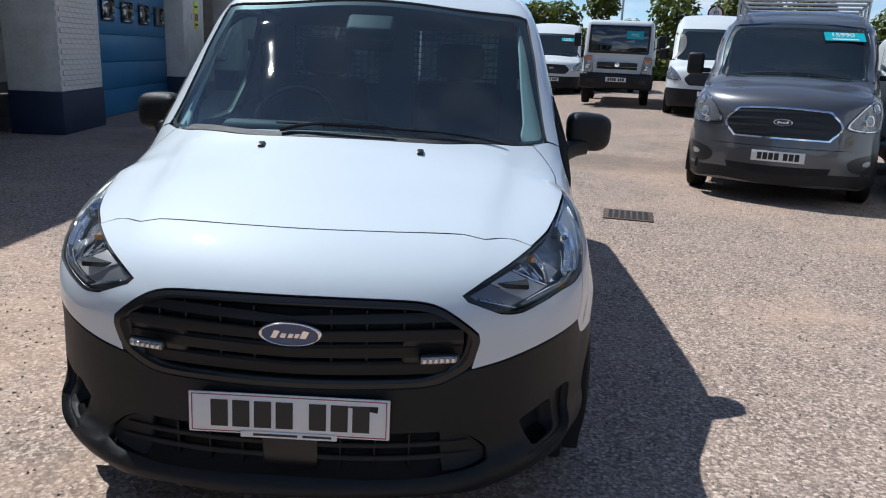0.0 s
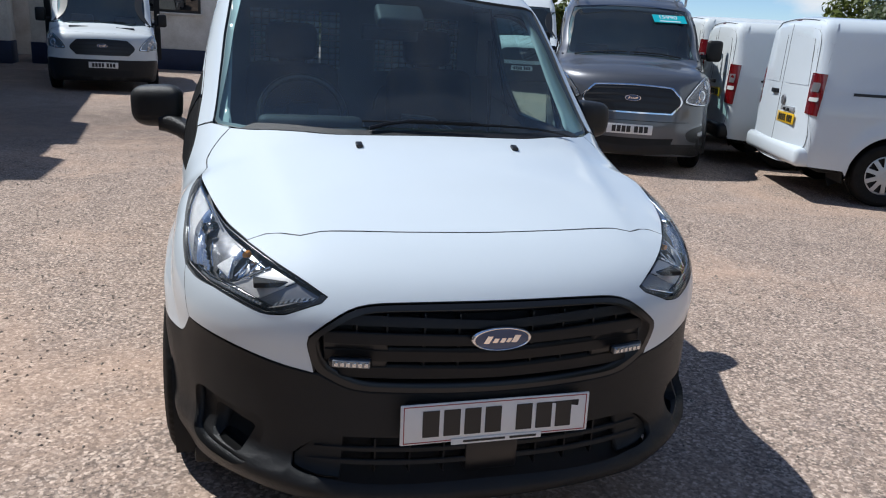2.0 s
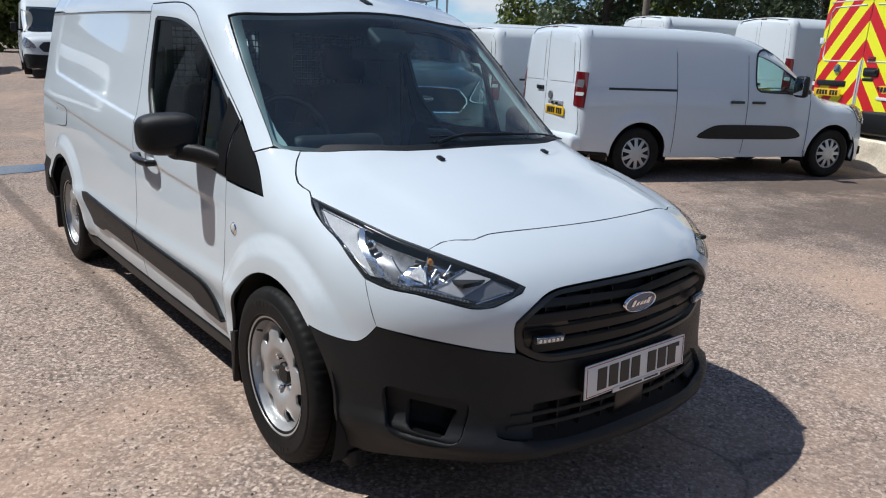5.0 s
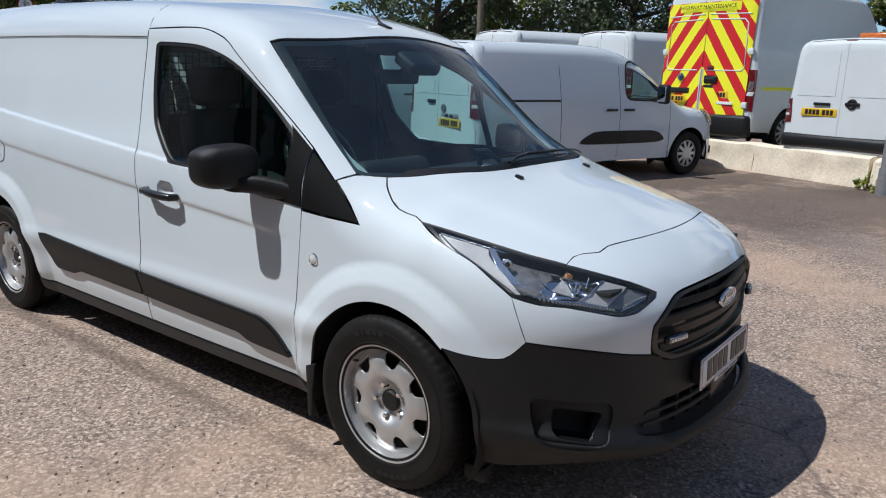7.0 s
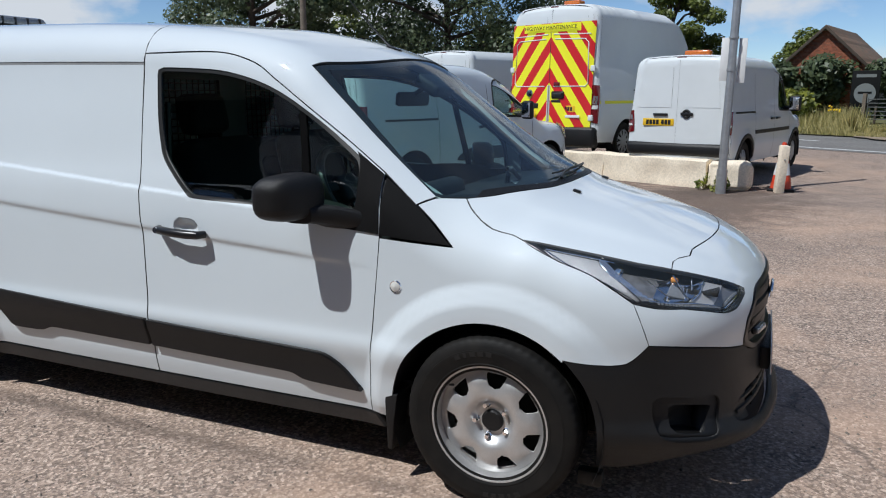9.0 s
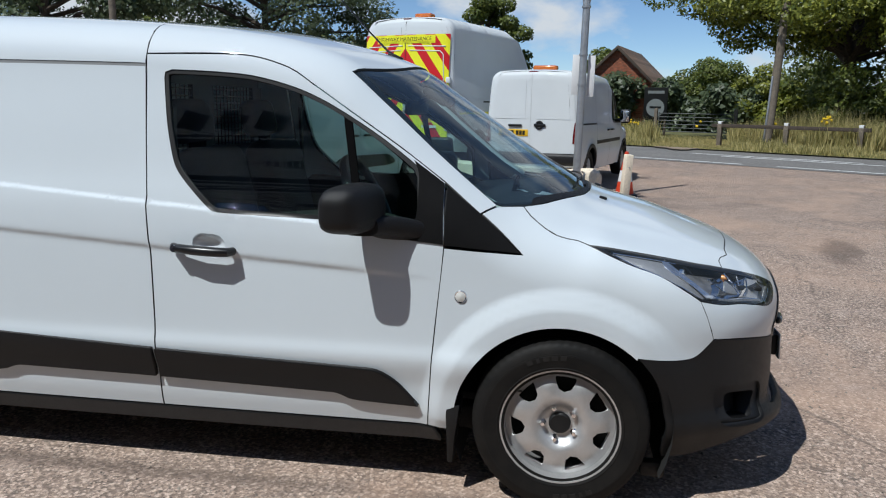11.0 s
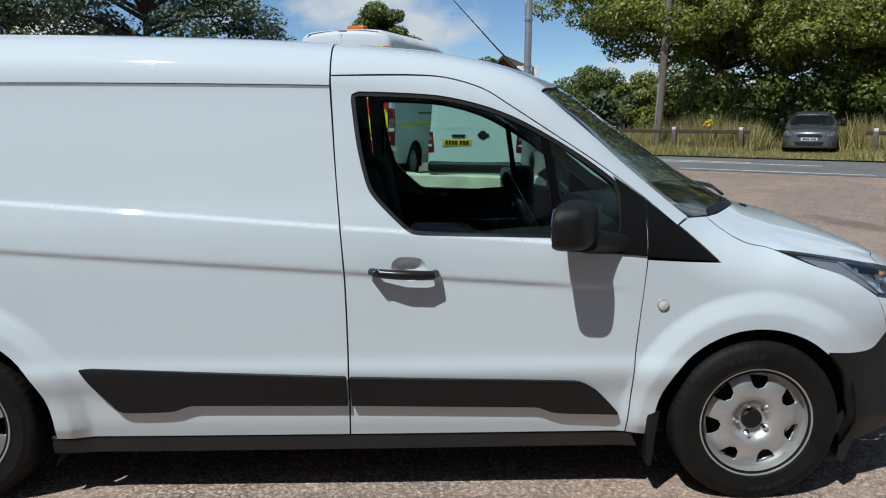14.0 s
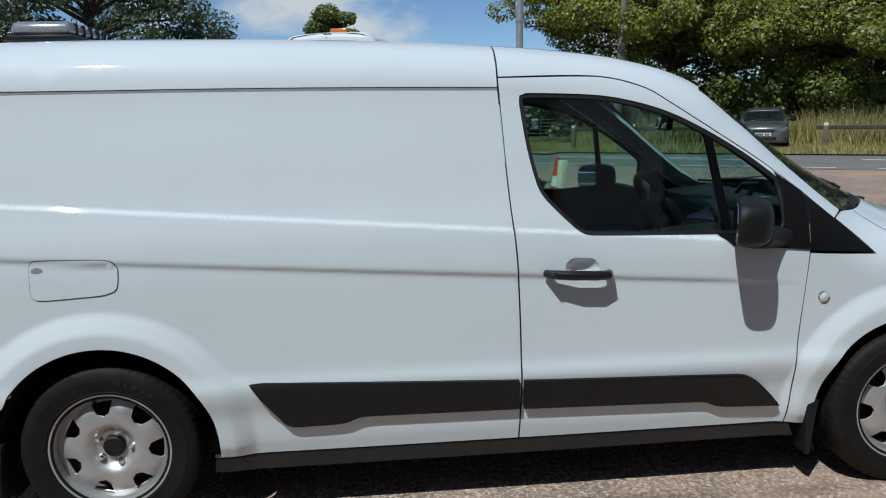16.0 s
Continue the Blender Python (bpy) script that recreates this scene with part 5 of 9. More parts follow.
    for x in (-0.3, 0.3):
        for k, r in ((0, 0.20), (1, 0.13)):
            pts = [(x + r * math.cos(a), by - 0.012, 0.95 + 0.25 * r + r * math.sin(a)) for a in np.linspace(0, math.pi, 12)]
            part("pressed_rib", tube(pts, 0.010, 6), M["bulkhead"], bulk)
    part("headlining", box((1.10, 0.62, 0.02), (0, 1.28, 1.655), 0.008, Euler((0.05, 0, 0)).to_matrix()), M["trimgrey"], van)
    part("camera_housing", box((0.20, 0.13, 0.06), (0.0, 0.60, 1.49), 0.02, Euler((0.55, 0, 0)).to_matrix(), seg=3), M["trimgrey"], van, "black rain sensor and camera housing")
    rm = part("rear_view_mirror", box((0.24, 0.03, 0.065), (-0.02, 0.70, 1.43), 0.014, Euler((0.1, 0, -0.15)).to_matrix(), seg=3), M["trimgrey"], van)
    part("mirror_glass", box((0.215, 0.004, 0.05), (-0.022, 0.717, 1.43), 0.001, Euler((0.1, 0, -0.15)).to_matrix()), M["mirror"], rm)
    part("mirror_stem", rod((-0.01, 0.62, 1.50), (-0.02, 0.69, 1.45), 0.012), M["gloss_black"], rm)
    for s in (-1, 1):
        q = [(s * 0.765, 0.30, 1.08), (s * 0.745, 0.5, 1.22), (s * 0.72, 0.68, 1.38), (s * 0.70, 0.88, 1.52)] + [(s * (x if s > 0 else x + 0.06), y, z) for x, y, z in ((0.61, 0.86, 1.54), (0.615, 0.69, 1.44), (0.63, 0.50, 1.30), (0.64, 0.32, 1.16), (0.64, 0.22, 1.10))]
        panel("pillar_lining", S, round_long(), outline(q[::-s] if s == 1 else q, 0.04), M["lining"], van, gap=0, offset=-0.028, step=0.04, lip=0.02)
    part("cab_floor", box((1.5, 1.5, 0.03), (0, 0.9, 0.36), 0.005), M["dark"], van)
    # belts
    for s in (-1, 1):
        part("seat_belt", tube([(s * 0.70, 1.52, 1.42), (s * 0.72, 1.52, 1.1), (s * 0.72, 1.52, 0.6)], 0.012, 6), M["ink"], van)


M["lamp_frost"] = mat("dimpled bright reflector", (0.47, 0.475, 0.48), 0.30, metal=0.6, var=0.12, scale=60, fine=0.18, bump=0.5, bscale=700)
M["lamp_rim"] = mat("bright bevelled lamp rim", (0.80, 0.83, 0.88), 0.12, metal=0.9, var=0.15, scale=25)
M["sill"] = mat("dusty grey sill plastic", (0.022, 0.022, 0.023), 0.5, var=0.3, scale=5, fine=0.2)
M["lamp_satin"] = mat("satin silver plate", (0.60, 0.58, 0.56), 0.34, metal=0.4, var=0.1, scale=30)
# shade of white recesses, put into a flat grey
M["groove"] = mat("grey for shaded white recesses", (0.24, 0.245, 0.25), 0.6, var=0.2, scale=9)
M["grille_bar"] = mat("matt black grille plastic", (0.011, 0.0115, 0.013), 0.42, spec=0.28, var=0.2, scale=12)
M["lens_frost"] = mat("frosted clear plastic", (0.66, 0.66, 0.63), 0.2, coat=1.0, var=0.1, scale=80)
M["lamp_body"] = mat("satin silver lamp housing", (0.30, 0.30, 0.31), 0.25, metal=0.5, var=0.5, scale=40)
M["led"] = mat("ribbed clear plastic", (0.34, 0.35, 0.36), 0.18, metal=0.3, coat=1.0, var=0.45, scale=120)
M["bulkhead"] = mat("grey bulkhead paint", (0.06, 0.064, 0.068), 0.5, var=0.15, scale=6)
main_van = build_main_van()


# ---- ground, road and verge ----
ROAD_N = Vector((0.82, -0.572, 0)).normalized()
ROAD_D = Vector((0.572, 0.82, 0)).normalized()


def rise(x, y):
    """The yard climbs a little towards the far corner."""
    a = min(max((y - 7) / 13, 0), 1)
    b = min(max((x - 0) / 5, 0), 1)
    return 0.36 * a * a * (3 - 2 * a) * b * b * (3 - 2 * b)


# dark stains: centre, half sizes, turn, strength
STAINS = [(-0.89, 4.5, 0.07, 5.4, 0.0, 0.55), (4.8, -2.9, 0.9, 0.25, -0.3, 0.6), (6.2, -4.4, 1.1, 0.3, 0.2, 0.5), (3.2, -4.0, 0.8, 0.25, 0.3, 0.4), (6.9, 0.3, 3.2, 1.7, -0.3, 0.75), (8.9, -0.2, 1.3, 0.7, -0.3, 0.6), (-1.6, 9.0, 1.2, 3.0, 0.1, 0.4),
          (7.9, 2.0, 2.6, 0.8, -0.38, 0.8), (-5.2, 4.6, 1.0, 2.6, 0.3, 0.45), (2.6, 8.2, 2.4, 1.0, -0.3, 0.4), (-3.4, 8.6, 1.6, 2.4, 0.2, 0.35)]


def ground_material():
    m = bpy.data.materials.new("worn forecourt tarmac")
    m.use_nodes = True
    n, l = m.node_tree.nodes, m.node_tree.links
    b = n["Principled BSDF"]
    b.inputs["Roughness"].default_value = 0.93
    b.inputs["Specular IOR Level"].default_value = 0.25
    co = n.new("ShaderNodeTexCoord")
    def noise_tex(scale, detail=6, rough=0.6, dist=0.0):
        t = n.new("ShaderNodeTexNoise")
        t.inputs["Scale"].default_value, t.inputs["Detail"].default_value, t.inputs["Roughness"].default_value, t.inputs["Distortion"].default_value = scale, detail, rough, dist
        l.new(co.outputs["Object"], t.inputs["Vector"])
        return t.outputs["Fac"]
    def ramp(fac, stops):
        r = n.new("ShaderNodeValToRGB")
        while len(r.color_ramp.elements) < len(stops):
            r.color_ramp.elements.new(0.5)
        for e, (p, c) in zip(r.color_ramp.elements, stops):
            e.position, e.color = p, (*c, 1)
        l.new(fac, r.inputs["Fac"])
        return r.outputs["Color"]
    def mix(a, b2, fac, mode="MIX"):
        x = n.new("ShaderNodeMixRGB")
        x.blend_type = mode
        if isinstance(fac, float):
            x.inputs[0].default_value = fac
        else:
            l.new(fac, x.inputs[0])
        for i, v in ((1, a), (2, b2)):
            if isinstance(v, tuple):
                x.inputs[i].default_value = (*v, 1)
            else:
                l.new(v, x.inputs[i])
        return x.outputs["Color"]
    def soft(v, k):
        """1 inside a stain, falling to nothing over its ragged edge."""
        r = n.new("ShaderNodeMapRange")
        r.interpolation_type = "SMOOTHSTEP"
        for name, val in (("From Min", 1.25), ("From Max", 1.95), ("To Min", k), ("To Max", 0.0)):
            r.inputs[name].default_value = val
        l.new(v, r.inputs["Value"])
        return r.outputs["Result"]
    # stones of the aggregate
    vo = n.new("ShaderNodeTexVoronoi")
    vo.inputs["Scale"].default_value, vo.inputs["Randomness"].default_value = 85, 1.0
    l.new(co.outputs["Object"], vo.inputs["Vector"])
    sep = n.new("ShaderNodeSeparateColor")
    l.new(vo.outputs["Color"], sep.inputs["Color"])
    stones = ramp(sep.outputs["Red"], [(0.0, (0.214, 0.168, 0.132)), (0.35, (0.296, 0.231, 0.179)), (0.7, (0.388, 0.307, 0.242)), (1.0, (0.561, 0.463, 0.372))])
    fine = ramp(noise_tex(420, 3), [(0.3, (0.70, 0.69, 0.68)), (0.7, (1.2, 1.18, 1.16))])
    c = mix(stones, fine, 1.0, "MULTIPLY")
    c = mix(c, ramp(noise_tex(38, 3, 0.6), [(0.3, (0.80, 0.79, 0.78)), (0.7, (1.16, 1.15, 1.14))]), 1.0, "MULTIPLY")
    # pits between the stones, their shade put into the colour, thick in some places and thin in others
    v3 = n.new("ShaderNodeTexVoronoi")
    v3.inputs["Scale"].default_value, v3.inputs["Randomness"].default_value = 62, 1.0
    l.new(co.outputs["Object"], v3.inputs["Vector"])
    many = ramp(noise_tex(3.1, 4, 0.6), [(0.35, (0.22, 0.22, 0.22)), (0.65, (0.68, 0.68, 0.68))])
    pit = mix(ramp(v3.outputs["Distance"], [(0.52, (0, 0, 0)), (0.68, (1, 1, 1))]), many, 1.0, "MULTIPLY")
    c = mix(c, (0.060, 0.050, 0.045), pit)
    c = mix(c, (0.065, 0.053, 0.046), ramp(noise_tex(75, 4, 0.7), [(0.60, (0, 0, 0)), (0.68, (0.75, 0.75, 0.75))]))
    # single small holes where stones have come out, drawn as dark colour for their shade
    v5 = n.new("ShaderNodeTexVoronoi")
    v5.inputs["Scale"].default_value, v5.inputs["Randomness"].default_value = 44, 1.0
    l.new(co.outputs["Object"], v5.inputs["Vector"])
    pick = n.new("ShaderNodeSeparateColor")
    l.new(v5.outputs["Color"], pick.inputs["Color"])
    hole = mix(ramp(v5.outputs["Distance"], [(0.13, (1, 1, 1)), (0.20, (0, 0, 0))]), ramp(pick.outputs["Red"], [(0.50, (0, 0, 0)), (0.62, (0.9, 0.9, 0.9))]), 1.0, "MULTIPLY")
    c = mix(c, (0.035, 0.029, 0.026), hole)
    # broad wear: dark oily, pinkish sandy and pale patches
    c = mix(c, (0.469, 0.322, 0.219), ramp(noise_tex(0.45, 6, 0.66, 0.5), [(0.48, (0, 0, 0)), (0.68, (0.6, 0.6, 0.6))]))
    c = mix(c, (0.133, 0.109, 0.093), ramp(noise_tex(0.32, 7, 0.66, 0.6), [(0.56, (0, 0, 0)), (0.72, (0.5, 0.5, 0.5))]))
    c = mix(c, (0.469, 0.380, 0.316), ramp(noise_tex(1.7, 8, 0.7), [(0.58, (0, 0, 0)), (0.8, (0.4, 0.4, 0.4))]))
    # stains of oil, damp and loose dirt with ragged edges
    rag = noise_tex(2.6, 9, 0.72)
    for x, y, rx, ry, turn, k in STAINS:
        mp = n.new("ShaderNodeMapping")
        mp.vector_type = "TEXTURE"
        mp.inputs["Location"].default_value, mp.inputs["Rotation"].default_value, mp.inputs["Scale"].default_value = (x, y, 0), (0, 0, turn), (rx, ry, 40)
        ln = n.new("ShaderNodeVectorMath")
        ln.operation = "LENGTH"
        l.new(co.outputs["Object"], mp.inputs["Vector"])
        l.new(mp.outputs["Vector"], ln.inputs[0])
        ad = n.new("ShaderNodeMath")
        ad.operation, ad.inputs[1].default_value = "MULTIPLY_ADD", 1.6
        l.new(rag, ad.inputs[0])
        l.new(ln.outputs["Value"], ad.inputs[2])
        c = mix(c, (0.087, 0.066, 0.052), soft(ad.outputs[0], k))
    # cracks
    v2 = n.new("ShaderNodeTexVoronoi")
    v2.feature = "DISTANCE_TO_EDGE"
    v2.inputs["Scale"].default_value = 0.33
    wob = n.new("ShaderNodeMixRGB")
    wob.blend_type, wob.inputs[0].default_value = "ADD", 0.35
    nv = n.new("ShaderNodeTexNoise")
    nv.inputs["Scale"].default_value, nv.inputs["Detail"].default_value = 1.6, 6
    l.new(co.outputs["Object"], nv.inputs["Vector"])
    l.new(co.outputs["Object"], wob.inputs[1])
    l.new(nv.outputs["Color"], wob.inputs[2])
    l.new(wob.outputs["Color"], v2.inputs["Vector"])
    crack = ramp(v2.outputs["Distance"], [(0.0, (0.45, 0.45, 0.45)), (0.0045, (1, 1, 1))])
    crack = mix(crack, (1.0, 1.0, 1.0), ramp(noise_tex(0.23, 4), [(0.46, (1, 1, 1)), (0.60, (0, 0, 0))]))
    c = mix((0.07, 0.06, 0.052), c, crack)
    c = mix(c, (1.20, 1.19, 1.25), 1.0, "MULTIPLY")
    l.new(c, b.inputs["Base Color"])
    bp = n.new("ShaderNodeBump")
    bp.inputs["Strength"].default_value, bp.inputs["Distance"].default_value = 1.0, 0.013
    l.new(sep.outputs["Green"], bp.inputs["Height"])
    bp2 = n.new("ShaderNodeBump")
    bp2.inputs["Strength"].default_value, bp2.inputs["Distance"].default_value = 0.5, 0.03
    l.new(noise_tex(14, 6), bp2.inputs["Height"])
    l.new(bp2.outputs["Normal"], bp.inputs["Normal"])
    l.new(bp.outputs["Normal"], b.inputs["Normal"])
    return m


M["tarmac"] = ground_material()
M["road"] = mat("grey road asphalt", (0.20, 0.19, 0.178), 0.9, var=0.25, scale=0.8, fine=0.3, bump=0.5, bscale=150)
M["line"] = mat("worn white road paint", (0.78, 0.78, 0.76), 0.7, var=0.3, scale=7)
M["grass_soil"] = mat("dry verge earth and grass", (0.17, 0.15, 0.06), 0.95, var=0.5, scale=1.4, tint2=(0.075, 0.09, 0.025), fine=0.3, bump=0.6, bscale=40)
M["path"] = mat("sandy track", (0.30, 0.235, 0.165), 0.95, var=0.3, scale=1.0, fine=0.25)
M["concrete"] = mat("worn concrete apron", (0.27, 0.255, 0.235), 0.9, var=0.3, scale=0.9, fine=0.2, bump=0.4, bscale=90)
M["water"] = mat("puddle water", (0.05, 0.045, 0.04), 0.04, spec=0.8)


def ground_sheet():
    xs = [-300, -120, -60, -40, -30, -24] + [-20 + 1.0 * i for i in range(46)] + [30, 40, 60, 120, 300]
    ys = [-300, -120, -60, -40, -30, -24] + [-20 + 1.0 * i for i in range(56)] + [40, 60, 120, 300]
    V = [(x, y, rise(x, y)) for y in ys for x in xs]
    w = len(xs)
    F = [(j * w + i, j * w + i + 1, (j + 1) * w + i + 1, (j + 1) * w + i) for j in range(len(ys) - 1) for i in range(w - 1)]
    return tagged(mesh_object("ground", V, F, M["tarmac"], None), "sun-bleached worn gravelly tarmac of a sales yard", "ground", kind="structure")


def band(name, n0, n1, d0, d1, z, material, label, category, cuts=1, wobble=0.0):
    """A strip along the road between two offsets."""
    V, F = [], []
    for i in range(cuts + 1):
        d = d0 + (d1 - d0) * i / cuts
        for k, nn in enumerate((n0, n1)):
            p = ROAD_N * (nn + (wobble * (noise.noise(Vector((d * 0.7, k * 9.0, 0)))) if wobble else 0)) + ROAD_D * d
            V.append((p.x, p.y, z))
        if i:
            j = 2 * i
            F.append((j - 2, j - 1, j + 1, j))
    return tagged(mesh_object(name, V, F, material, None, smooth=False), label, category, kind="structure")


def blob(name, at, rx, ry, turn, z, material, label, seed, n=40, rough=0.3, kind="structure", category="ground"):
    V = [(at[0], at[1], z)]
    c, s = math.cos(turn), math.sin(turn)
    for i in range(n):
        a = 2 * math.pi * i / n
        k = 1 + rough * noise.noise(Vector((math.cos(a) * 1.6 + seed, math.sin(a) * 1.6, seed * 3.1))) + 0.4 * rough * noise.noise(Vector((math.cos(a) * 6 + seed, math.sin(a) * 6, seed)))
        x, y = rx * k * math.cos(a), ry * k * math.sin(a)
        V.append((at[0] + c * x - s * y, at[1] + s * x + c * y, z))
    F = [(0, 1 + i, 1 + (i + 1) % n) for i in range(n)]
    return tagged(mesh_object(name, V, F, material, None, smooth=False), label, category, kind=kind)


ground_sheet()
band("road", 16.1, 22.0, -120, 120, 0.008, M["road"], "grey asphalt public road with white lines", "road", 24, 0.10)
for k in range(22):
    band("edge_line", 16.55, 16.70, -60 + k * 5.5, -60 + k * 5.5 + 4.6, 0.013, M["line"], "worn white edge line on the road", "road marking", 6, 0.03)
for k in range(12):
    band("centre_line", 19.30, 19.48, -52 + k * 9.0, -46.2 + k * 9.0, 0.013, M["line"], "white centre line on the road", "road marking", 4)
    band("centre_line", 19.85, 20.03, -50 + k * 9.0, -45.0 + k * 9.0, 0.013, M["line"], "white centre line on the road", "road marking", 4)
band("verge", 21.9, 46, -120, 120, 0.05, M["grass_soil"], "rough dry grass verge", "grass", 60, 0.18)
band("verge", 46, 320, -320, 320, 0.05, M["grass_soil"], "rough dry grass verge", "grass", 4)
blob("track", (27.2, -5.0), 4.2, 1.3, -0.25, 0.058, M["path"], "sandy track to the field gate", 5.0)


# ---- vehicles in the background ----
def on_top(S, x, y):
    p = S.lift(np.array([[x, y, 0.7]]), np.array([[0, 0, 1.0]]))[0]
    return tuple(p)


def round_tail(yc):
    """Seen outwards from an upright line ahead of the tail."""
    def to2(p):
        return np.stack([np.arctan2(p[:, 0], p[:, 1] - yc), p[:, 2]], 1)
    def ray(q):
        n = len(q)
        return np.stack([np.zeros(n), np.full(n, yc), q[:, 1]], 1), np.stack([np.sin(q[:, 0]), np.cos(q[:, 0]), np.zeros(n)], 1)
    return to2, ray


class Van:
    """Numbers of one kind of van, facing -y with its front axle at y = 0."""
    def __init__(self, nose, wb, tail, H, hw, hood, cowl, screen, R=0.33, tumble=0.80, belt=1.1, bow=(0.2, 0.5), lean=0.02, base=0.2, round_top=0.14):
        self.nose, self.wb, self.tail, self.H, self.hw, self.cowl, self.screen, self.R, self.belt = nose, wb, tail, H, hw, cowl, screen, R, belt
        top = [(nose - 0.15, hood[0] - 0.25), (nose + 0.04, hood[0]), (cowl, hood[1]), (screen[0], screen[1]), (screen[0] + 0.25, screen[1] + 0.45 * (H - screen[1])), (screen[0] + 0.7, H - 0.012), (screen[0] + 1.3, H), (tail, H - 0.01)]
        crown = [(nose, 0.10), (cowl - 0.2, 0.12), (cowl + 0.15, 0.20), (screen[0] - 0.1, 0.15), (screen[0] + 0.4, 0.07), (tail, 0.06)]
        wide = [(0.1, 0.90 * hw), (0.35, 0.965 * hw), (0.6, hw), (0.9, 0.995 * hw), (belt, 0.975 * hw), (belt + 0.1, 0.955 * hw), (H - 0.2, (tumble + 0.05) * hw), (H, tumble * hw), (H + 0.3, (tumble - 0.12) * hw)]
        nz = [(0.1, nose + 0.06), (0.25, nose - 0.01), (0.5, nose - 0.01), (0.75, nose + 0.01), (hood[0], nose + 0.10), (hood[0] + 0.12, nose + 0.28), (hood[1] + 0.1, nose + 0.9), (H + 0.2, nose + 1.5)]
        if cowl < nose + 0.35:
            nz = [(0.1, nose + 0.06), (0.25, nose - 0.01), (0.6, nose), (hood[0], nose + 0.04), (hood[1] + 0.5, nose + 0.2), (H, nose + 0.45), (H + 0.3, nose + 0.6)]
        relief = lambda y, z: sum(0.02 * np.exp(-((np.hypot(y - c, z - R) - R - 0.09) / 0.07) ** 2) for c in (0.0, wb))
        self.S = Shell(top, crown, wide, [(nose - 0.1, 0.95), (0.3, 0.98), (1.2, 1.0), (tail - 0.6, 1.0), (tail, 0.98)], nz, (bow[0] / hw, bow[1] / hw**5), tail, base, round_top, 0.10, relief, 0.12, lean)


def build_van(kind, m, label, paint, name="van", category="van", group="", windows=(), grille=None, lamps=None, plate="front", wheels="cover", rear=None, mirrors=True, dark_bumper=True, sticker=None, side_glass_rear=False, step=0.07, badge=True, doors=True, strips=False, tail_lamp=None, spokes=10, arches=False, fog=False, lamp_size=1.0, plate_x=-0.30):
    K, S = kind, kind.S
    van = thing(name, m, label, category, group)
    C, NO = round_long(0.65), round_nose((0, 0.3, 0.6))
    P = paint
    hw, H, wb, R = K.hw, K.H, K.wb, K.R
    flip = lambda pts: [(-p[0],) + tuple(p[1:]) for p in pts]
    # sides with arches and the cab window opening
    e = [(0, K.nose + 0.42, 0.62, 1), (0, -R - 0.09, 0.50, 1)] + arc(0, R, R + 0.065, 150, -5, 10) + [(0, R + 0.10, 0.28, 1), (0, wb - R - 0.10, 0.28, 1)] + arc(wb, R, R + 0.065, 185, -5, 10) + [(0, wb + R + 0.1, 0.34, 1), (0, K.tail - 0.12, 0.36, 1), (0, K.tail - 0.10, 1.0), (0, K.tail - 0.16 - K.S.lean * H, H - 0.24, 1)]
    y1 = K.screen[0] + 0.55
    e += [(0, y1 + 0.3, H - 0.22), (0, y1 - 0.1, H - 0.27), (0, K.screen[0] + 0.12, K.screen[1] - 0.14)]
    zc = on_top(S, 0.0, K.cowl)[2]
    cx = 0.86 * hw
    bon = [on_top(S, x, y) for x, y in ((0, K.cowl - 0.03), (-0.5 * hw, K.cowl + 0.02), (-cx * 0.93, K.cowl + 0.19), (-0.91 * hw, K.cowl + 0.02), (-0.89 * hw, K.nose + 0.72), (-0.72 * hw, K.nose + 0.36), (-0.4 * hw, K.nose + 0.22), (0, K.nose + 0.15))]
    def snap(p):
        o, d = NO[1](NO[0](np.array([p], float)))
        return tuple(S.lift(o, d)[0])
    if K.cowl > K.nose + 0.35:
        c1, c2 = snap((-0.95 * hw, K.nose + 0.5, bon[4][2] - 0.10)), snap((-0.95 * hw, K.nose + 0.42, 0.62))
        e[0] = (0, c2[1], c2[2], 1)
        e += [(0, K.cowl + 0.30, zc + 0.0), bon[2] + (1,), bon[3], bon[4] + (1,), c1 + (1,)]
    else:
        c1, c2 = None, None
        e += [(0, K.cowl + 0.28, zc - 0.02), (0, K.cowl + 0.05, zc - 0.12, 1), (0, K.nose + 0.75, zc - 0.24), (0, K.nose + 0.42, zc - 0.36, 1)]
    wins = [outline([(0, *q) for q in w], 0.05) for w in windows]
    body = panel("side", S, side_view(-1), outline(e, 0.05), P, van, mirror=True, holes=wins, step=step, gap=0, lip=0.03)
    for w in wins:
        panel("side_glass", S, side_view(-1), w, M["glass"], body[0], mirror=body[1], step=0.12, gap=0, offset=-0.012, lip=0)
        c = w.mean(0)
        panel("glass_seal", S, side_view(-1), np.stack([w[:, 0], *shrink(w[:, 1:], -0.012).T], 1), M["seal"], body[0], mirror=body[1], step=0.12, gap=0, offset=0.003, lip=0.02, holes=[np.stack([w[:, 0], *shrink(w[:, 1:], 0.012).T], 1)])
    # roof and pillars; windscreen; bonnet
    sx = 0.74 * hw
    scr = [on_top(S, x, y) for x, y in ((0, K.cowl - 0.02), (-0.5 * hw, K.cowl + 0.03), (-cx * 0.93, K.cowl + 0.22), (-0.80 * hw, (K.cowl + K.screen[0]) / 2 + 0.14), (-sx, K.screen[0] + 0.06), (-0.35 * hw, K.screen[0] + 0.0), (0, K.screen[0] - 0.02))]
    ws = outline(scr + flip(scr[1:-1])[::-1], 0.05)
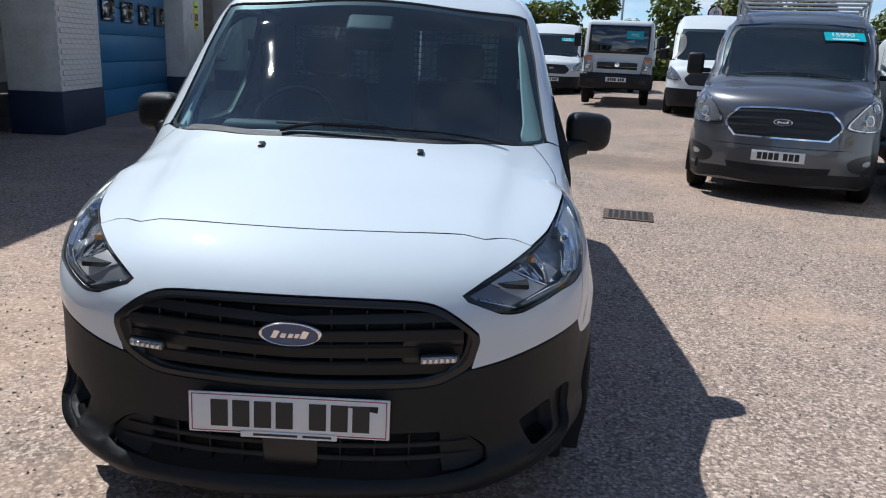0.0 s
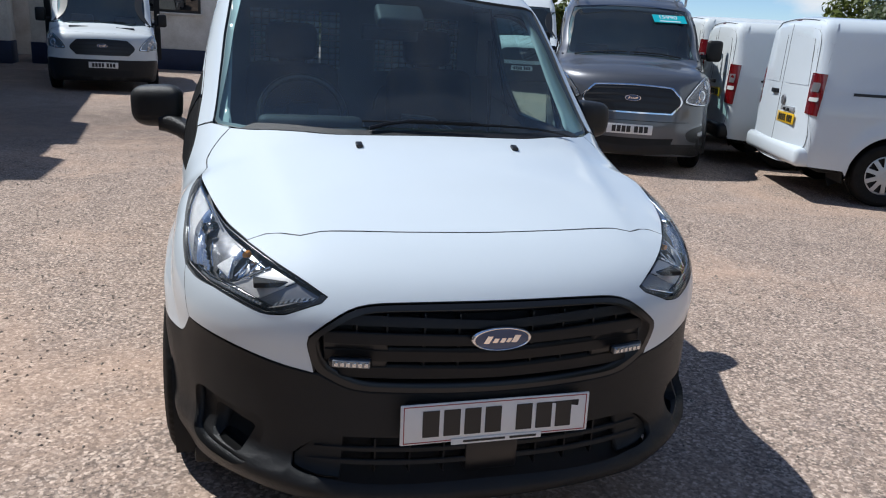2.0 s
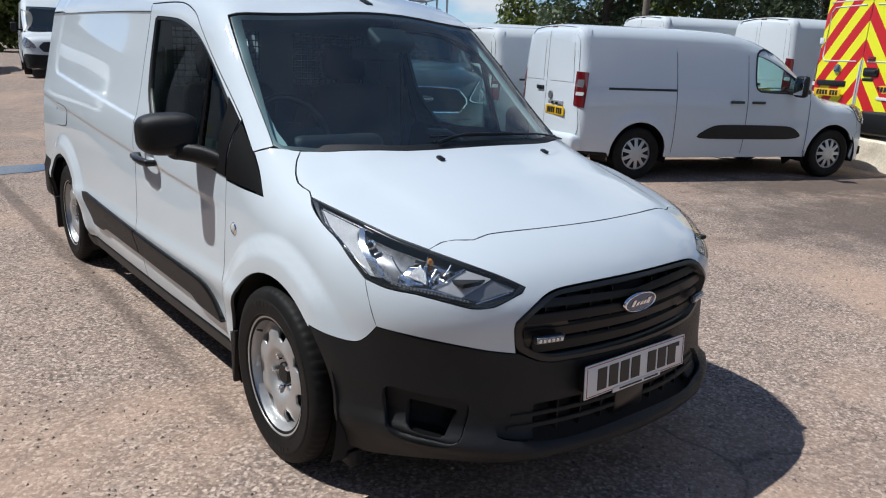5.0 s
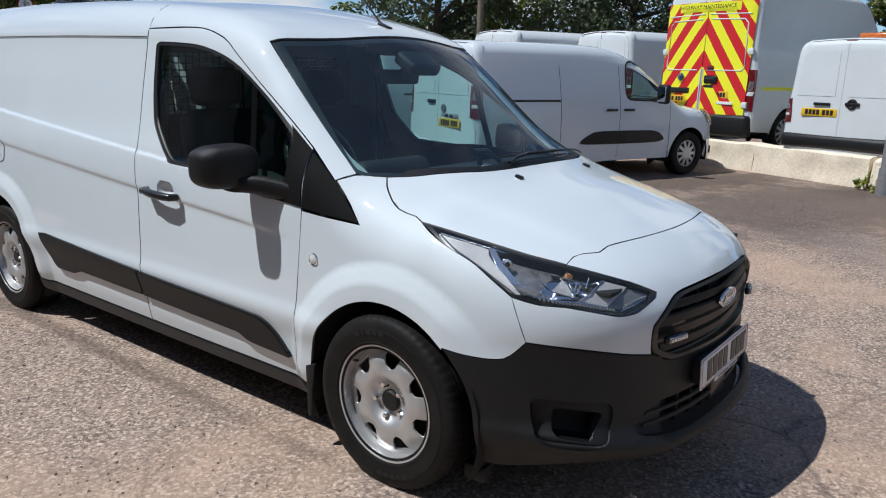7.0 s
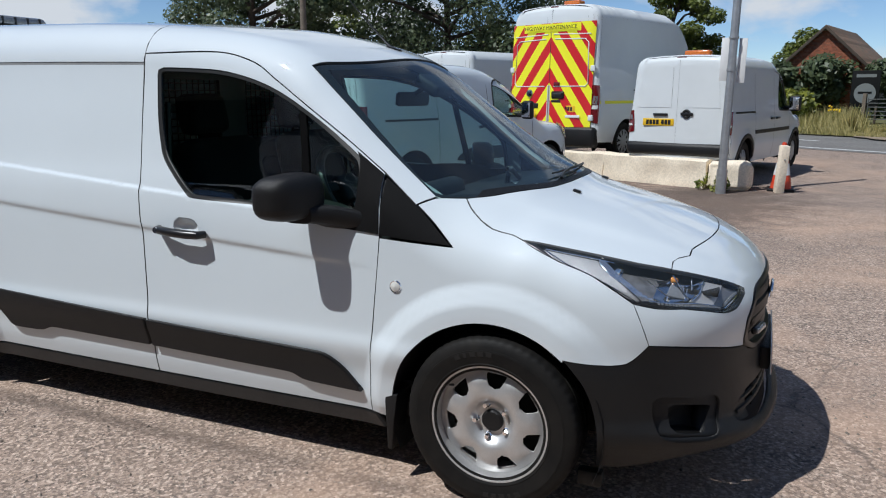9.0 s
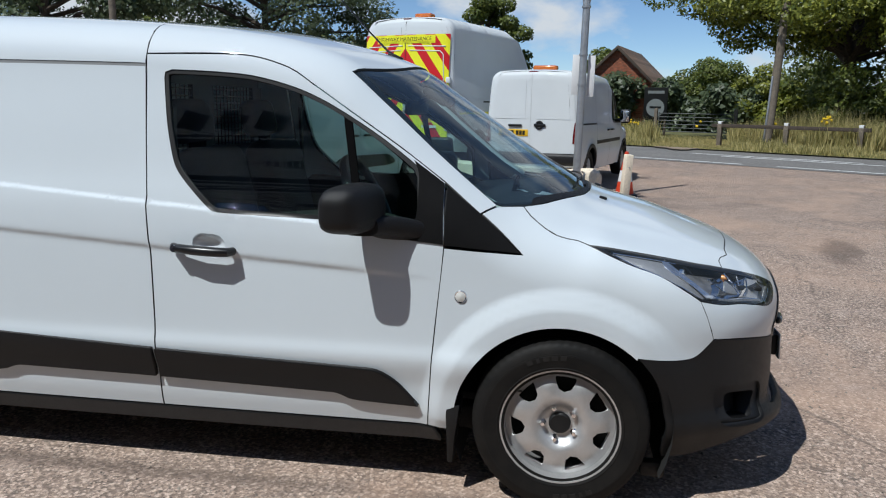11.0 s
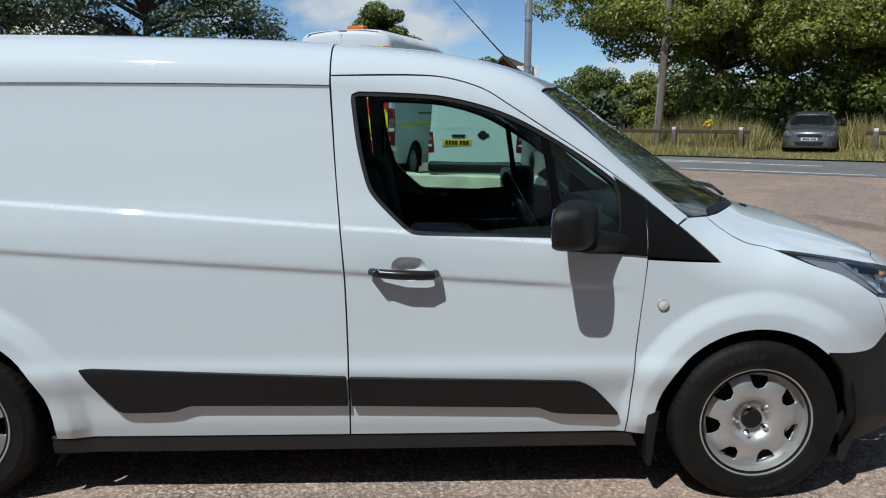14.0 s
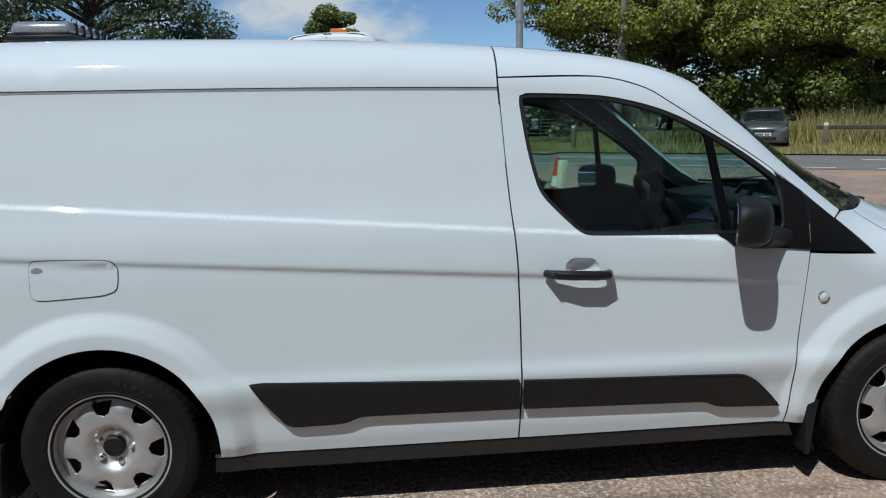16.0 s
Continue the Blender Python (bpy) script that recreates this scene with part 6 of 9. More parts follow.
    rim = [(-0.60 * hw, K.tail - 0.05 - S.lean * H, H), (-0.9 * hw, K.tail - 0.16, H - 0.24, 1), (-0.9 * hw, y1 + 0.3, H - 0.22), (-0.88 * hw, y1 - 0.1, H - 0.27), (-0.9 * hw, K.screen[0] + 0.12, K.screen[1] - 0.14), (-0.93 * hw, K.cowl + 0.30, zc + 0.0, 1), bon[2] + (1,), scr[3], scr[4] + (1,), scr[5], scr[6]]
    panel("roof", S, C, outline(rim + flip(rim[:-1])[::-1], 0.06), P, van, step=max(0.1, step), gap=0, lip=0.02)
    screen = panel("windscreen", S, C, ws, M["screen"], van, step=0.12, gap=0, offset=-0.008, lip=0)
    inner = np.array([(p[0] * 0.93, K.cowl + (p[1] - K.cowl) * 0.86 + 0.05 * (K.screen[0] - K.cowl), p[2]) for p in ws])
    panel("screen_border", S, C, ws, M["seal"], screen, step=0.1, gap=0, offset=-0.011, lip=0, holes=[inner])
    if K.cowl > K.nose + 0.35:
        panel("bonnet", S, C, outline(bon + flip(bon[1:-1])[::-1], 0.05), P, van, step=step, gap=0.003, lip=0.02)
    # front
    zb = 0.62
    za = on_top(S, 0, K.nose + 0.14)[2]
    fr = [(0, K.nose, za), (-0.4 * hw, K.nose + 0.2, za - 0.02), (-0.72 * hw, K.nose + 0.35, zc - 0.30 if K.cowl > K.nose + 0.35 else za - 0.04), (-0.93 * hw, K.nose + 0.72, zc - 0.26), (-0.97 * hw, K.nose + 0.43, zc - 0.38), (-0.97 * hw, K.nose + 0.42, zb), (-0.6 * hw, K.nose + 0.05, zb), (0, K.nose, zb)]
    if c1:
        fr = [bon[7], bon[6], bon[5], bon[4] + (1,), c1 + (1,), c2 + (1,), (-0.6 * hw, K.nose + 0.05, zb), (0, K.nose, zb)]
    panel("front", S, NO, outline(fr + flip(fr[1:-1])[::-1], 0.05), P, van, step=step, gap=0, lip=0.02)
    bu = [(0, K.nose, zb - 0.003), (-0.6 * hw, K.nose + 0.05, zb - 0.003), (-0.97 * hw, K.nose + 0.42, zb - 0.003), (-0.97 * hw, -R - 0.08, 0.45), (-0.95 * hw, -R - 0.10, 0.24), (-0.6 * hw, K.nose + 0.1, 0.22), (0, K.nose, 0.22)]
    panel("front_bumper", S, NO, outline(bu + flip(bu[1:-1])[::-1], 0.05), M["plastic"] if dark_bumper else P, van, step=step, gap=0.002, offset=0.004, lip=0.03)
    lo = [(-0.5 * hw, K.nose, 0.30), (-0.55 * hw, K.nose, 0.42), (0.55 * hw, K.nose, 0.42), (0.5 * hw, K.nose, 0.30)]
    panel("lower_intake", S, NO, outline([q + (1,) for q in lo], 0.05), M["dark"], van, step=0.08, gap=0, offset=0.008, lip=0.01)
    if grille:
        w, z0, z1, chrome = grille
        gz = (z0 + z1) / 2
        ge = [(0, K.nose, z1), (-0.78 * w, K.nose, z1 - 0.005), (-w, K.nose, gz), (-0.78 * w, K.nose, z0 + 0.005), (0, K.nose, z0)]
        go = outline([ge[0], ge[1] + (1,), ge[2], ge[3] + (1,), ge[4]] + [q + ((1,) if abs(q[0]) < w and q[0] else ()) for q in flip(ge[1:-1])[::-1]], 0.03)
        gr = panel("grille", S, NO, go, M["gloss_black"], van, step=0.05, gap=0, offset=0.010, lip=0.02)
        if chrome:
            gi = np.array([(p[0] * 0.965, p[1], gz + (p[2] - gz) * 0.90) for p in go])
            panel("grille_rim", S, NO, go, M["chrome"], gr, step=0.05, gap=0, offset=0.018, lip=0.015, holes=[gi])
        nb = 4
        for i in range(nb):
            z = z0 + (z1 - z0) * (i + 0.7) / (nb + 0.4)
            ww = w * (0.93 if 0 < i < nb - 1 else 0.8)
            b2 = [(-ww, K.nose, z - 0.012), (0, K.nose, z - 0.012), (ww, K.nose, z - 0.012), (ww, K.nose, z + 0.012), (0, K.nose, z + 0.012), (-ww, K.nose, z + 0.012)]
            panel("grille_bar", S, NO, outline([q + (1,) for q in b2], 0.06), M["trimgrey"], gr, step=0.05, gap=0, offset=0.020, lip=0.02)
        if badge:
            p = S.lift(np.array([[0, 0.3, gz + (0.0 if chrome else 0.02)]]), np.array([[0, -1.0, 0]]))[0]
            oval_badge(gr, pose(p[0], p[1] - 0.026, p[2], 8, 0, 0), 0.19, 0.075)
    if lamps:
        q = [(-a * hw, K.nose, z) for a, z in lamps]
        for s in (1, -1):
            pts = [(p[0] * s, K.nose + 0.1 + 0.9 * max(0, abs(p[0]) / hw - 0.5), p[2]) for p in q][::s]
            lo2 = outline(pts, 0.03)
            hl = panel("headlamp", S, NO, lo2, M["gloss_black"], van, step=0.05, gap=0, offset=0.003, lip=0.01)
            c = lo2.mean(0)
            panel("lamp_reflector", S, NO, c + (lo2 - c) * 0.90, M["lamp_body"], hl, step=0.05, gap=0, offset=0.006, lip=0)
            up = lo2[np.argmax(lo2[:, 2])]
            o3, dd = NO[1](NO[0](np.array([c + (up - c) * 0.42, c - (up - c) * 0.18, c - (up - c) * 0.55])))
            for pt, r in zip(S.lift(o3, dd), (0.050, 0.058, 0.034)):
                nn = S.normal(np.array([pt]))[0]
                tf = Matrix.Translation(Vector(pt)) @ Vector(nn).to_track_quat("Z", "Y").to_matrix().to_4x4()
                bm = lathe([(0.009, r * 1.12), (0.017, r), (0.014, r * 0.86), (0.009, r * 0.78)], 20, "z")
                bmesh.ops.transform(bm, matrix=tf, verts=bm.verts)
                bw = part("lamp_bowl", bm, M["chrome"], hl)
                bm = lathe([(0.010, r * 0.80), (0.016, r * 0.5), (0.018, 0.0)], 16, "z")
                bmesh.ops.transform(bm, matrix=tf, verts=bm.verts)
                part("projector_lens", bm, M["led"], bw)
            rim2 = c + (lo2 - c) * 0.93
            panel("lamp_rim", S, NO, rim2, M["chrome"], hl, step=0.05, gap=0, offset=0.012, lip=0.006, holes=[c + (lo2 - c) * 0.87])
            panel("lamp_lens", S, NO, lo2, M["lens"], hl, step=0.05, gap=0, offset=0.022, lip=0.012)
    if plate in ("front", "both"):
        p = S.lift(np.array([[0, 0.3, 0.52]]), np.array([[0, -1.0, 0]]))[0]
        number_plate(van, pose(p[0], p[1] - 0.02, p[2], 0, 0, 0))
    # tail
    EV = end_view(1)
    te = [(-0.985 * hw, K.tail, 0.40), (-0.985 * hw, K.tail, 1.0), (-0.90 * hw, K.tail, H - 0.28), (-0.84 * hw, K.tail, H - 0.12), (-0.70 * hw, K.tail, H - 0.05), (0, K.tail, H - 0.02)]
    lim = lambda q: (max(q[0], -(float(S.wide(q[2]) * 0.98) - 0.08)),) + q[1:]
    te = [lim(q) for q in te]
    te2 = [(0.0, K.tail, 0.40, 1)] + te
    if rear:
        for s in (1, -1):
            dq = [(-0.004, K.tail, 0.50, 1), (-0.86 * hw, K.tail, 0.50), (-0.87 * hw, K.tail, 1.0), (-0.80 * hw, K.tail, H - 0.26), (-0.72 * hw, K.tail, H - 0.15), (-0.004, K.tail, H - 0.09, 1)]
            if s == -1:
                dq = [(-q[0],) + q[1:] for q in dq][::-1]
            dr = panel("rear_door", S, EV, outline(dq, 0.05), P, van, step=0.12, gap=0.003, offset=0.004, lip=0.02)
            up = [(-0.10, K.tail, 1.16), (-0.76 * hw, K.tail, 1.16), (-0.70 * hw, K.tail, H - 0.24), (-0.10, K.tail, H - 0.20)]
            if s == -1:
                up = [(-q[0],) + q[1:] for q in up][::-1]
            panel("door_pressing", S, EV, outline([(q[0], q[1], q[2], 1) for q in up], 0.05), P, dr, step=0.15, gap=0, offset=-0.004 + 0.012, lip=0.012)
            zl = tail_lamp or (0.75, 1.25)
            wz = lambda z: float(S.wide(z) * 0.98)
            yt = lambda z: K.tail - S.lean * z
            RT = round_tail(K.tail - 0.8)
            za, zb2 = zl
            low_w, mid_w, ls = 0.12 * lamp_size, 0.105 * lamp_size, lamp_size
            for_l = [(-wz(za) + low_w, yt(za), za + 0.02, 1), (-wz(za), yt(za) - 0.09 * ls, za, 1), (-wz((za + zb2) / 2), yt(za) - 0.12 * ls, (za + zb2) / 2), (-wz(zb2), yt(zb2) - 0.14 * ls, zb2 - 0.01, 1), (-wz(zb2) + 0.06 * ls, yt(zb2), zb2, 1), (-wz((za + zb2) / 2) + mid_w, yt(za), (za + zb2) / 2)]
            if s == -1:
                for_l = [(-q[0],) + q[1:] for q in for_l][::-1]
            tl = outline(for_l, 0.03)
            lm = panel("tail_lamp", S, RT, tl, M["red"], van, "red and clear tail lamp", step=0.05, gap=0, offset=0.010, lip=0.02)
            c = tl.mean(0)
            panel("reverse_lens", S, RT, c + (tl - c) * (0.62, 0.62, 0.10) + (0, 0, -0.05), M["lens_frost"], lm, step=0.06, gap=0, offset=0.014, lip=0.004)
            panel("lamp_band", S, RT, c + (tl - c) * (0.5, 0.5, 0.22) + (0, 0, 0.07), M["lamp_dark"], lm, step=0.06, gap=0, offset=0.013, lip=0.004)
            zs = [0.38, 0.6, 0.85, 1.1, 1.35, H - 0.36, H - 0.055]
            cn = [(-wz(z), yt(z) - 0.17, z) for z in zs] + [(-wz(z) + 0.12, yt(z), z) for z in zs[::-1]]
            cn = [q + ((1,) if k in (0, 6, 7, 13) else ()) for k, q in enumerate(cn)]
            panel("tail_corner", S, RT, outline(cn if s == 1 else [(-q[0],) + q[1:] for q in cn][::-1], 0.05), P, van, step=0.05, gap=0, offset=-0.001, lip=0)
        tz = {"alt": 1.06, "white": 1.06}.get(rear, 0.98)
        if rear == "white":
            yb = K.tail - S.lean * 1.0
            part("maker_badge", lathe([(0.0, 0.055), (0.014, 0.048), (0.010, 0.03), (0.014, 0.0)], 24, "y", at=(-0.16, yb + 0.01, 0.98)), M["lamp_dark"], van)
            for x in (-0.36, -0.24):
                part("plate_lamp", box((0.05, 0.03, 0.035), (x, yb + 0.012, 0.89), 0.008), M["gloss_black"], van)
            part("plate_scoop", box((0.40, 0.02, 0.05), (-0.30, yb + 0.002, 0.90), 0.008), M["trim_silver"], van)
        part("rear_handle", box((0.20, 0.03, 0.05), (0.16 if rear != "alt" else -0.16, K.tail - S.lean * 1.0 + 0.012, tz), 0.012), M["gloss_black"], van)
        number_plate(van, pose(plate_x, K.tail - S.lean * 0.75 - 0.02 + 0.025, 0.80 if rear != "alt" else 0.93, 0, 0, 180), yellow=True)
        part("rear_bumper", box((1.90 * hw, 0.22, 0.20 if H < 2.5 else 0.36), (0, K.tail - 0.085, (0.51 if K.tail < 3.7 else 0.45) if H < 2.5 else 0.44), 0.06, seg=3), M["plastic"] if rear != "white" else P, van)
        if plate_x > 0:
            yb = K.tail - S.lean * 1.0
            part("plate_lamp", box((0.24, 0.03, 0.04), (0.27, yb + 0.012, 1.05), 0.01), M["gloss_black"], van)
            part("handle_ring", lathe([(-0.010, 0.075), (0.014, 0.060), (0.014, 0.045), (0.0, 0.03)], 20, "y", at=(-0.15, yb + 0.012, 1.06)), M["plastic"], van)
        part("high_stop_lamp", box((0.16, 0.03, 0.022), (0, K.tail - S.lean * H - 0.055, H - 0.05), 0.008), M["red"], van)
        panel("tail_frame", S, EV, outline(te2[1:] + [(-q[0],) + q[1:] for q in te2[1:-1]][::-1], 0.05), P, van, step=0.14, gap=0, lip=0.02)
    else:
        panel("tail_frame", S, EV, outline(te + flip(te[:-1])[::-1], 0.06), P, van, step=0.2, gap=0, lip=0.02)
    # wheels
    for s in (-1, 1):
        for c in (0, wb):
            trim_wheel(van, pose(s * (hw - 0.125), c, R, 17 * c, 0, 180 if s > 0 else 0), R, R - 0.115 if wheels != "small" else R - 0.13, spokes, "silver" if wheels != "dark" else "dark")
            bm = lathe([(0.0, 0.0), (0.0, R + 0.10), (s * 0.42, R + 0.10)], 24, at=(s * (hw - 0.44), c, R))
            bmesh.ops.delete(bm, geom=[f for f in bm.faces if f.calc_center_median().z < R * 0.7], context="FACES")
            part("arch_liner", bm, M["dark"], van)
    part("floor_pan", box((1.72 * hw, K.tail - K.nose - 0.5, 0.12), (0, (K.tail + K.nose) / 2, 0.36), 0.02), M["dark"], van)
    # simple cab
    cab = bmesh.new()
    box((1.6 * hw, 0.5, 0.3), (0, K.cowl + 0.42, zc - 0.16), 0.08, into=cab)
    for x in (-0.42 * hw, 0.42 * hw):
        box((0.48, 0.5, 0.2), (x, K.cowl + 1.15, 0.75), 0.06, into=cab)
        box((0.46, 0.15, 0.7), (x, K.cowl + 1.42, 1.1), 0.05, Euler((-0.2, 0, 0)).to_matrix(), into=cab)
    part("cab_interior", cab, M["trimgrey"], van)
    part("bulkhead", box((1.62 * hw, 0.03, H - 0.75), (0, K.cowl + 1.75, (H + 0.42) / 2), 0.005), M["bulkhead"], van)
    if mirrors:
        for s in (-1, 1):
            yy, zz = K.cowl + 0.74, zc + 0.10
            mb = bmesh.new()
            box((0.20, 0.10, 0.27), (s * (hw + 0.13), yy, zz), 0.045, seg=3, into=mb)
            box((0.16, 0.06, 0.06), (s * (hw + 0.02), yy + 0.02, zz - 0.08), 0.02, into=mb)
            mr = part("door_mirror", mb, M["plastic"], van, smooth=50)
            part("mirror_glass", box((0.155, 0.004, 0.21), (s * (hw + 0.13), yy + 0.052, zz), 0.001), M["mirror"], mr)
    if doors:
        yd = K.cowl + 1.42
        for y in (K.cowl + 0.42, yd) + ((yd + 1.05,) if wb > 2.8 else ()):
            sm = [(0, y - 0.004, 0.33, 1), (0, y + 0.004, 0.33, 1), (0, y + 0.004, min(H - 0.3, K.belt + (0.0 if y < yd else 0.6)), 1), (0, y - 0.004, min(H - 0.3, K.belt + (0.0 if y < yd else 0.6)), 1)]
            panel("shut_line", S, side_view(-1), outline(sm, 0.08), M["seal"], body[0], mirror=body[1], step=0.2, gap=0, offset=0.0025, lip=0.0)
        if wb > 2.8:
            sm = [(0, yd + 1.06, K.belt - 0.01, 1), (0, yd + 2.0, K.belt - 0.01, 1), (0, yd + 2.0, K.belt + 0.018, 1), (0, yd + 1.06, K.belt + 0.018, 1)]
            panel("slide_rail", S, side_view(-1), outline(sm, 0.08), M["seal"], body[0], mirror=body[1], step=0.2, gap=0, offset=0.003, lip=0.0)
        for y in (yd - 0.16, yd + 0.16):
            p = S.lift(np.array([[0, y, K.belt - 0.12]]), np.array([[-1.0, 0, 0]]))[0]
            for s, par in ((-1, body[0]), (1, body[1])):
                part("door_handle", box((0.03, 0.20, 0.035), (s * (-p[0] + 0.018), y, K.belt - 0.12), 0.012), M["gloss_black"], par)
    if arches:
        for c in (0.0, wb):
            ra = outline(arc(c, R, R + 0.125, 172, 8, 12) + arc(c, R, R + 0.06, 4, 176, 12), 0.06)
            panel("arch_trim", S, side_view(-1), ra, M["plastic"], body[0], mirror=body[1], step=0.05, gap=0, offset=0.008, lip=0.012)
        sb2 = outline([(0, R + 0.14, 0.73, 1), (0, wb - R - 0.14, 0.73, 1), (0, wb - R - 0.14, 0.79, 1), (0, R + 0.14, 0.79, 1)], 0.1)
        panel("rubbing_strip", S, side_view(-1), sb2, M["plastic"], body[0], mirror=body[1], step=0.1, gap=0, offset=0.010, lip=0.012)
    if fog:
        for s in (1, -1):
            fq = [(-0.93 * hw, K.nose, 0.60, 1), (-0.70 * hw, K.nose, 0.56), (-0.62 * hw, K.nose, 0.50), (-0.66 * hw, K.nose, 0.42), (-0.86 * hw, K.nose, 0.40), (-0.94 * hw, K.nose, 0.48, 1)]
            fe = outline([(q[0] * s, K.nose + 0.1 + 0.9 * max(0, abs(q[0]) / hw - 0.5)) + q[2:] for q in fq][::s], 0.03)
            fb = panel("fog_recess", S, NO, fe, M["gloss_black"], van, step=0.05, gap=0, offset=0.007, lip=0.012)
            fc = fe.mean(0)
            panel("fog_lamp", S, NO, fc + (fe - fc) * (0.24, 0.24, 0.26), M["led"], fb, step=0.04, gap=0, offset=0.016, lip=0.01)
        dk = [(0, K.nose, 0.33), (-0.6 * hw, K.nose, 0.35), (-0.93 * hw, K.nose + 0.4, 0.34), (-0.93 * hw, K.nose + 0.4, 0.23), (-0.6 * hw, K.nose, 0.225), (0, K.nose, 0.225)]
        panel("lower_valance", S, NO, outline(dk + flip(dk[1:-1])[::-1], 0.05), M["plastic"], van, step=0.08, gap=0, offset=0.010, lip=0.01)
    if strips:
        st = outline([(0, strips[0], 0.56), (0, strips[0] + 0.12, 0.66), (0, strips[0] + 0.3, 0.69), (0, strips[1] - 0.3, 0.69), (0, strips[1] - 0.1, 0.62), (0, strips[1], 0.54), (0, strips[1] - 0.2, 0.52), (0, strips[0] + 0.2, 0.52)], 0.05)
        panel("rubbing_strip", S, side_view(-1), st, M["plastic"], body[0], mirror=body[1], step=0.1, gap=0, offset=0.012, lip=0.014)
    wa = bmesh.new()
    for x0, x1 in ((-0.7 * hw, -0.05), (-0.02, 0.62 * hw)):
        tube([Vector(on_top(S, x0 + (x1 - x0) * t, K.cowl + 0.05 + 0.1 * abs(x0 + (x1 - x0) * t) / hw)) + Vector((0, 0, 0.012)) for t in (0, 0.33, 0.66, 1)], 0.009, 6, into=wa)
    part("wipers", wa, M["seal"], van)
    if sticker:
        x, y = sticker[0], K.screen[0] - 0.22
        p = np.array([on_top(S, x, y)])
        nrm = S.normal(p)[0]
        mm = Matrix.Translation(Vector(p[0]) + Vector(nrm) * 0.006) @ Vector(nrm).to_track_quat("Z", "Y").to_matrix().to_4x4()
        sk = part("price_sticker", box((0.44, 0.17, 0.002), (0, 0, 0)), M["turquoise"], van, "turquoise price sticker")
        sk.matrix_local = mm
        letters("price", sticker[1], 0.105, pose(-0.02, 0.03, 0.003), M["plate"], sk, 0.001)
        part("lettering_bar", box((0.28, 0.022, 0.001), (0, -0.055, 0.003)), M["plate"], sk, smooth=0)
    return van


M["turquoise"] = mat("turquoise vinyl", (0.01, 0.36, 0.42), 0.45, var=0.05, scale=20)
CUSTOM = Van(-0.93, 2.93, 4.0, 2.16, 0.99, (1.10, 1.34), -0.14, (0.84, 1.97), 0.34, belt=1.15, bow=(0.26, 0.30))
LAMP_K = [(0.58, 0.83), (0.66, 0.97), (0.78, 1.09), (0.93, 1.17), (0.965, 1.05), (0.94, 0.86), (0.80, 0.79)]
TRANSIT = Van(-0.95, 3.3, 4.5, 2.42, 1.02, (1.08, 1.30), -0.10, (0.85, 2.05), 0.345, tumble=0.82, belt=1.25, bow=(0.20, 0.25))
COMBO = Van(-0.89, 2.975, 3.86, 1.86, 0.915, (0.92, 1.10), 0.02, (1.02, 1.68), 0.325, belt=1.10, bow=(0.30, 0.30))
TRAFIC = Van(-0.93, 3.1, 4.1, 1.97, 0.975, (1.0, 1.18), -0.05, (0.92, 1.80), 0.33, belt=1.15)
MASTER = Van(-0.88, 3.68, 4.68, 2.74, 1.02, (1.10, 1.32), -0.02, (1.0, 2.2), 0.34, tumble=0.84, belt=1.25, lean=0.03, round_top=0.22)
OLD = Van(-0.86, 2.91, 3.66, 1.98, 0.868, (0.93, 1.10), 0.0, (0.72, 1.70), 0.315, tumble=0.84, belt=1.08)

LAMP_T = [(0.60, 0.80), (0.72, 0.98), (0.93, 1.12), (0.965, 1.05), (0.95, 0.86), (0.80, 0.80)]
LAMP_C = [(0.58, 0.74), (0.66, 0.86), (0.80, 0.96), (0.94, 1.00), (0.96, 0.92), (0.90, 0.76), (0.74, 0.71)]
WIN_T = [[(0.16, 1.30), (0.32, 1.24), (1.20, 1.24), (1.26, 1.30), (1.22, 1.85), (1.0, 1.92), (0.72, 1.86)]]
WIN_C = [[(0.34, 1.16), (0.50, 1.11), (1.25, 1.12), (1.32, 1.2), (1.30, 1.58), (1.18, 1.64), (0.98, 1.60)]]
WIN_O = [[(0.30, 1.13), (0.42, 1.08), (1.12, 1.10), (1.16, 1.2), (1.10, 1.66), (0.95, 1.70), (0.80, 1.64)]]


def at(x, y, turn, dz=0.0):
    return pose(x, y, rise(x, y) + dz, 0, 0, turn)


# ---- parked vehicles ----
grey_van = build_van(CUSTOM, at(4.08, 6.16, -23), "metallic dark grey van with chrome grille and price sticker", M["grey_paint"], windows=[[(0.20, 1.32), (0.36, 1.24), (1.20, 1.24), (1.26, 1.3), (1.22, 1.70), (1.0, 1.77), (0.78, 1.73)]], grille=(0.63, 0.70, 1.05, True), lamps=LAMP_K, dark_bumper=False, sticker=(0.50, "15990"), step=0.05, fog=True)
rack = bmesh.new()
for x in (-0.72, 0.72):
    tube([(x, 0.9, 2.23), (x, 3.6, 2.23)], 0.02, 8, into=rack)
for y in (0.9, 1.5, 2.2, 2.9, 3.6):
    tube([(-0.72, y, 2.23), (0.72, y, 2.23)], 0.018, 8, into=rack)
    for x in (-0.72, 0.72):
        rod((x, y, 1.98), (x, y, 2.23), 0.016, into=rack)
part("roof_rack", rack, M["steel"], grey_van, "silver tube roof rack")
white_transit = build_van(TRANSIT, at(-3.32, 14.3, 7.6), "large white tipper with black grille facing the yard", M["white2"], group="large white vans", windows=WIN_T, grille=(0.62, 0.70, 1.02, False), lamps=LAMP_T)
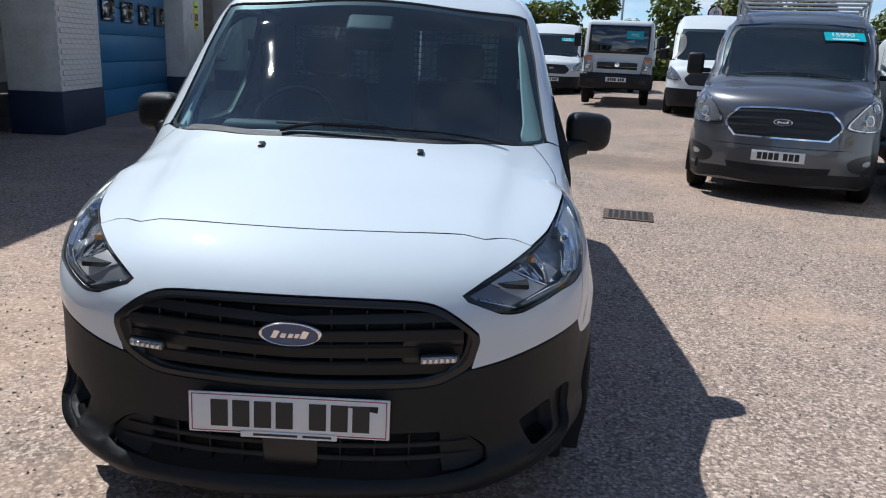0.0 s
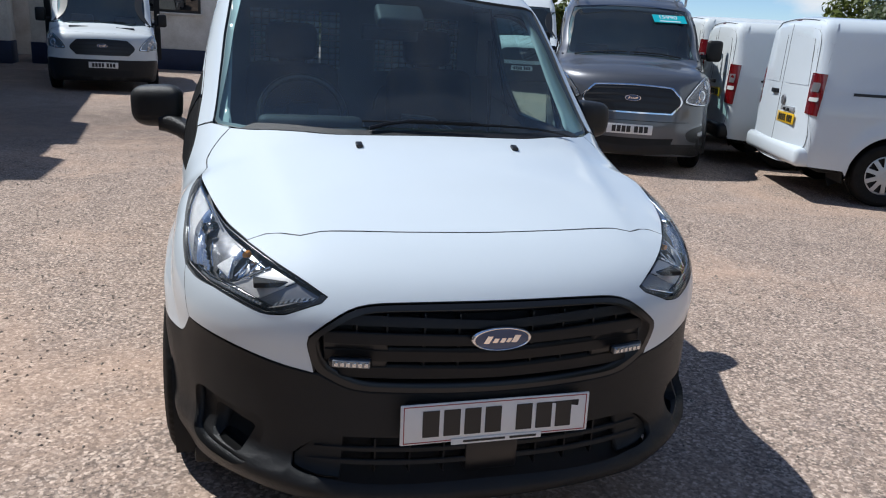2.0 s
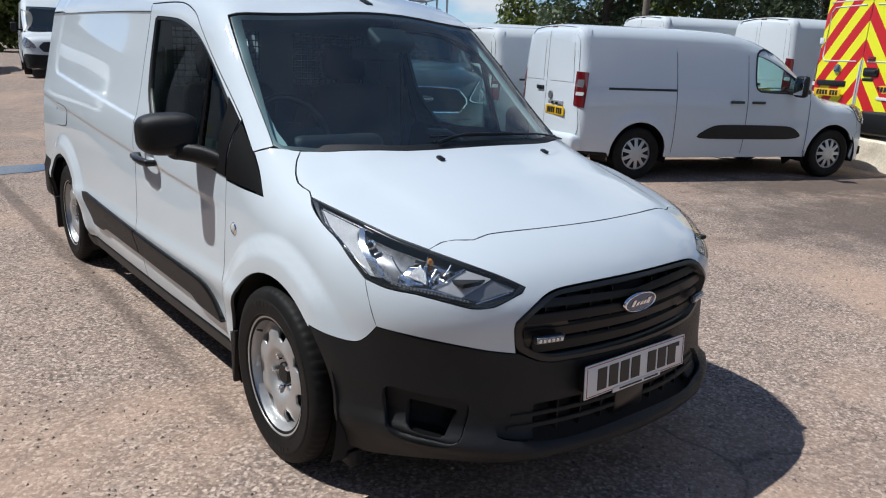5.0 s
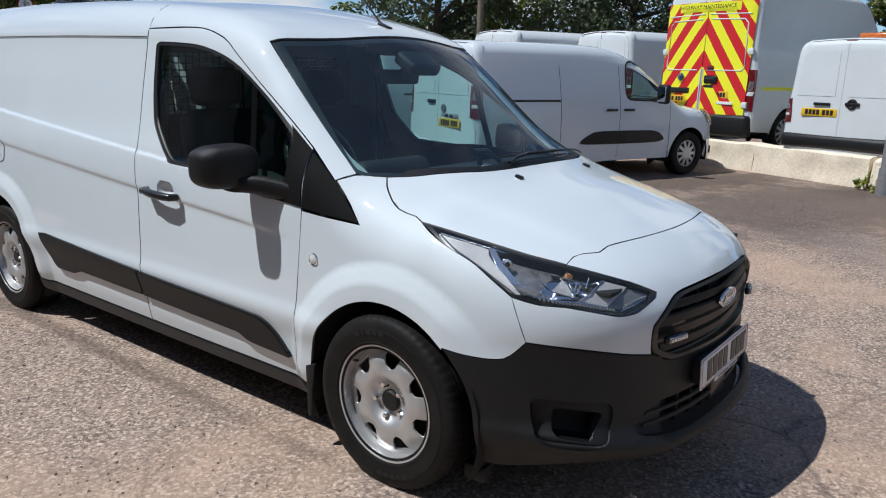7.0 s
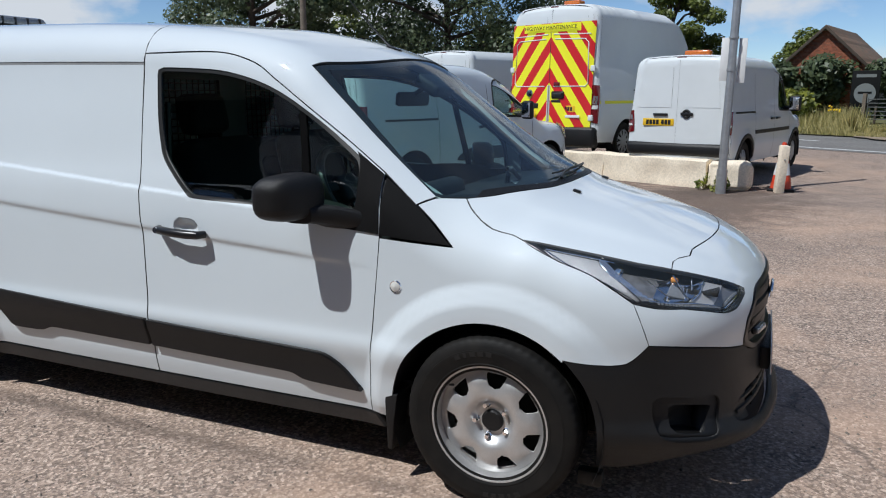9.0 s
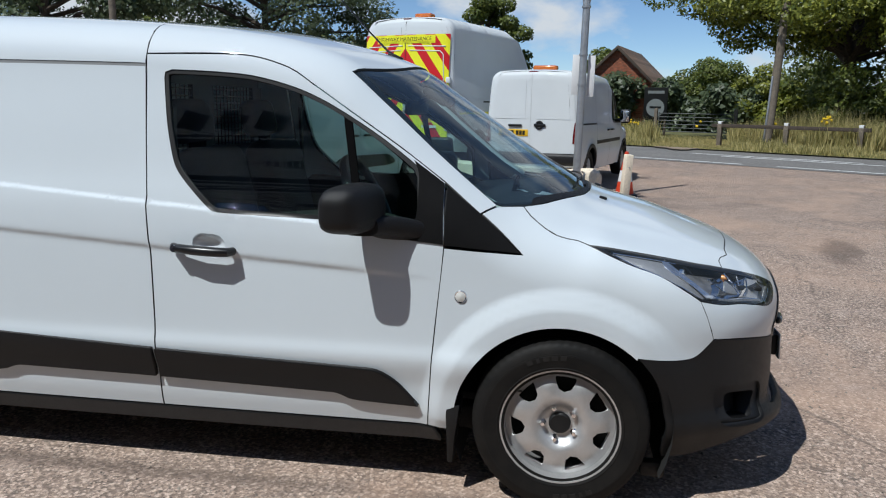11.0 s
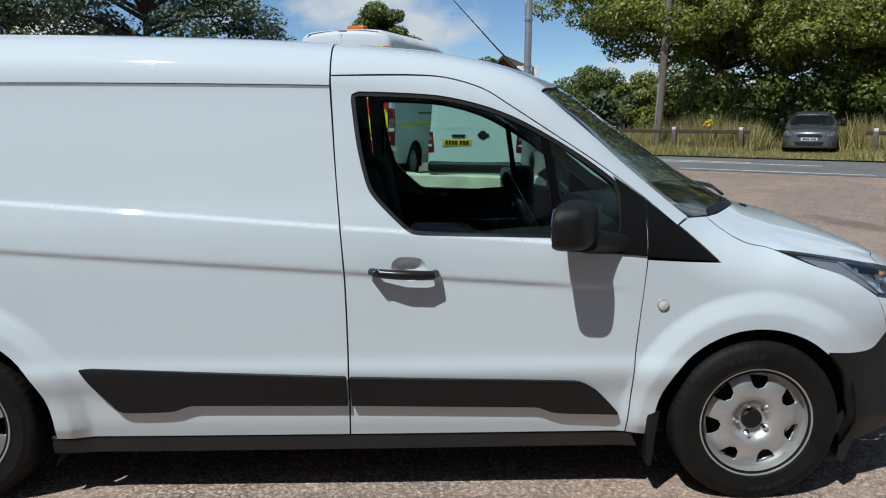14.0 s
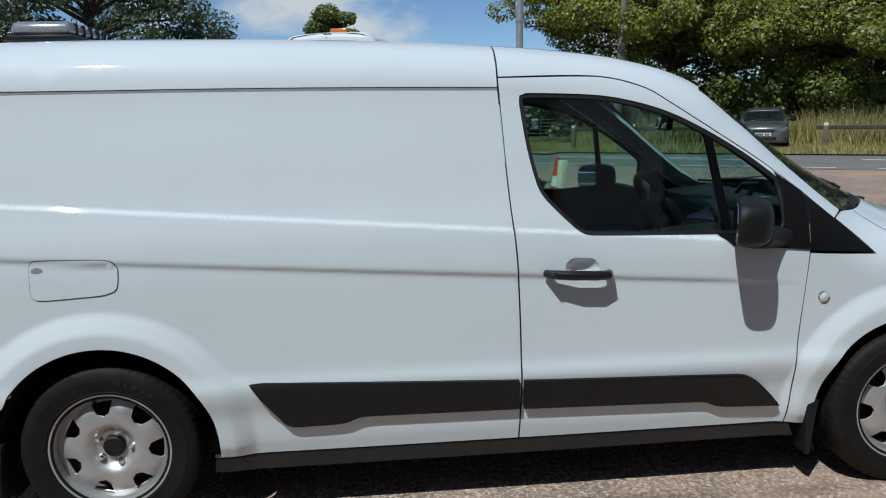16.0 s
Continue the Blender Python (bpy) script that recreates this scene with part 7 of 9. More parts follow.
for s in (-1, 1):
    part("tipper_board", box((0.07, 2.9, 0.42), (s * 1.10, 3.05, 1.22), 0.012), M["plate"], white_transit, "white hinged tipper side board")
    part("tipper_post", box((0.12, 0.10, 1.75), (s * 1.09, 1.52, 1.42), 0.012), M["dark"], white_transit)
    part("bonnet_vent", box((0.34, 0.055, 0.012), (s * 0.42, -0.33, on_top(TRANSIT.S, s * 0.42, -0.33)[2]), 0.004, Euler((-0.45, 0, 0)).to_matrix()), M["seal"], white_transit)
build_van(TRANSIT, at(6.2, 15.8, -16), "large white van with black grille facing the yard", M["white2"], group="large white vans", windows=WIN_T, grille=(0.62, 0.70, 1.02, False), lamps=LAMP_T)
build_van(TRANSIT, at(3.3, 23.8, -8), "large white van with black grille facing the yard", M["white2"], group="large white vans", windows=WIN_T, grille=(0.62, 0.70, 1.02, False), lamps=LAMP_T, sticker=(0.45, "14990"))
build_van(TRANSIT, at(5.6, 26.0, -10), "large white van with black grille facing the yard", M["white2"], group="large white vans", windows=WIN_T, grille=(0.62, 0.70, 1.02, False), lamps=LAMP_T)
build_van(TRANSIT, at(0.9, 27.5, -4), "large white van with black grille facing the yard", M["white2"], group="large white vans", windows=WIN_T, grille=(0.62, 0.70, 1.02, False), lamps=LAMP_T)


def build_cab_truck(m):
    t = thing("cab_truck", m, "white forward-cab tipper truck with dark grille strip", "truck")
    bm = box((1.80, 1.55, 1.62), (0, 0.05, 1.33), 0.13, seg=4)
    for v in bm.verts:
        k = (v.co.z - 0.9) / 1.2
        if k > 0:
            v.co.y += 0.16 * k * (1 if v.co.y < 0 else 0)
            v.co.x *= 1 - 0.06 * k
    cab = part("cab", bm, M["white2"], t, "upright white cab")
    lean = Euler((-0.135, 0, 0)).to_matrix()
    sc = part("windscreen", box((1.52, 0.03, 0.70), (0, -0.640, 1.66), 0.03, lean, seg=3), M["seal"], cab)
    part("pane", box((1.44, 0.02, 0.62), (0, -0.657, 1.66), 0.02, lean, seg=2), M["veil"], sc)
    for x in (-0.45, 0.25):
        part("wiper", tube([(x, -0.745, 1.33), (x + 0.30, -0.735, 1.37)], 0.010, 6), M["seal"], sc)
    sk = part("price_sticker", box((0.42, 0.006, 0.20), (0.38, -0.665, 1.78), 0, lean), M["turquoise"], sc, "turquoise price sticker")
    letters("price", "7495", 0.10, Matrix.Translation((0.38, -0.680, 1.78)) @ Euler((radians(82), 0, 0)).to_matrix().to_4x4(), M["plate"], sk, 0.001)
    gr = part("grille", box((1.02, 0.05, 0.10), (0, -0.735, 1.04), 0.015), M["gloss_black"], cab)
    part("grille_shade", box((1.02, 0.05, 0.05), (0, -0.732, 0.945), 0.012), M["dark"], gr)
    part("maker_badge", lathe([(0.0, 0.065), (-0.014, 0.058), (-0.012, 0.0)], 24, "y", at=(0, -0.765, 1.03)), M["chrome"], gr)
    for s in (-1, 1):
        hl = part("headlamp", box((0.22, 0.06, 0.44), (s * 0.735, -0.728, 1.02), 0.035, Euler((0, s * 0.12, 0)).to_matrix(), seg=3), M["led"], cab, "tall clear headlamp with amber top")
        part("indicator", box((0.17, 0.05, 0.11), (s * 0.752, -0.742, 1.17), 0.025, seg=2), M["amber_lens"], hl)
        part("lamp_bowl", lathe([(0.0, 0.07), (-0.012, 0.06), (-0.004, 0.0)], 20, "y", at=(s * 0.735, -0.765, 0.97)), M["lamp_silver"], hl)
        arm = part("mirror_arm", tube([(s * 0.86, -0.50, 1.45), (s * 1.06, -0.62, 1.50), (s * 1.06, -0.62, 1.75)], 0.014, 8), M["plastic"], cab)
        part("door_mirror", box((0.18, 0.08, 0.34), (s * 1.06, -0.63, 1.62), 0.035, seg=3), M["plastic"], arm)
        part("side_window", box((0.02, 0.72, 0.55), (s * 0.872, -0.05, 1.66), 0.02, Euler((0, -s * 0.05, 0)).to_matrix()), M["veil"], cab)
    bp = part("front_bumper", box((1.86, 0.26, 0.40), (0, -0.70, 0.62), 0.07, seg=3), M["plastic"], t)
    number_plate(bp, pose(0, -0.845, 0.66, 0, 0, 0))
    for s in (-1, 1):
        part("fog_lamp", box((0.16, 0.03, 0.08), (s * 0.66, -0.828, 0.62), 0.02), M["gloss_black"], bp)
        for y in (0.0, 2.5):
            trim_wheel(t, pose(s * 0.76, y, 0.34, 17 * y, 0, 180 if s > 0 else 0), 0.34, 0.215, 8, "dark")
    part("chassis", box((0.9, 4.2, 0.22), (0, 1.6, 0.55), 0.02), M["dark"], t)
    bed = part("load_bed", box((1.95, 2.9, 0.10), (0, 2.45, 0.98), 0.02), M["dark"], t)
    for s in (-1, 1):
        part("dropside", box((0.05, 2.9, 0.40), (s * 0.95, 2.45, 1.22), 0.01), M["steel"], bed)
    part("headboard", box((1.95, 0.06, 0.75), (0, 0.98, 1.40), 0.01), M["steel"], bed)
    return t


M["amber_lens"] = mat("orange lamp plastic", (0.55, 0.14, 0.02), 0.2, coat=1.0, var=0.2, scale=40)
build_cab_truck(at(4.38, 17.9, -12))

combo = build_van(COMBO, pose(8.74, 3.27, 0, 0, 0, 69.3), "white panel van with black rubbing strips beside a low wall", M["white"], windows=WIN_C, lamps=LAMP_C, grille=(0.5, 0.66, 0.80, False), rear="white", tail_lamp=(0.87, 1.29), dark_bumper=False, strips=(0.55, 2.15), step=0.05, badge=False)
g2 = pose(8.74, 3.27, 0, 0, 0, 69.3)
build_van(COMBO, g2 @ pose(2.15, 0.25, 0), "white panel van seen beside its twin", M["white2"], windows=WIN_C, lamps=LAMP_C, rear="alt", tail_lamp=(0.8, 1.3))
build_van(TRAFIC, g2 @ pose(4.7, 0.0, 0.02, 0, 0, 4), "white panel van with tall red tail lamps", M["white2"], windows=WIN_C, lamps=LAMP_C, rear="alt", tail_lamp=(0.9, 1.6))
build_van(TRANSIT, at(16.4, 7.2, 70), "white panel van parked behind others", M["white2"], group="white vans behind", windows=WIN_T, lamps=LAMP_T, rear="alt", tail_lamp=(0.9, 1.6))
build_van(TRANSIT, at(17.4, 4.9, 70), "white panel van parked behind others", M["white2"], group="white vans behind", windows=WIN_T, lamps=LAMP_T, rear="alt", tail_lamp=(0.9, 1.6))

old_connect = build_van(OLD, pose(12.74, -0.365, 0.06, 0, 0, 74.7), "older white van with amber beacon and black rear bumper", M["white2"], windows=WIN_O, lamps=LAMP_C, rear="alt", tail_lamp=(0.75, 1.11), wheels="cover", arches=True, lamp_size=0.85, plate_x=0.30)


def build_maintenance_van():
    van = build_van(MASTER, pose(14.5, 1.42, 0.24, 0, 0, 71), "tall white maintenance van with red and yellow chevrons", M["white2"], windows=WIN_T, lamps=LAMP_C, rear="alt", tail_lamp=(0.68, 1.34), lamp_size=0.85)
    S, K, EV = MASTER.S, MASTER, end_view(1)
    # retro-reflective chevrons: slanted red and yellow pieces over both doors
    x1, z0, z1, w, slope = 0.86, 0.60, 2.41, 0.262, 1.38
    def clip(poly, axis, lim, keep_less):
        out = []
        for i in range(len(poly)):
            a, b = poly[i], poly[(i + 1) % len(poly)]
            ia, ib = (a[axis] <= lim) == keep_less, (b[axis] <= lim) == keep_less
            if ia:
                out.append(a)
            if ia != ib:
                t = (lim - a[axis]) / (b[axis] - a[axis])
                out.append(tuple(a[k] + t * (b[k] - a[k]) for k in (0, 1)))
        return out
    for s in (-1, 1):
        for i in range(-2, 14):
            zc = z0 + i * w
            q = [(0.0, zc), (0.0, zc + w), (x1, zc + w - slope * x1), (x1, zc - slope * x1)]
            for axis, lim, less in ((1, z1, True), (1, z0, False)):
                if len(q) > 2:
                    q = clip(q, axis, lim, less)
            if len(q) < 3:
                continue
            pts = [(s * (0.006 + a), K.tail, z, 1) for a, z in q]
            panel("chevron", S, EV, outline(pts, 0.1), M["chev_red"] if i % 2 else M["chev_yellow"], van, step=0.25, gap=0, offset=0.0235, lip=0)
    hd = [(-0.60, K.tail, 2.26, 1), (0.60, K.tail, 2.26, 1), (0.60, K.tail, 2.40, 1), (-0.60, K.tail, 2.40, 1)]
    panel("header_strip", S, EV, outline(hd, 0.1), M["chev_yellow"], van, step=0.25, gap=0, offset=0.027, lip=0.003)
    p = S.lift(np.array([[0, 1.2, 2.33]]), np.array([[0, 1.0, 0]]))[0]
    letters("sign_lettering", "HIGHWAY MAINTENANCE", 0.092, pose(0, p[1] + 0.058, 2.33, 90 - 2, 0, 180), M["ink"], van, 0.001)
    # white edges of the door pressings
    for s in (-1, 1):
        for loop in ([(0.10, 1.32), (0.74, 1.32), (0.79, 1.38), (0.76, 2.06), (0.70, 2.12), (0.10, 2.14)], [(0.80, 2.20), (0.06, 2.22)], [(0.02, 1.34), (0.02, 0.66)]):
            pts = []
            for x, z in loop:
                p = S.lift(np.array([[s * x, 1.2, z]]), np.array([[0, 1.0, 0]]))[0]
                pts.append((p[0], p[1] + 0.026, p[2]))
            part("door_pressing_edge", tube(pts, 0.011, 6), M["white2"], van)
        hz = [1.62, 0.78]
        for z in hz:
            p = S.lift(np.array([[s * 0.865, 1.2, z]]), np.array([[0, 1.0, 0]]))[0]
            part("door_hinge", box((0.09, 0.05, 0.10), (p[0], p[1] + 0.02, z), 0.012), M["white2"], van)
    yb = float(S.lift(np.array([[0.0, 1.2, 1.0]]), np.array([[0, 1.0, 0]]))[0][1])
    bz = part("handle_bezel", box((0.26, 0.04, 0.13), (-0.20, yb + 0.022, 1.17), 0.03, seg=3), M["gloss_black"], van)
    part("handle", box((0.20, 0.03, 0.045), (-0.20, yb + 0.048, 1.18), 0.012, seg=2), M["trimgrey"], bz)
    part("plate_recess", box((0.56, 0.04, 0.09), (0.50, yb + 0.02, 0.98), 0.02), M["gloss_black"], van)
    part("maker_badge", lathe([(0.0, 0.07), (0.012, 0.06), (0.014, 0.0)], 24, "y", at=(0.42, yb + 0.028, 1.20)), M["chrome"], van)
    part("fourth_lamp", box((0.13, 0.03, 0.07), (-0.17, yb + 0.02, 1.36), 0.015), M["red"], van)
    part("model_lettering_bar", box((0.30, 0.006, 0.045), (-0.52, yb + 0.028, 0.80), 0.002), M["plate"], van)
    number_plate(van, pose(0.50, K.tail + 0.045, 0.84, 0, 0, 180), yellow=True)
    part("beacon", box((0.34, 0.20, 0.12), (0.0, K.tail - 0.75, K.H + 0.05), 0.03, seg=3), M["beacon"], van, "amber roof beacon")
    st = outline([(0, 1.6, 1.02, 1), (0, K.tail - 0.15, 1.02, 1), (0, K.tail - 0.15, 1.07, 1), (0, 1.6, 1.07, 1)], 0.2)
    panel("reflective_stripe", S, side_view(-1), st, M["chev_yellow"], van, step=0.3, gap=0, offset=0.004, lip=0)
    return van


M["beacon"] = mat("amber lens plastic", (0.65, 0.16, 0.015), 0.2, coat=1.0, var=0.4, scale=30)
M["chev_red"] = mat("red reflective film", (0.55, 0.012, 0.016), 0.35, var=0.08, scale=40)
M["chev_yellow"] = mat("fluorescent yellow film", (0.80, 0.78, 0.015), 0.4, var=0.05, scale=40)
part("beacon", box((0.42, 0.16, 0.09), (0.0, 2.9, 2.02), 0.03, seg=3), M["beacon"], old_connect, "amber light bar")
build_maintenance_van()


# ---- buildings ----
M["whitewash"] = mat("white painted brick", (0.72, 0.70, 0.66), 0.8, var=0.14, scale=2.2, tint2=(0.55, 0.52, 0.47), fine=0.08, bump=0.3, bscale=60)
M["painted_brick"] = mat("thick white masonry paint on brick", (0.74, 0.72, 0.68), 0.75, var=0.10, scale=9, tint2=(0.60, 0.57, 0.52), fine=0.12, bump=0.4, bscale=90)
M["navy"] = mat("navy masonry paint", (0.012, 0.022, 0.06), 0.6, var=0.3, scale=4, fine=0.1)
M["blue_door"] = mat("blue painted sectional door", (0.028, 0.17, 0.34), 0.42, var=0.15, scale=1.5, fine=0.05)
M["brick"] = mat("red brick", (0.34, 0.115, 0.06), 0.9, var=0.3, scale=9, island=True, fine=0.2)
M["mortar"] = mat("mortar", (0.36, 0.32, 0.27), 0.95, var=0.2, scale=8)
M["roof_tile"] = mat("weathered clay tile", (0.22, 0.12, 0.075), 0.9, var=0.45, scale=3, fine=0.3, tint2=(0.12, 0.10, 0.07), island=True)
M["wood"] = mat("weathered grey timber", (0.19, 0.155, 0.115), 0.85, var=0.4, scale=4, fine=0.3)
M["wood_dark"] = mat("dark rail timber", (0.075, 0.055, 0.04), 0.85, var=0.4, scale=4, fine=0.3)
M["galv"] = mat("galvanised steel", (0.42, 0.43, 0.44), 0.45, metal=0.7, var=0.2, scale=14)
M["stone_white"] = mat("flaking cream masonry paint", (0.86, 0.755, 0.59), 0.85, var=0.3, scale=2.5, tint2=(0.72, 0.62, 0.48), fine=0.14, bump=0.4, bscale=55)
M["cone"] = mat("orange cone plastic", (0.62, 0.06, 0.02), 0.5, var=0.2, scale=14)
M["sign_dark"] = mat("dark sign board", (0.008, 0.009, 0.009), 0.8, spec=0.15, var=0.1, scale=5)
M["sign_grey"] = mat("grey sign disc", (0.16, 0.175, 0.17), 0.5, var=0.08, scale=5)
M["sign_white"] = mat("white sign panel", (0.70, 0.70, 0.69), 0.5, var=0.06, scale=6)


def wall_line(d):
    """Along the workshop front; d from the near end."""
    return Vector((-5.45 - 0.105 * max(0.0, d - 17.2), -9.0 + d, 0))


def build_workshop():
    w = thing("workshop_building", Matrix(), "white brick workshop with navy base and blue doors", "building", kind="structure")
    def block(name, d0, d1, back0, back1, z0, z1, m, bevel=0.015, label=""):
        a, b = wall_line(d0), wall_line(d1)
        c = (a + b) / 2
        t = 0.105 if d0 > 17.0 else (math.atan2(a.x - b.x, b.y - a.y) if d1 > 17.2 else 0.0)
        c = c + Vector((-math.cos(t), -math.sin(t), 0)) * (back0 + back1) / 2
        return part(name, box((back1 - back0, (b - a).length, z1 - z0), (c.x, c.y, (z0 + z1) / 2), bevel, Euler((0, 0, t)).to_matrix()), m, w, label)
    rb = random.Random(3)
    def pier(d0, d1, back=0.75):
        p = block("pier", d0, d1, 0.0, back, 0.62, 4.6, M["whitewash"])
        block("pier_base", d0 - 0.012, d1 + 0.012, -0.012, back, 0.0, 0.62, M["navy"])
        if d0 > 18:
            return
        # painted bricks of the near pier stand slightly proud of their joints
        me = bpy.data.meshes.new("brick")
        bb = box((0.014, 0.213, 0.064), (0, 0, 0), 0.004, seg=1)
        bb.to_mesh(me)
        bb.free()
        me.materials.append(M["painted_brick"])
        a, b = wall_line(d0), wall_line(d1)
        for r in range(24):
            z = 0.66 + r * 0.075
            for k in range(8):
                d = d0 + 0.10 + 0.205 * k + (0.10 if r % 2 else 0)
                if d > d1 - 0.08:
                    continue
                q = wall_line(d)
                o = new("brick", me)
                o.parent = p
                o.location, o.rotation_euler = (q.x + 0.003 + 0.004 * rb.random(), q.y, z), (rb.uniform(-0.012, 0.012), rb.uniform(-0.02, 0.02), math.atan2(a.x - b.x, b.y - a.y))
    pier(17.15, 18.75)
    pier(23.9, 25.8)
    pier(30.2, 31.2)
    block("wall", 11.0, 13.6, 0.1, 0.5, 0.62, 4.6, M["whitewash"])
    block("wall_base", 11.0, 13.6, 0.09, 0.5, 0.0, 0.62, M["navy"])
    for d in (-2.0, 2.9, 7.8):
        block("wall", d, d + 1.2, 0.1, 0.5, 0.62, 4.6, M["whitewash"])
        block("wall_base", d, d + 1.2, 0.09, 0.5, 0.0, 0.62, M["navy"])
    for d0, d1 in ((-2.0, 17.2), (17.2, 36.0)):
        block("lintel", d0, d1, 0.06, 0.7, 3.9, 5.0, M["whitewash"])
    block("back_wall", -2.0, 36.0, 6.5, 6.8, 0.0, 5.0, M["whitewash"])
    block("end_wall", -2.2, -2.0, 0.1, 6.8, 0.0, 5.0, M["whitewash"])
    block("end_wall", 36.0, 36.2, 0.1, 6.8, 0.0, 5.0, M["whitewash"])
    block("flat_roof", -2.3, 17.2, -0.08, 6.9, 5.004, 5.15, M["dark"])
    block("flat_roof", 17.2, 36.3, -0.08, 6.9, 5.004, 5.155, M["dark"])
    for d0, d1 in ((15.9, 17.0), (18.0, 19.9)):
        block("parapet", d0, d1, -0.06, 0.20, 5.15, 5.70, M["whitewash"])
    # sectional blue doors
    def door(d0, d1, back):
        dr = block("sectional_door", d0, d1, back + 0.03, back + 0.06, 0.0, 3.95, M["blue_door"], 0.004, "blue sectional door with small windows")
        for k in range(8):
            block("door_section", d0 + 0.01, d1 - 0.01, back - 0.005, back + 0.03, 0.015 + k * 0.49, 0.49 + k * 0.49, M["blue_door"], 0.012)
        nw = max(3, int((d1 - d0) / 0.95))
        for i in range(nw):
            c = d0 + (i + 0.5) * (d1 - d0) / nw
            block("door_window", c - 0.30, c + 0.30, back - 0.012, back + 0.0, 1.73, 2.10, M["veil"], 0.05)
            block("window_frame", c - 0.33, c + 0.33, back - 0.009, back - 0.004, 1.70, 2.13, M["seal"], 0.002)
        return dr
    door(18.75, 23.9, 0.42)
    # open bay with things standing in the dark
    bay = block("bay_floor", 9.0, 36.0, 0.5, 6.5, 0.0, 0.012, M["concrete"], 0)
    shelf = bmesh.new()
    for z in (0.5, 1.1, 1.7, 2.3):
        box((0.5, 2.6, 0.04), (-8.9, 6.2, z), into=shelf)
    for y in (4.95, 7.45):
        for x in (-9.12, -8.68):
            box((0.05, 0.05, 2.6), (x, y, 1.3), into=shelf)
    tagged(part("storage_rack", shelf, M["galv"], None), "galvanised storage rack in the dark workshop", "rack")
    bench = bmesh.new()
    box((0.8, 2.2, 0.06), (-7.6, 20.2, 0.92), 0.01, into=bench)
    for x in (-7.95, -7.25):
        for y in (19.2, 21.2):
            box((0.07, 0.07, 0.9), (x, y, 0.45), into=bench)
    tagged(part("work_bench", bench, M["wood_dark"], None), "dark work bench in the open bay", "bench")
    # sign boards
    n = wall_line(24.9)
    for i, (m, h) in enumerate(((M["sign_white"], 0.0), (M["chev_yellow"], 0.0))):
        s = part("safety_sign", box((0.012, 0.26, 0.62), (n.x + 0.016, n.y - 0.35 + i * 0.42, 2.05), 0.004), m, None)
        tagged(s, "small safety notice board on the pier", "sign")
        part("sign_field", box((0.004, 0.22, 0.17), (n.x + 0.026, n.y - 0.35 + i * 0.42, 2.0)), M["red"], s)
        part("lettering_bar", box((0.004, 0.20, 0.05), (n.x + 0.026, n.y - 0.35 + i * 0.42, 1.83)), M["red" if i == 0 else "ink"], s)
        part("lettering_bar", box((0.004, 0.20, 0.05), (n.x + 0.026, n.y - 0.35 + i * 0.42, 2.24)), M["ink"], s)
    # services board that the van's window mirrors
    q = wall_line(12.3)
    bd = part("services_board", box((0.03, 2.5, 1.55), (q.x - 0.06, q.y, 3.02), 0.01), M["sign_white"], None)
    tagged(bd, "white services board with navy bands on the wall", "sign")
    for z, h in ((3.16, 0.04), (3.06, 0.10), (2.36, 0.16)):
        part("navy_band", box((0.004, 2.3, h), (q.x - 0.043, q.y, z), 0), M["navy"], bd, smooth=0)
    for k in range(4):
        part("logo_block", box((0.004, 0.34, 0.30), (q.x - 0.043, q.y - 0.78 + 0.48 * k, 3.42), 0, Euler((0.25, 0, 0)).to_matrix()), M["navy"], bd, smooth=0)
    for k, t in enumerate(("SERVICING", "REPAIRS", "TYRES")):
        letters("board_lettering", "\u2022 " + t, 0.15, Matrix.Translation((q.x - 0.040, q.y - 0.86, 2.86 - k * 0.15)) @ Euler((radians(90), 0, radians(90))).to_matrix().to_4x4(), M["navy"], bd, 0.001, "LEFT")
    return w


build_workshop()


def build_hut():
    h = thing("site_office", pose(-3.75, 23.2, 0, 0, 0, -4), "white rendered office with navy base and post", "building", kind="structure")
    part("wall", box((5.2, 3.0, 2.7), (0, 0, 1.95), 0.02), M["whitewash"], h)
    part("wall_base", box((5.24, 3.04, 0.6), (0, 0, 0.3), 0.01), M["navy"], h)
    part("roof", box((5.6, 3.4, 0.16), (0, 0, 3.38), 0.03), M["dark"], h)
    wf = part("window", box((1.5, 0.06, 1.0), (1.35, -1.53, 2.15), 0.01), M["seal"], h)
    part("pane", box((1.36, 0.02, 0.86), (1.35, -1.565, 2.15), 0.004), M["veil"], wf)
    part("window_sill", box((1.6, 0.14, 0.05), (1.35, -1.56, 1.62), 0.01), M["whitewash"], wf)
    part("red_box", box((0.10, 0.10, 0.42), (2.56, -1.56, 1.05), 0.02), M["red"], h)
    tagged(part("canopy_post", rod((-0.70, 22.3, 0), (-0.70, 22.3, 3.2), 0.06), M["whitewash"], None), "white painted canopy post", "post")
    return h


build_hut()


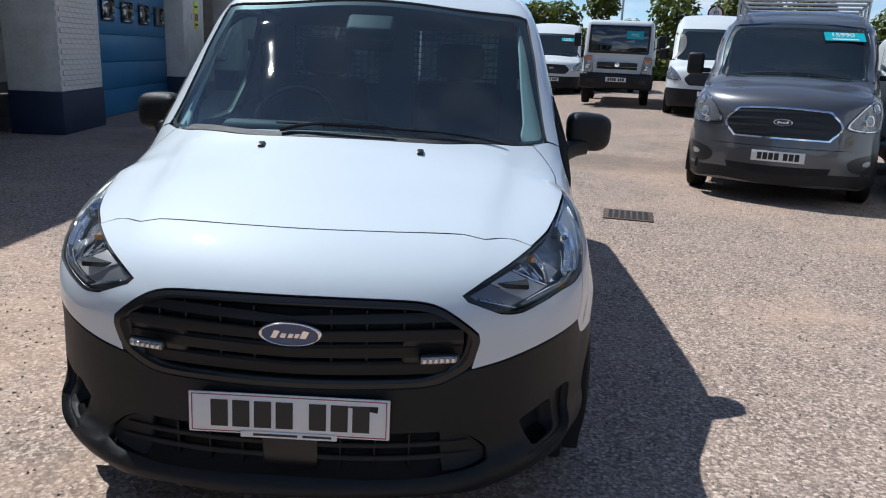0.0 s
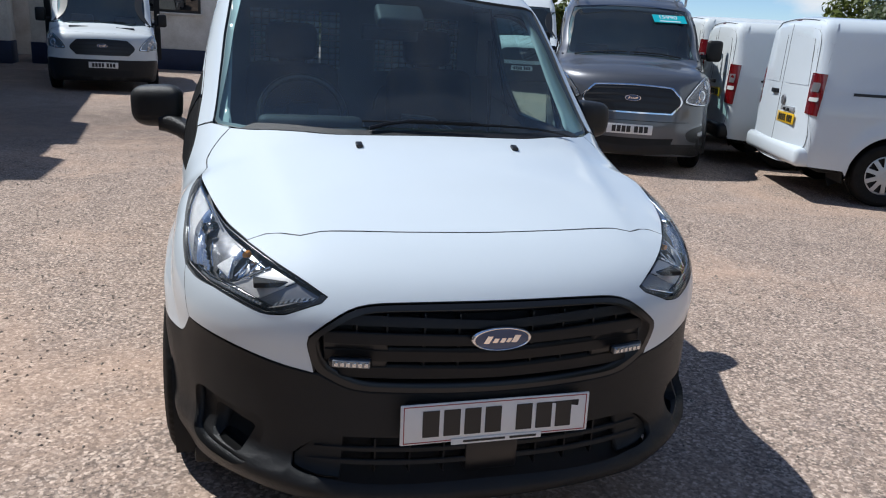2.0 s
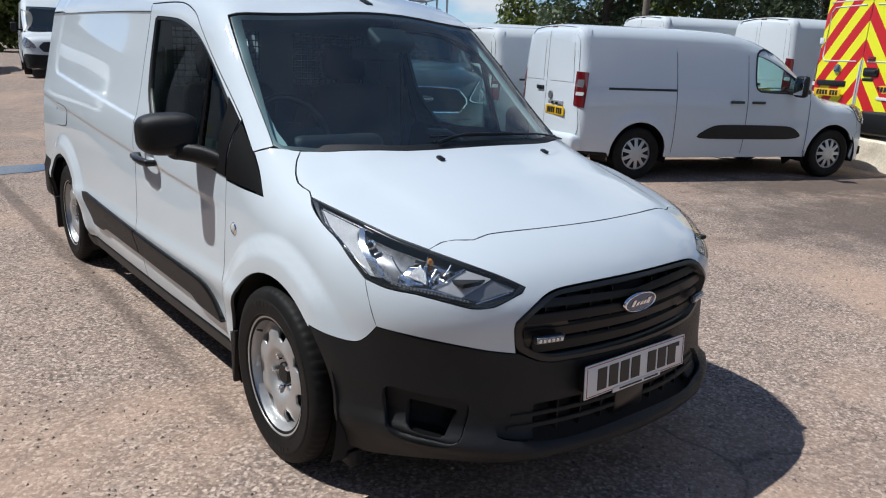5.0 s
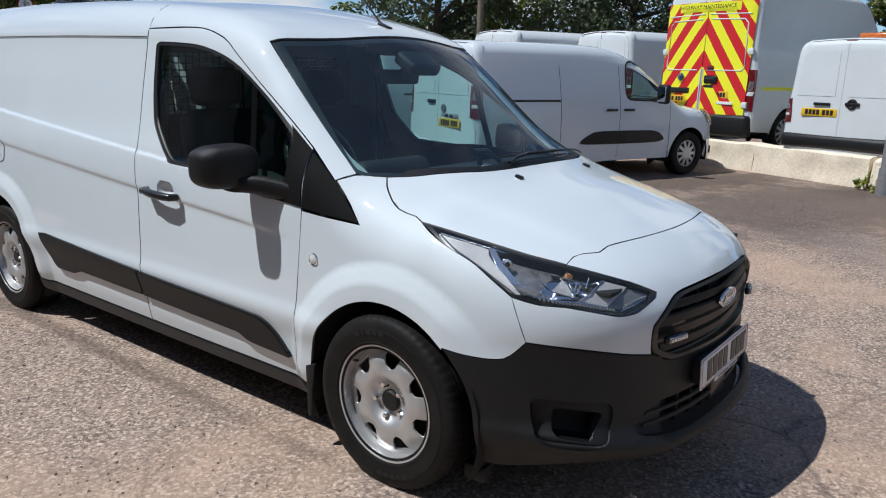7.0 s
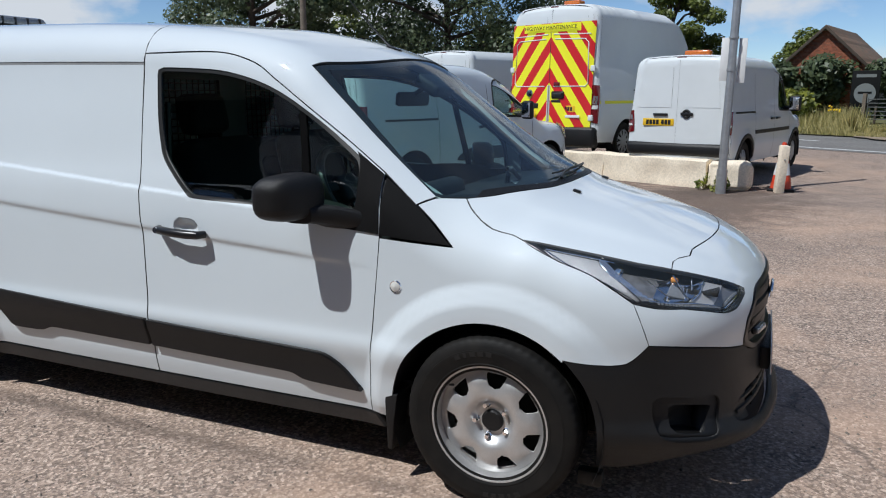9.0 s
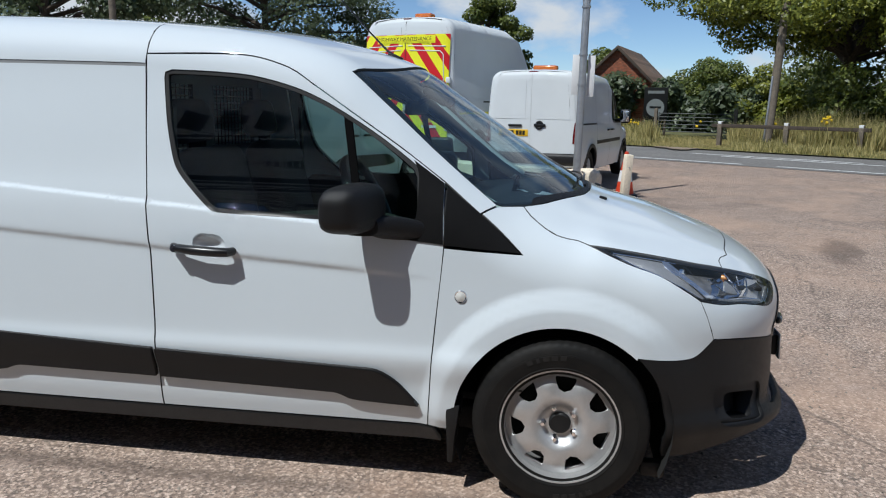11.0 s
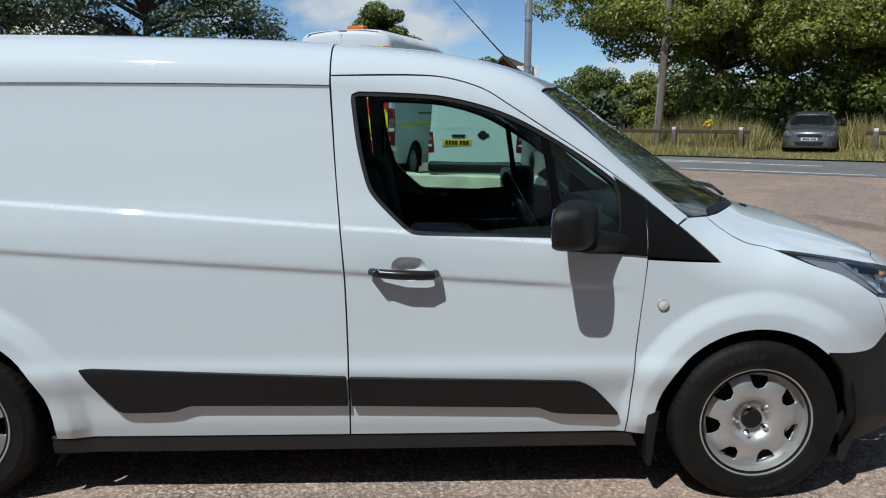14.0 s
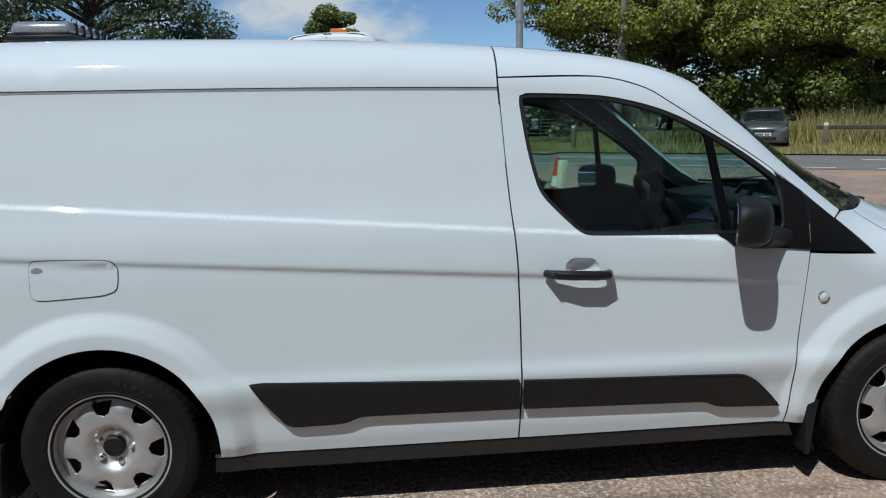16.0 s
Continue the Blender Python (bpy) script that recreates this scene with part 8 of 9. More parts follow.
def build_house():
    h = thing("brick_house", pose(46.1, -3.1, 0.00, 0, 0, -105), "small red brick house with gabled tiled roof", "house")
    w, d, e, r = 4.6, 8.0, 2.9, 5.1
    # facing local -y
    body = bmesh.new()
    pr = [(-w / 2, 0), (w / 2, 0), (w / 2, e), (0, r), (-w / 2, e)]
    merge(body, slab(pr, d, "xz", 0.0))
    part("wall", body, M["mortar"], h, smooth=0)
    for s in (-1, 1):
        a = math.atan2(r - e, w / 2)
        L = math.hypot(w / 2 + 0.3, (r - e) * (w / 2 + 0.3) / (w / 2))
        rows = 12
        for k in range(rows):
            t = (k + 0.5) / rows
            cx, cz = s * (w / 2 + 0.3) * (1 - t), r - (r - e) / (w / 2) * (w / 2 + 0.3) * (1 - t)
            tc2 = box((L / rows * 1.15, d + 0.6, 0.06), (cx, d / 2, cz + 0.07), 0.012, Euler((0, s * (a + 0.05), 0)).to_matrix())
            part("tile_course", tc2, M["roof_tile"], h)
        part("barge_board", box((L, 0.05, 0.16), (s * (w / 2 + 0.3) / 2, -0.32, r - (r - e) / (w / 2) * (w / 2 + 0.3) / 2), 0.01, Euler((0, s * a, 0)).to_matrix()), M["wood_dark"], h)
    # bricks of the gable end
    bk = bmesh.new()
    z, row = 0.04, 0
    me = bpy.data.meshes.new("brick")
    bb = box((0.215, 0.02, 0.065), (0, 0, 0), 0.004)
    bb.to_mesh(me)
    bb.free()
    me.materials.append(M["brick"])
    allbm = bmesh.new()
    n = 0
    while z < r - 0.25:
        half = w / 2 if z < e else w / 2 * (r - z) / (r - e)
        x = -half + 0.1 + (0.11 if row % 2 else 0)
        while x < half - 0.1:
            if z > e and n < 290:
                o = new("brick", me)
                o.parent = h
                o.location = (x, -0.008, z)
                n += 1
            else:
                box((0.215, 0.02, 0.065), (x, -0.008, z), into=allbm)
            x += 0.225
        z += 0.075
        row += 1
    rest = part("brickwork", allbm, M["brick_rest"], h, smooth=0)
    tagged(rest, kind="stuff")
    return h


M["brick_rest"] = mat("red brick courses", (0.34, 0.115, 0.06), 0.9, var=0.3, scale=9, island="mesh", fine=0.2)
build_house()


# ---- yard furniture ----
def build_low_wall():
    pts = [Vector((10.35, 3.35, 0)), Vector((9.75, 1.75, 0)), Vector((9.05, 0.02, 0))]
    w = thing("low_stone_wall", Matrix(), "low whitewashed stone wall with flaking paint", "wall", kind="structure")
    for a, b in zip(pts, pts[1:]):
        L = (b - a).length
        nu, nz = int(L / 0.035), 13
        bm = bmesh.new()
        rows = []
        # section up the front, over the top and down the back
        sec = [(-0.17, 0.42 * k / 9) for k in range(10)] + [(-0.10, 0.445), (0.0, 0.45), (0.10, 0.445)] + [(0.17, 0.42 - 0.42 * k / 4) for k in range(5)]
        for i in range(nu + 1):
            y = L * i / nu
            row = []
            for x, z in sec:
                q = Vector((x * 3, y * 3, z * 5)) + a
                course = -0.016 * math.exp(-(((z / 0.14) % 1 - 0.5) / 0.12) ** 2) if z < 0.41 else 0.0
                bond = y / 0.30 + 0.5 * (int(z / 0.14 + 0.5) % 2)
                course += -0.010 * math.exp(-((bond % 1 - 0.5) / 0.05) ** 2) if z < 0.41 else 0.0
                k = 0.020 * noise.noise(q) + 0.010 * noise.noise(q * 3.1) + course
                row.append(bm.verts.new((x * (1 + k / 0.17), y, z + (0.02 * noise.noise(Vector((y * 1.5, 3, 0)) + a) if z > 0.3 else 0) + 0.3 * k * (z > 0.4))))
            rows.append(row)
        for r0, r1 in zip(rows, rows[1:]):
            for k in range(len(sec) - 1):
                bm.faces.new((r0[k], r0[k + 1], r1[k + 1], r1[k]))
        for r in (rows[0], rows[-1]):
            bm.faces.new(r)
        ob = part("painted_wall", bm, M["stone_white"], w, smooth=60)
        ob.matrix_local = pose(a.x, a.y, 0, 0, 0, math.degrees(math.atan2(b.y - a.y, b.x - a.x)) - 90)
    bm = bmesh.new()
    bmesh.ops.create_icosphere(bm, subdivisions=4, radius=1)
    for v in bm.verts:
        k = 1 + 0.12 * noise.noise(v.co * 2.2)
        f = lambda a: math.copysign(abs(a) ** 0.36, a)
        v.co = Vector((f(v.co.x) * 0.24 * k, f(v.co.y) * 0.31 * k, f(v.co.z) * 0.22 * k))
    st = part("stone_block", bm, M["stone_white"], None)
    st.location, st.rotation_euler = (9.03, -0.26, 0.215), (0, 0, 0.1)
    tagged(st, "rounded whitewashed stone block at the wall end", "stone block")


build_low_wall()


def build_lamp_post():
    p = thing("steel_post", pose(8.42, -0.18, 0, 0.6, 1.2, 0), "galvanised steel post with white sign plates", "post")
    part("pole", rod((0, 0, 0), (0, 0, 5.2), 0.062, 0.05, 20), M["galv"], p)
    part("base_collar", rod((0, 0, 0), (0, 0, 0.35), 0.075, 0.075, 20), M["galv"], p)
    for z, h, y in ((1.92, 0.60, 0.105), (1.90, 0.62, -0.13)):
        part("sign_plate", box((0.012, 0.11, h), (0.06, y, z), 0.004), M["sign_white"], p)
    for z in (1.75, 2.2, 2.9):
        part("clamp_band", rod((0, 0, z), (0, 0, z + 0.03), 0.068, 0.068, 20), M["galv"], p)
    part("junction_box", box((0.10, 0.12, 0.22), (0.02, 0, 3.1), 0.015), M["galv"], p)


build_lamp_post()


def build_cone():
    c = thing("traffic_cone", pose(9.13, -0.99, 0), "faded orange traffic cone behind a white post", "cone")
    part("base", box((0.38, 0.38, 0.04), (0, 0, 0.02), 0.012), M["plastic"], c)
    part("body", lathe([(0.04, 0.15), (0.25, 0.115), (0.55, 0.06), (0.72, 0.03), (0.73, 0.0)], 28, "z"), M["cone"], c)
    part("sleeve", lathe([(0.24, 0.119), (0.42, 0.087)], 28, "z"), M["plate"], c)
    p = thing("marker_post", pose(8.80, -0.96, 0, 2, -3, 20), "short white timber marker post", "post")
    part("timber", box((0.13, 0.12, 0.70), (0, 0, 0.35), 0.014), M["stone_white"], p)
    part("bolt", rod((-0.06, 0, 0.5), (-0.075, 0, 0.5), 0.012), M["galv"], p)


build_cone()


def build_drain():
    d = thing("drain_cover", pose(2.0, 4.32, 0.004, 0, 0, -12), "rusty cast iron drain grate in the tarmac", "drain")
    part("frame", box((0.46, 0.46, 0.012), (0, 0, 0.002), 0.004), M["rust"], d)
    for i in range(7):
        part("slot", box((0.035, 0.36, 0.003), (-0.165 + i * 0.055, 0, 0.0095), 0), M["dark"], d, smooth=0)


M["rust"] = mat("rusty cast iron", (0.13, 0.085, 0.06), 0.7, metal=0.3, var=0.5, scale=12)
build_drain()


def fence_run(d0, d1, n, group):
    """Knee rail on square posts along the verge."""
    k = max(2, int(round((d1 - d0) / 2.7)) + 1)
    f = thing("knee_rail_fence", Matrix(), "dark timber knee-rail fence with pale post tops", "fence")
    q = math.degrees(math.atan2(ROAD_D.y, ROAD_D.x))
    for i in range(k):
        p = ROAD_N * n + ROAD_D * (d0 + (d1 - d0) * i / (k - 1))
        po = part("post", box((0.16, 0.16, 0.92), (0, 0, 0.46), 0.015), M["wood"], f)
        po.matrix_local = pose(p.x, p.y, 0.03, 0, 0, q)
        part("post_cap", box((0.14, 0.17, 0.10), (0, 0, 0.88), 0.01), M["sign_white"], po)
    a, b = ROAD_N * (n - 0.02) + ROAD_D * (d0 - 0.3), ROAD_N * (n - 0.02) + ROAD_D * (d1 + 0.3)
    c = (a + b) / 2
    ra = part("rail", box(((b - a).length, 0.10, 0.13), (0, 0, 0), 0.01), M["wood_dark"], f)
    ra.matrix_local = pose(c.x, c.y, 0.80, 0, 0, q)


fence_run(5.4, 10.2, 24.6, "")
fence_run(-16.0, 1.2, 24.6, "")


M["gate_steel"] = mat("dull weathered gate steel", (0.10, 0.105, 0.10), 0.6, metal=0.3, var=0.3, scale=12)


def build_gate():
    g = thing("field_gate", pose(33.6, -6.0, 0.05, 0, 0, 66), "galvanised tubular field gate across the track", "gate")
    for k in range(6):
        part("bar", rod((-1.7, 0, 0.25 + k * 0.17), (1.7, 0, 0.25 + k * 0.17), 0.022), M["gate_steel"], g)
    for x in (-1.7, 0, 1.7):
        part("upright", rod((x, 0, 0.2), (x, 0, 1.15), 0.024), M["gate_steel"], g)
    for x in (-1.85, 1.85):
        part("gate_post", box((0.15, 0.15, 1.35), (x, 0, 0.67), 0.015), M["wood"], g)


build_gate()


def pole(at_xy, h, lean, turn, label, r=0.14):
    p = thing("telegraph_pole", pose(at_xy[0], at_xy[1], 0.0, 0, lean, turn), label, "pole")
    part("shaft", rod((0, 0, -0.1), (0, 0, h), r, r * 0.75, 16), M["wood"], p)
    part("cross_arm", box((1.3, 0.09, 0.10), (0, 0, h - 0.4), 0.01), M["wood"], p)
    part("cable_cover", box((0.07, 0.07, 2.6), (-r - 0.01, 0, 1.3), 0.02), M["galv"], p)


pole((25.6, -7.3), 8.5, 3.5, -57, "leaning timber telegraph pole with cable cover", 0.16)
pole((22.0, 16.2), 8.0, 0.5, 20, "timber telegraph pole behind the yard")
for p in ((30.0, 26.0), (9.0, 42.0), (14.5, 38.0)):
    lp = thing("street_lamp", pose(p[0], p[1], 0), "slim grey street lamp by the far road", "street lamp", "far street lamps")
    part("column", rod((0, 0, 0), (0, 0, 8), 0.08, 0.05, 10), M["galv"], lp)
    part("lamp_head", box((0.8, 0.18, 0.08), (0.3, 0, 8.0), 0.02), M["galv"], lp)
sg = thing("speed_sign", pose(9.6, 27.0, rise(9.6, 27)), "round speed limit sign on a grey pole", "sign")
part("pole", rod((0, 0, 0), (0, 0, 3.3), 0.04), M["galv"], sg)
part("disc", lathe([(-0.01, 0.30), (-0.012, 0.0)], 28, "y", at=(0, 0, 3.0)), M["sign_white"], sg)
part("ring", lathe([(-0.014, 0.30), (-0.014, 0.24)], 28, "y", at=(0, 0, 3.0)), M["red"], sg)
letters("limit", "30", 0.26, pose(0, -0.02, 3.0, 90, 0, 0), M["ink"], sg, 0.001)
sb = thing("sign_board", pose(35.6, -4.4, 0.05, 0, 0, -105), "dark hanging board with a pale round emblem", "sign")
part("board", box((1.15, 0.08, 1.6), (0, 0, 1.55), 0.02), M["sign_dark"], sb)
part("emblem", lathe([(-0.045, 0.44), (-0.05, 0.0)], 28, "y", at=(0, 0, 1.35)), M["sign_grey"], sb)
part("lettering_bar", box((0.8, 0.01, 0.14), (0, -0.045, 2.12)), M["sign_grey"], sb, smooth=0)
part("lettering_bar", box((0.55, 0.01, 0.09), (0, -0.056, 1.38)), M["sign_dark"], sb, smooth=0)
for x in (-0.5, 0.5):
    part("leg", box((0.09, 0.09, 0.8), (x, 0, 0.4), 0.01), M["wood_dark"], sb)

# ---- cars further off ----
HATCH = Van(-0.88, 2.58, 3.30, 1.48, 0.88, (0.80, 0.98), 0.30, (1.05, 1.36), 0.315, tumble=0.74, belt=0.95, bow=(0.30, 0.35), lean=0.12)
WIN_H = [[(0.62, 1.02), (0.75, 0.97), (2.65, 1.02), (2.75, 1.1), (2.35, 1.34), (1.3, 1.38), (1.05, 1.30)]]
LAMP_H = [(0.56, 0.62), (0.62, 0.74), (0.86, 0.80), (0.95, 0.76), (0.93, 0.66), (0.75, 0.60)]
cp = ROAD_N * 25.6 + ROAD_D * 3.3
build_van(HATCH, pose(cp.x, cp.y, 0.05, 0, 0, -118), "silver hatchback parked nose-out on the verge", M["silver_paint"], name="hatchback_car", category="car", windows=WIN_H, grille=(0.42, 0.58, 0.70, False), lamps=LAMP_H, dark_bumper=False, mirrors=True, badge=False, doors=False)
build_van(Van(-0.9, 2.7, 3.5, 1.66, 0.92, (0.92, 1.08), 0.2, (1.05, 1.52), 0.35, tumble=0.76, belt=1.05, lean=0.10), pose(-0.3, 36.5, 0.0, 0, 0, 178), "black estate car parked behind the office", M["black_paint"], name="estate_car", category="car", windows=WIN_H, lamps=LAMP_H, rear="alt", tail_lamp=(0.85, 1.0), dark_bumper=False, doors=False)


# ---- trees, hedges and grass ----
def leaf_material(name, col, col2, trans=0.35):
    m = bpy.data.materials.new(name)
    m.use_nodes = True
    n, l = m.node_tree.nodes, m.node_tree.links
    b = n["Principled BSDF"]
    b.inputs["Roughness"].default_value = 0.45
    b.inputs["Specular IOR Level"].default_value = 0.5
    g = n.new("ShaderNodeNewGeometry")
    r = n.new("ShaderNodeValToRGB")
    r.color_ramp.elements[0].color, r.color_ramp.elements[1].color = (*col, 1), (*col2, 1)
    l.new(g.outputs["Random Per Island"], r.inputs["Fac"])
    t = n.new("ShaderNodeBsdfTranslucent")
    mx = n.new("ShaderNodeMixShader")
    mx.inputs[0].default_value = trans
    l.new(r.outputs["Color"], b.inputs["Base Color"])
    l.new(r.outputs["Color"], t.inputs["Color"])
    l.new(b.outputs[0], mx.inputs[1])
    l.new(t.outputs[0], mx.inputs[2])
    l.new(mx.outputs[0], n["Material Output"].inputs["Surface"])
    return m


M["leaf"] = leaf_material("oak leaves", (0.066, 0.090, 0.012), (0.285, 0.295, 0.040), 0.34)
M["leaf_dark"] = leaf_material("dark hedge leaves", (0.050, 0.075, 0.013), (0.17, 0.195, 0.033))
M["leaf_grey"] = leaf_material("grey-green willow leaves", (0.05, 0.075, 0.035), (0.12, 0.15, 0.07))
M["grass"] = leaf_material("dry grass blades", (0.16, 0.16, 0.042), (0.60, 0.50, 0.22), 0.3)
M["bark"] = mat("bark", (0.085, 0.065, 0.048), 0.95, var=0.5, scale=7, fine=0.3, bump=0.8, bscale=30)
M["flower"] = mat("yellow ragwort", (0.75, 0.50, 0.01), 0.7, var=0.2, scale=20)


def leaves_mesh(name, centres, radii, count, size, rng, squash=0.8, shell=0.55):
    """Many small leaf blades scattered through clumps."""
    k = len(centres)
    w = np.array(radii) ** 2
    idx = rng.choice(k, count, p=w / w.sum())
    d = rng.normal(size=(count, 3))
    d /= np.linalg.norm(d, axis=1, keepdims=True)
    r = (shell + (1 - shell) * rng.random(count)) * np.array(radii)[idx]
    c = np.array(centres)[idx] + d * r[:, None] * np.array([1, 1, squash])
    u = d + np.array([-0.38, 0.28, 0.85]) + 0.75 * rng.normal(size=(count, 3))
    u /= np.linalg.norm(u, axis=1, keepdims=True)
    a = np.cross(u, rng.normal(size=(count, 3)))
    a /= np.linalg.norm(a, axis=1, keepdims=True)
    b = np.cross(u, a)
    s = size * (0.55 + 0.9 * rng.random(count))[:, None]
    V = np.stack([c - a * s, c - b * s * 0.55 + u * s * 0.15, c + a * s, c + b * s * 0.55 + u * s * 0.15], 1).reshape(-1, 3)
    me = bpy.data.meshes.new(name)
    me.vertices.add(len(V))
    me.vertices.foreach_set("co", V.ravel())
    me.loops.add(len(V))
    me.loops.foreach_set("vertex_index", np.arange(len(V)))
    me.polygons.add(count)
    me.polygons.foreach_set("loop_start", np.arange(0, len(V), 4))
    me.polygons.foreach_set("loop_total", np.full(count, 4))
    me.update()
    return me


def tree(x, y, h, spread, seed, label, low=0.25, leaf="leaf", size=0.17, count=9000, name="tree", clumps=46, dz=0.0, lobe=(0.20, 0.16), reach=()):
    """Trunk, limbs and a crown of leaf clumps; reach adds long side limbs (turn, length, height)."""
    rng = np.random.default_rng(seed)
    t = thing(name, pose(x, y, dz), label, "tree")
    trunk = bmesh.new()
    top = Vector((rng.normal() * 0.3, rng.normal() * 0.3, h * 0.62))
    tube([Vector((0, 0, -0.1)), top * 0.25 + Vector((0.1, 0, 0)), top * 0.55, top], lambda q: h * 0.035 * (1 - 0.75 * q) + 0.03, 10, into=trunk)
    cs, rs = [], []
    for i in range(clumps):
        a = i * 2.399 + rng.normal() * 0.3
        f = (i + 0.5) / clumps
        z = h * (low + (0.93 - low) * f)
        prof = math.sin(math.pi * min(1, max(0.08, (f * 0.86 + 0.14)))) ** 0.6
        rr = spread * prof * (0.45 + 0.6 * rng.random())
        c = Vector((rr * math.cos(a), rr * math.sin(a), z + rng.normal() * 0.3))
        cs.append(tuple(c))
        rs.append(spread * (lobe[0] + lobe[1] * rng.random()))
        if i % 2 == 0:
            s = top * min(0.95, max(0.25, z / (h * 0.75)))
            tube([s, s.lerp(c, 0.5) + Vector((0, 0, 0.35)), c], lambda q: h * 0.011 * (1 - 0.8 * q) + 0.012, 6, into=trunk)
    for turn, length, z in reach:
        d = Vector((math.cos(radians(turn)), math.sin(radians(turn)), 0))
        e = d * length + Vector((0, 0, z))
        s = top * 0.5
        mid = s.lerp(e, 0.55) + Vector((0, 0, 0.9))
        tip = s.lerp(e, 0.86) + Vector((0, 0, 0.35))
        tube([s, s.lerp(mid, 0.6) + Vector((0, 0, 0.3)), mid, tip], lambda q: h * 0.013 * (1 - 0.93 * q) + 0.008, 7, into=trunk)
        for k in range(15):
            q = 0.42 + 0.58 * rng.random()
            c = s.lerp(e, q) + Vector((rng.normal() * 0.8, rng.normal() * 0.8, 0.9 * (1 - q) + 0.45 + abs(rng.normal()) * 0.7))
            cs.append(tuple(c))
            rs.append(0.55 + 0.55 * rng.random())
    part("trunk", trunk, M["bark"], t)
    me = leaves_mesh("crown", cs, rs, count, size, rng, 0.62)
    me.materials.append(M[leaf])
    cr = new("crown", me)
    cr.parent = t
    return t


OAK = (0.10, 0.11)
tree(31.0, -11.8, 12.0, 6.4, 1, "broad green oak tree with long overhanging limbs", 0.33, "leaf", 0.080, 88000, clumps=120, lobe=OAK, reach=((95, 8.6, 5.1), (112, 7.4, 4.9), (150, 6.4, 4.2), (80, 7.4, 6.6), (190, 6.6, 3.6), (230, 6.6, 3.6)))
tree(26.6, -18.6, 9.8, 5.6, 2, "broad green oak tree with open crown", 0.16, "leaf", 0.085, 66000, clumps=110, lobe=OAK, reach=((150, 6.0, 3.0), (100, 6.2, 3.4)))
tree(21.5, -26.5, 11.5, 6.0, 3, "broad green oak tree with open crown", 0.12, "leaf", 0.095, 48000, clumps=90, lobe=OAK)
tree(39.0, -18.0, 10.0, 6.0, 4, "tall dark tree behind the oaks", 0.08, "leaf_dark", 0.13, 30000)
tree(33.0, -24.5, 11.0, 6.5, 5, "tall dark tree behind the oaks", 0.08, "leaf_dark", 0.13, 30000)
tree(42.5, 4.7, 8.0, 2.4, 6, "round dark tree above the vans", 0.2, "leaf_dark", 0.10, 22000)
tree(34.5, 15.5, 11.0, 6.2, 7, "large grey-green tree behind the yard", 0.15, "leaf_grey", 0.11, 42000)
tree(29.0, 24.0, 10.5, 5.0, 8, "large grey-green tree behind the yard", 0.1, "leaf_grey", 0.11, 30000)
tree(47.0, -9.0, 3.9, 3.2, 9, "bushy green tree beyond the gate", 0.05, "leaf_dark", 0.10, 24000)
tree(43.5, -12.0, 3.4, 2.8, 10, "bushy green tree beyond the gate", 0.05, "leaf", 0.10, 20000)
tree(50.0, -2.5, 5.0, 2.6, 11, "bushy green tree beyond the gate", 0.05, "leaf_dark", 0.12, 14000)
tree(-14.5, 3.0, 9.5, 4.5, 12, "green tree behind the workshop", 0.2, "leaf_dark", 0.24, 5000)
tree(-15.5, -7.0, 9.0, 4.5, 13, "green tree behind the workshop", 0.2, "leaf", 0.24, 5000)


def hedge(name, pts, h, depth, count, size, seed, leaf, label, category="hedge", vary=0.35):
    rng = np.random.default_rng(seed)
    cs, rs = [], []
    for (x0, y0), (x1, y1) in zip(pts, pts[1:]):
        L = math.hypot(x1 - x0, y1 - y0)
        n = max(2, int(L / (depth * 0.55)))
        for i in range(n):
            t = (i + rng.random()) / n
            hh = h * (1 - vary + 2 * vary * (0.5 + 0.5 * noise.noise(Vector((x0 + (x1 - x0) * t, y0 + (y1 - y0) * t, seed)) * 0.13)) * rng.uniform(0.75, 1.1))
            for k in range(3):
                z = hh * (k + 0.5) / 3
                cs.append((x0 + (x1 - x0) * t + rng.normal() * depth * 0.3, y0 + (y1 - y0) * t + rng.normal() * depth * 0.3, z))
                rs.append(max(hh / 4.5, depth * 0.45) * rng.uniform(0.8, 1.2))
    me = leaves_mesh(name, cs, rs, count, size, rng, 0.9, 0.5)
    me.materials.append(M[leaf])
    return tagged(new(name, me), label, category, kind="stuff")


ring = [(60 * math.cos(a), 5 + 60 * math.sin(a)) for a in np.linspace(radians(-50), radians(118), 26)]
hedge("far_woods", ring, 3.1, 3.4, 90000, 0.20, 21, "leaf_dark", "distant belt of mixed green trees", "woods")
near_ring = [(x * 0.8, 5 + (y - 5) * 0.8) for x, y in ring]
for i0, i1, h, count, seed in ((9, 14, 5.4, 19000, 22), (14, 16, 2.2, 4500, 28), (16, 22, 5.4, 24000, 29)):
    hedge("far_woods", near_ring[i0:i1 + 1], h, 3.5 if h > 3 else 2.0, count, 0.21, seed, "leaf_dark", "belt of green trees behind the yard", "woods")
hn = lambda n, d: ((ROAD_N * n + ROAD_D * d).x, (ROAD_N * n + ROAD_D * d).y)
hedge("hedge", [hn(29.0, 8.2), hn(28.5, -2), hn(28.5, -20)], 2.6, 1.6, 44000, 0.085, 23, "leaf_dark", "dense shrubby hedge below the oaks")
hedge("hedge", [(46, -14), (42, -8.0), (45, -5.5), (46, 1.0)], 2.9, 2.0, 15000, 0.17, 24, "leaf_grey", "dense shrubs beyond the field gate")
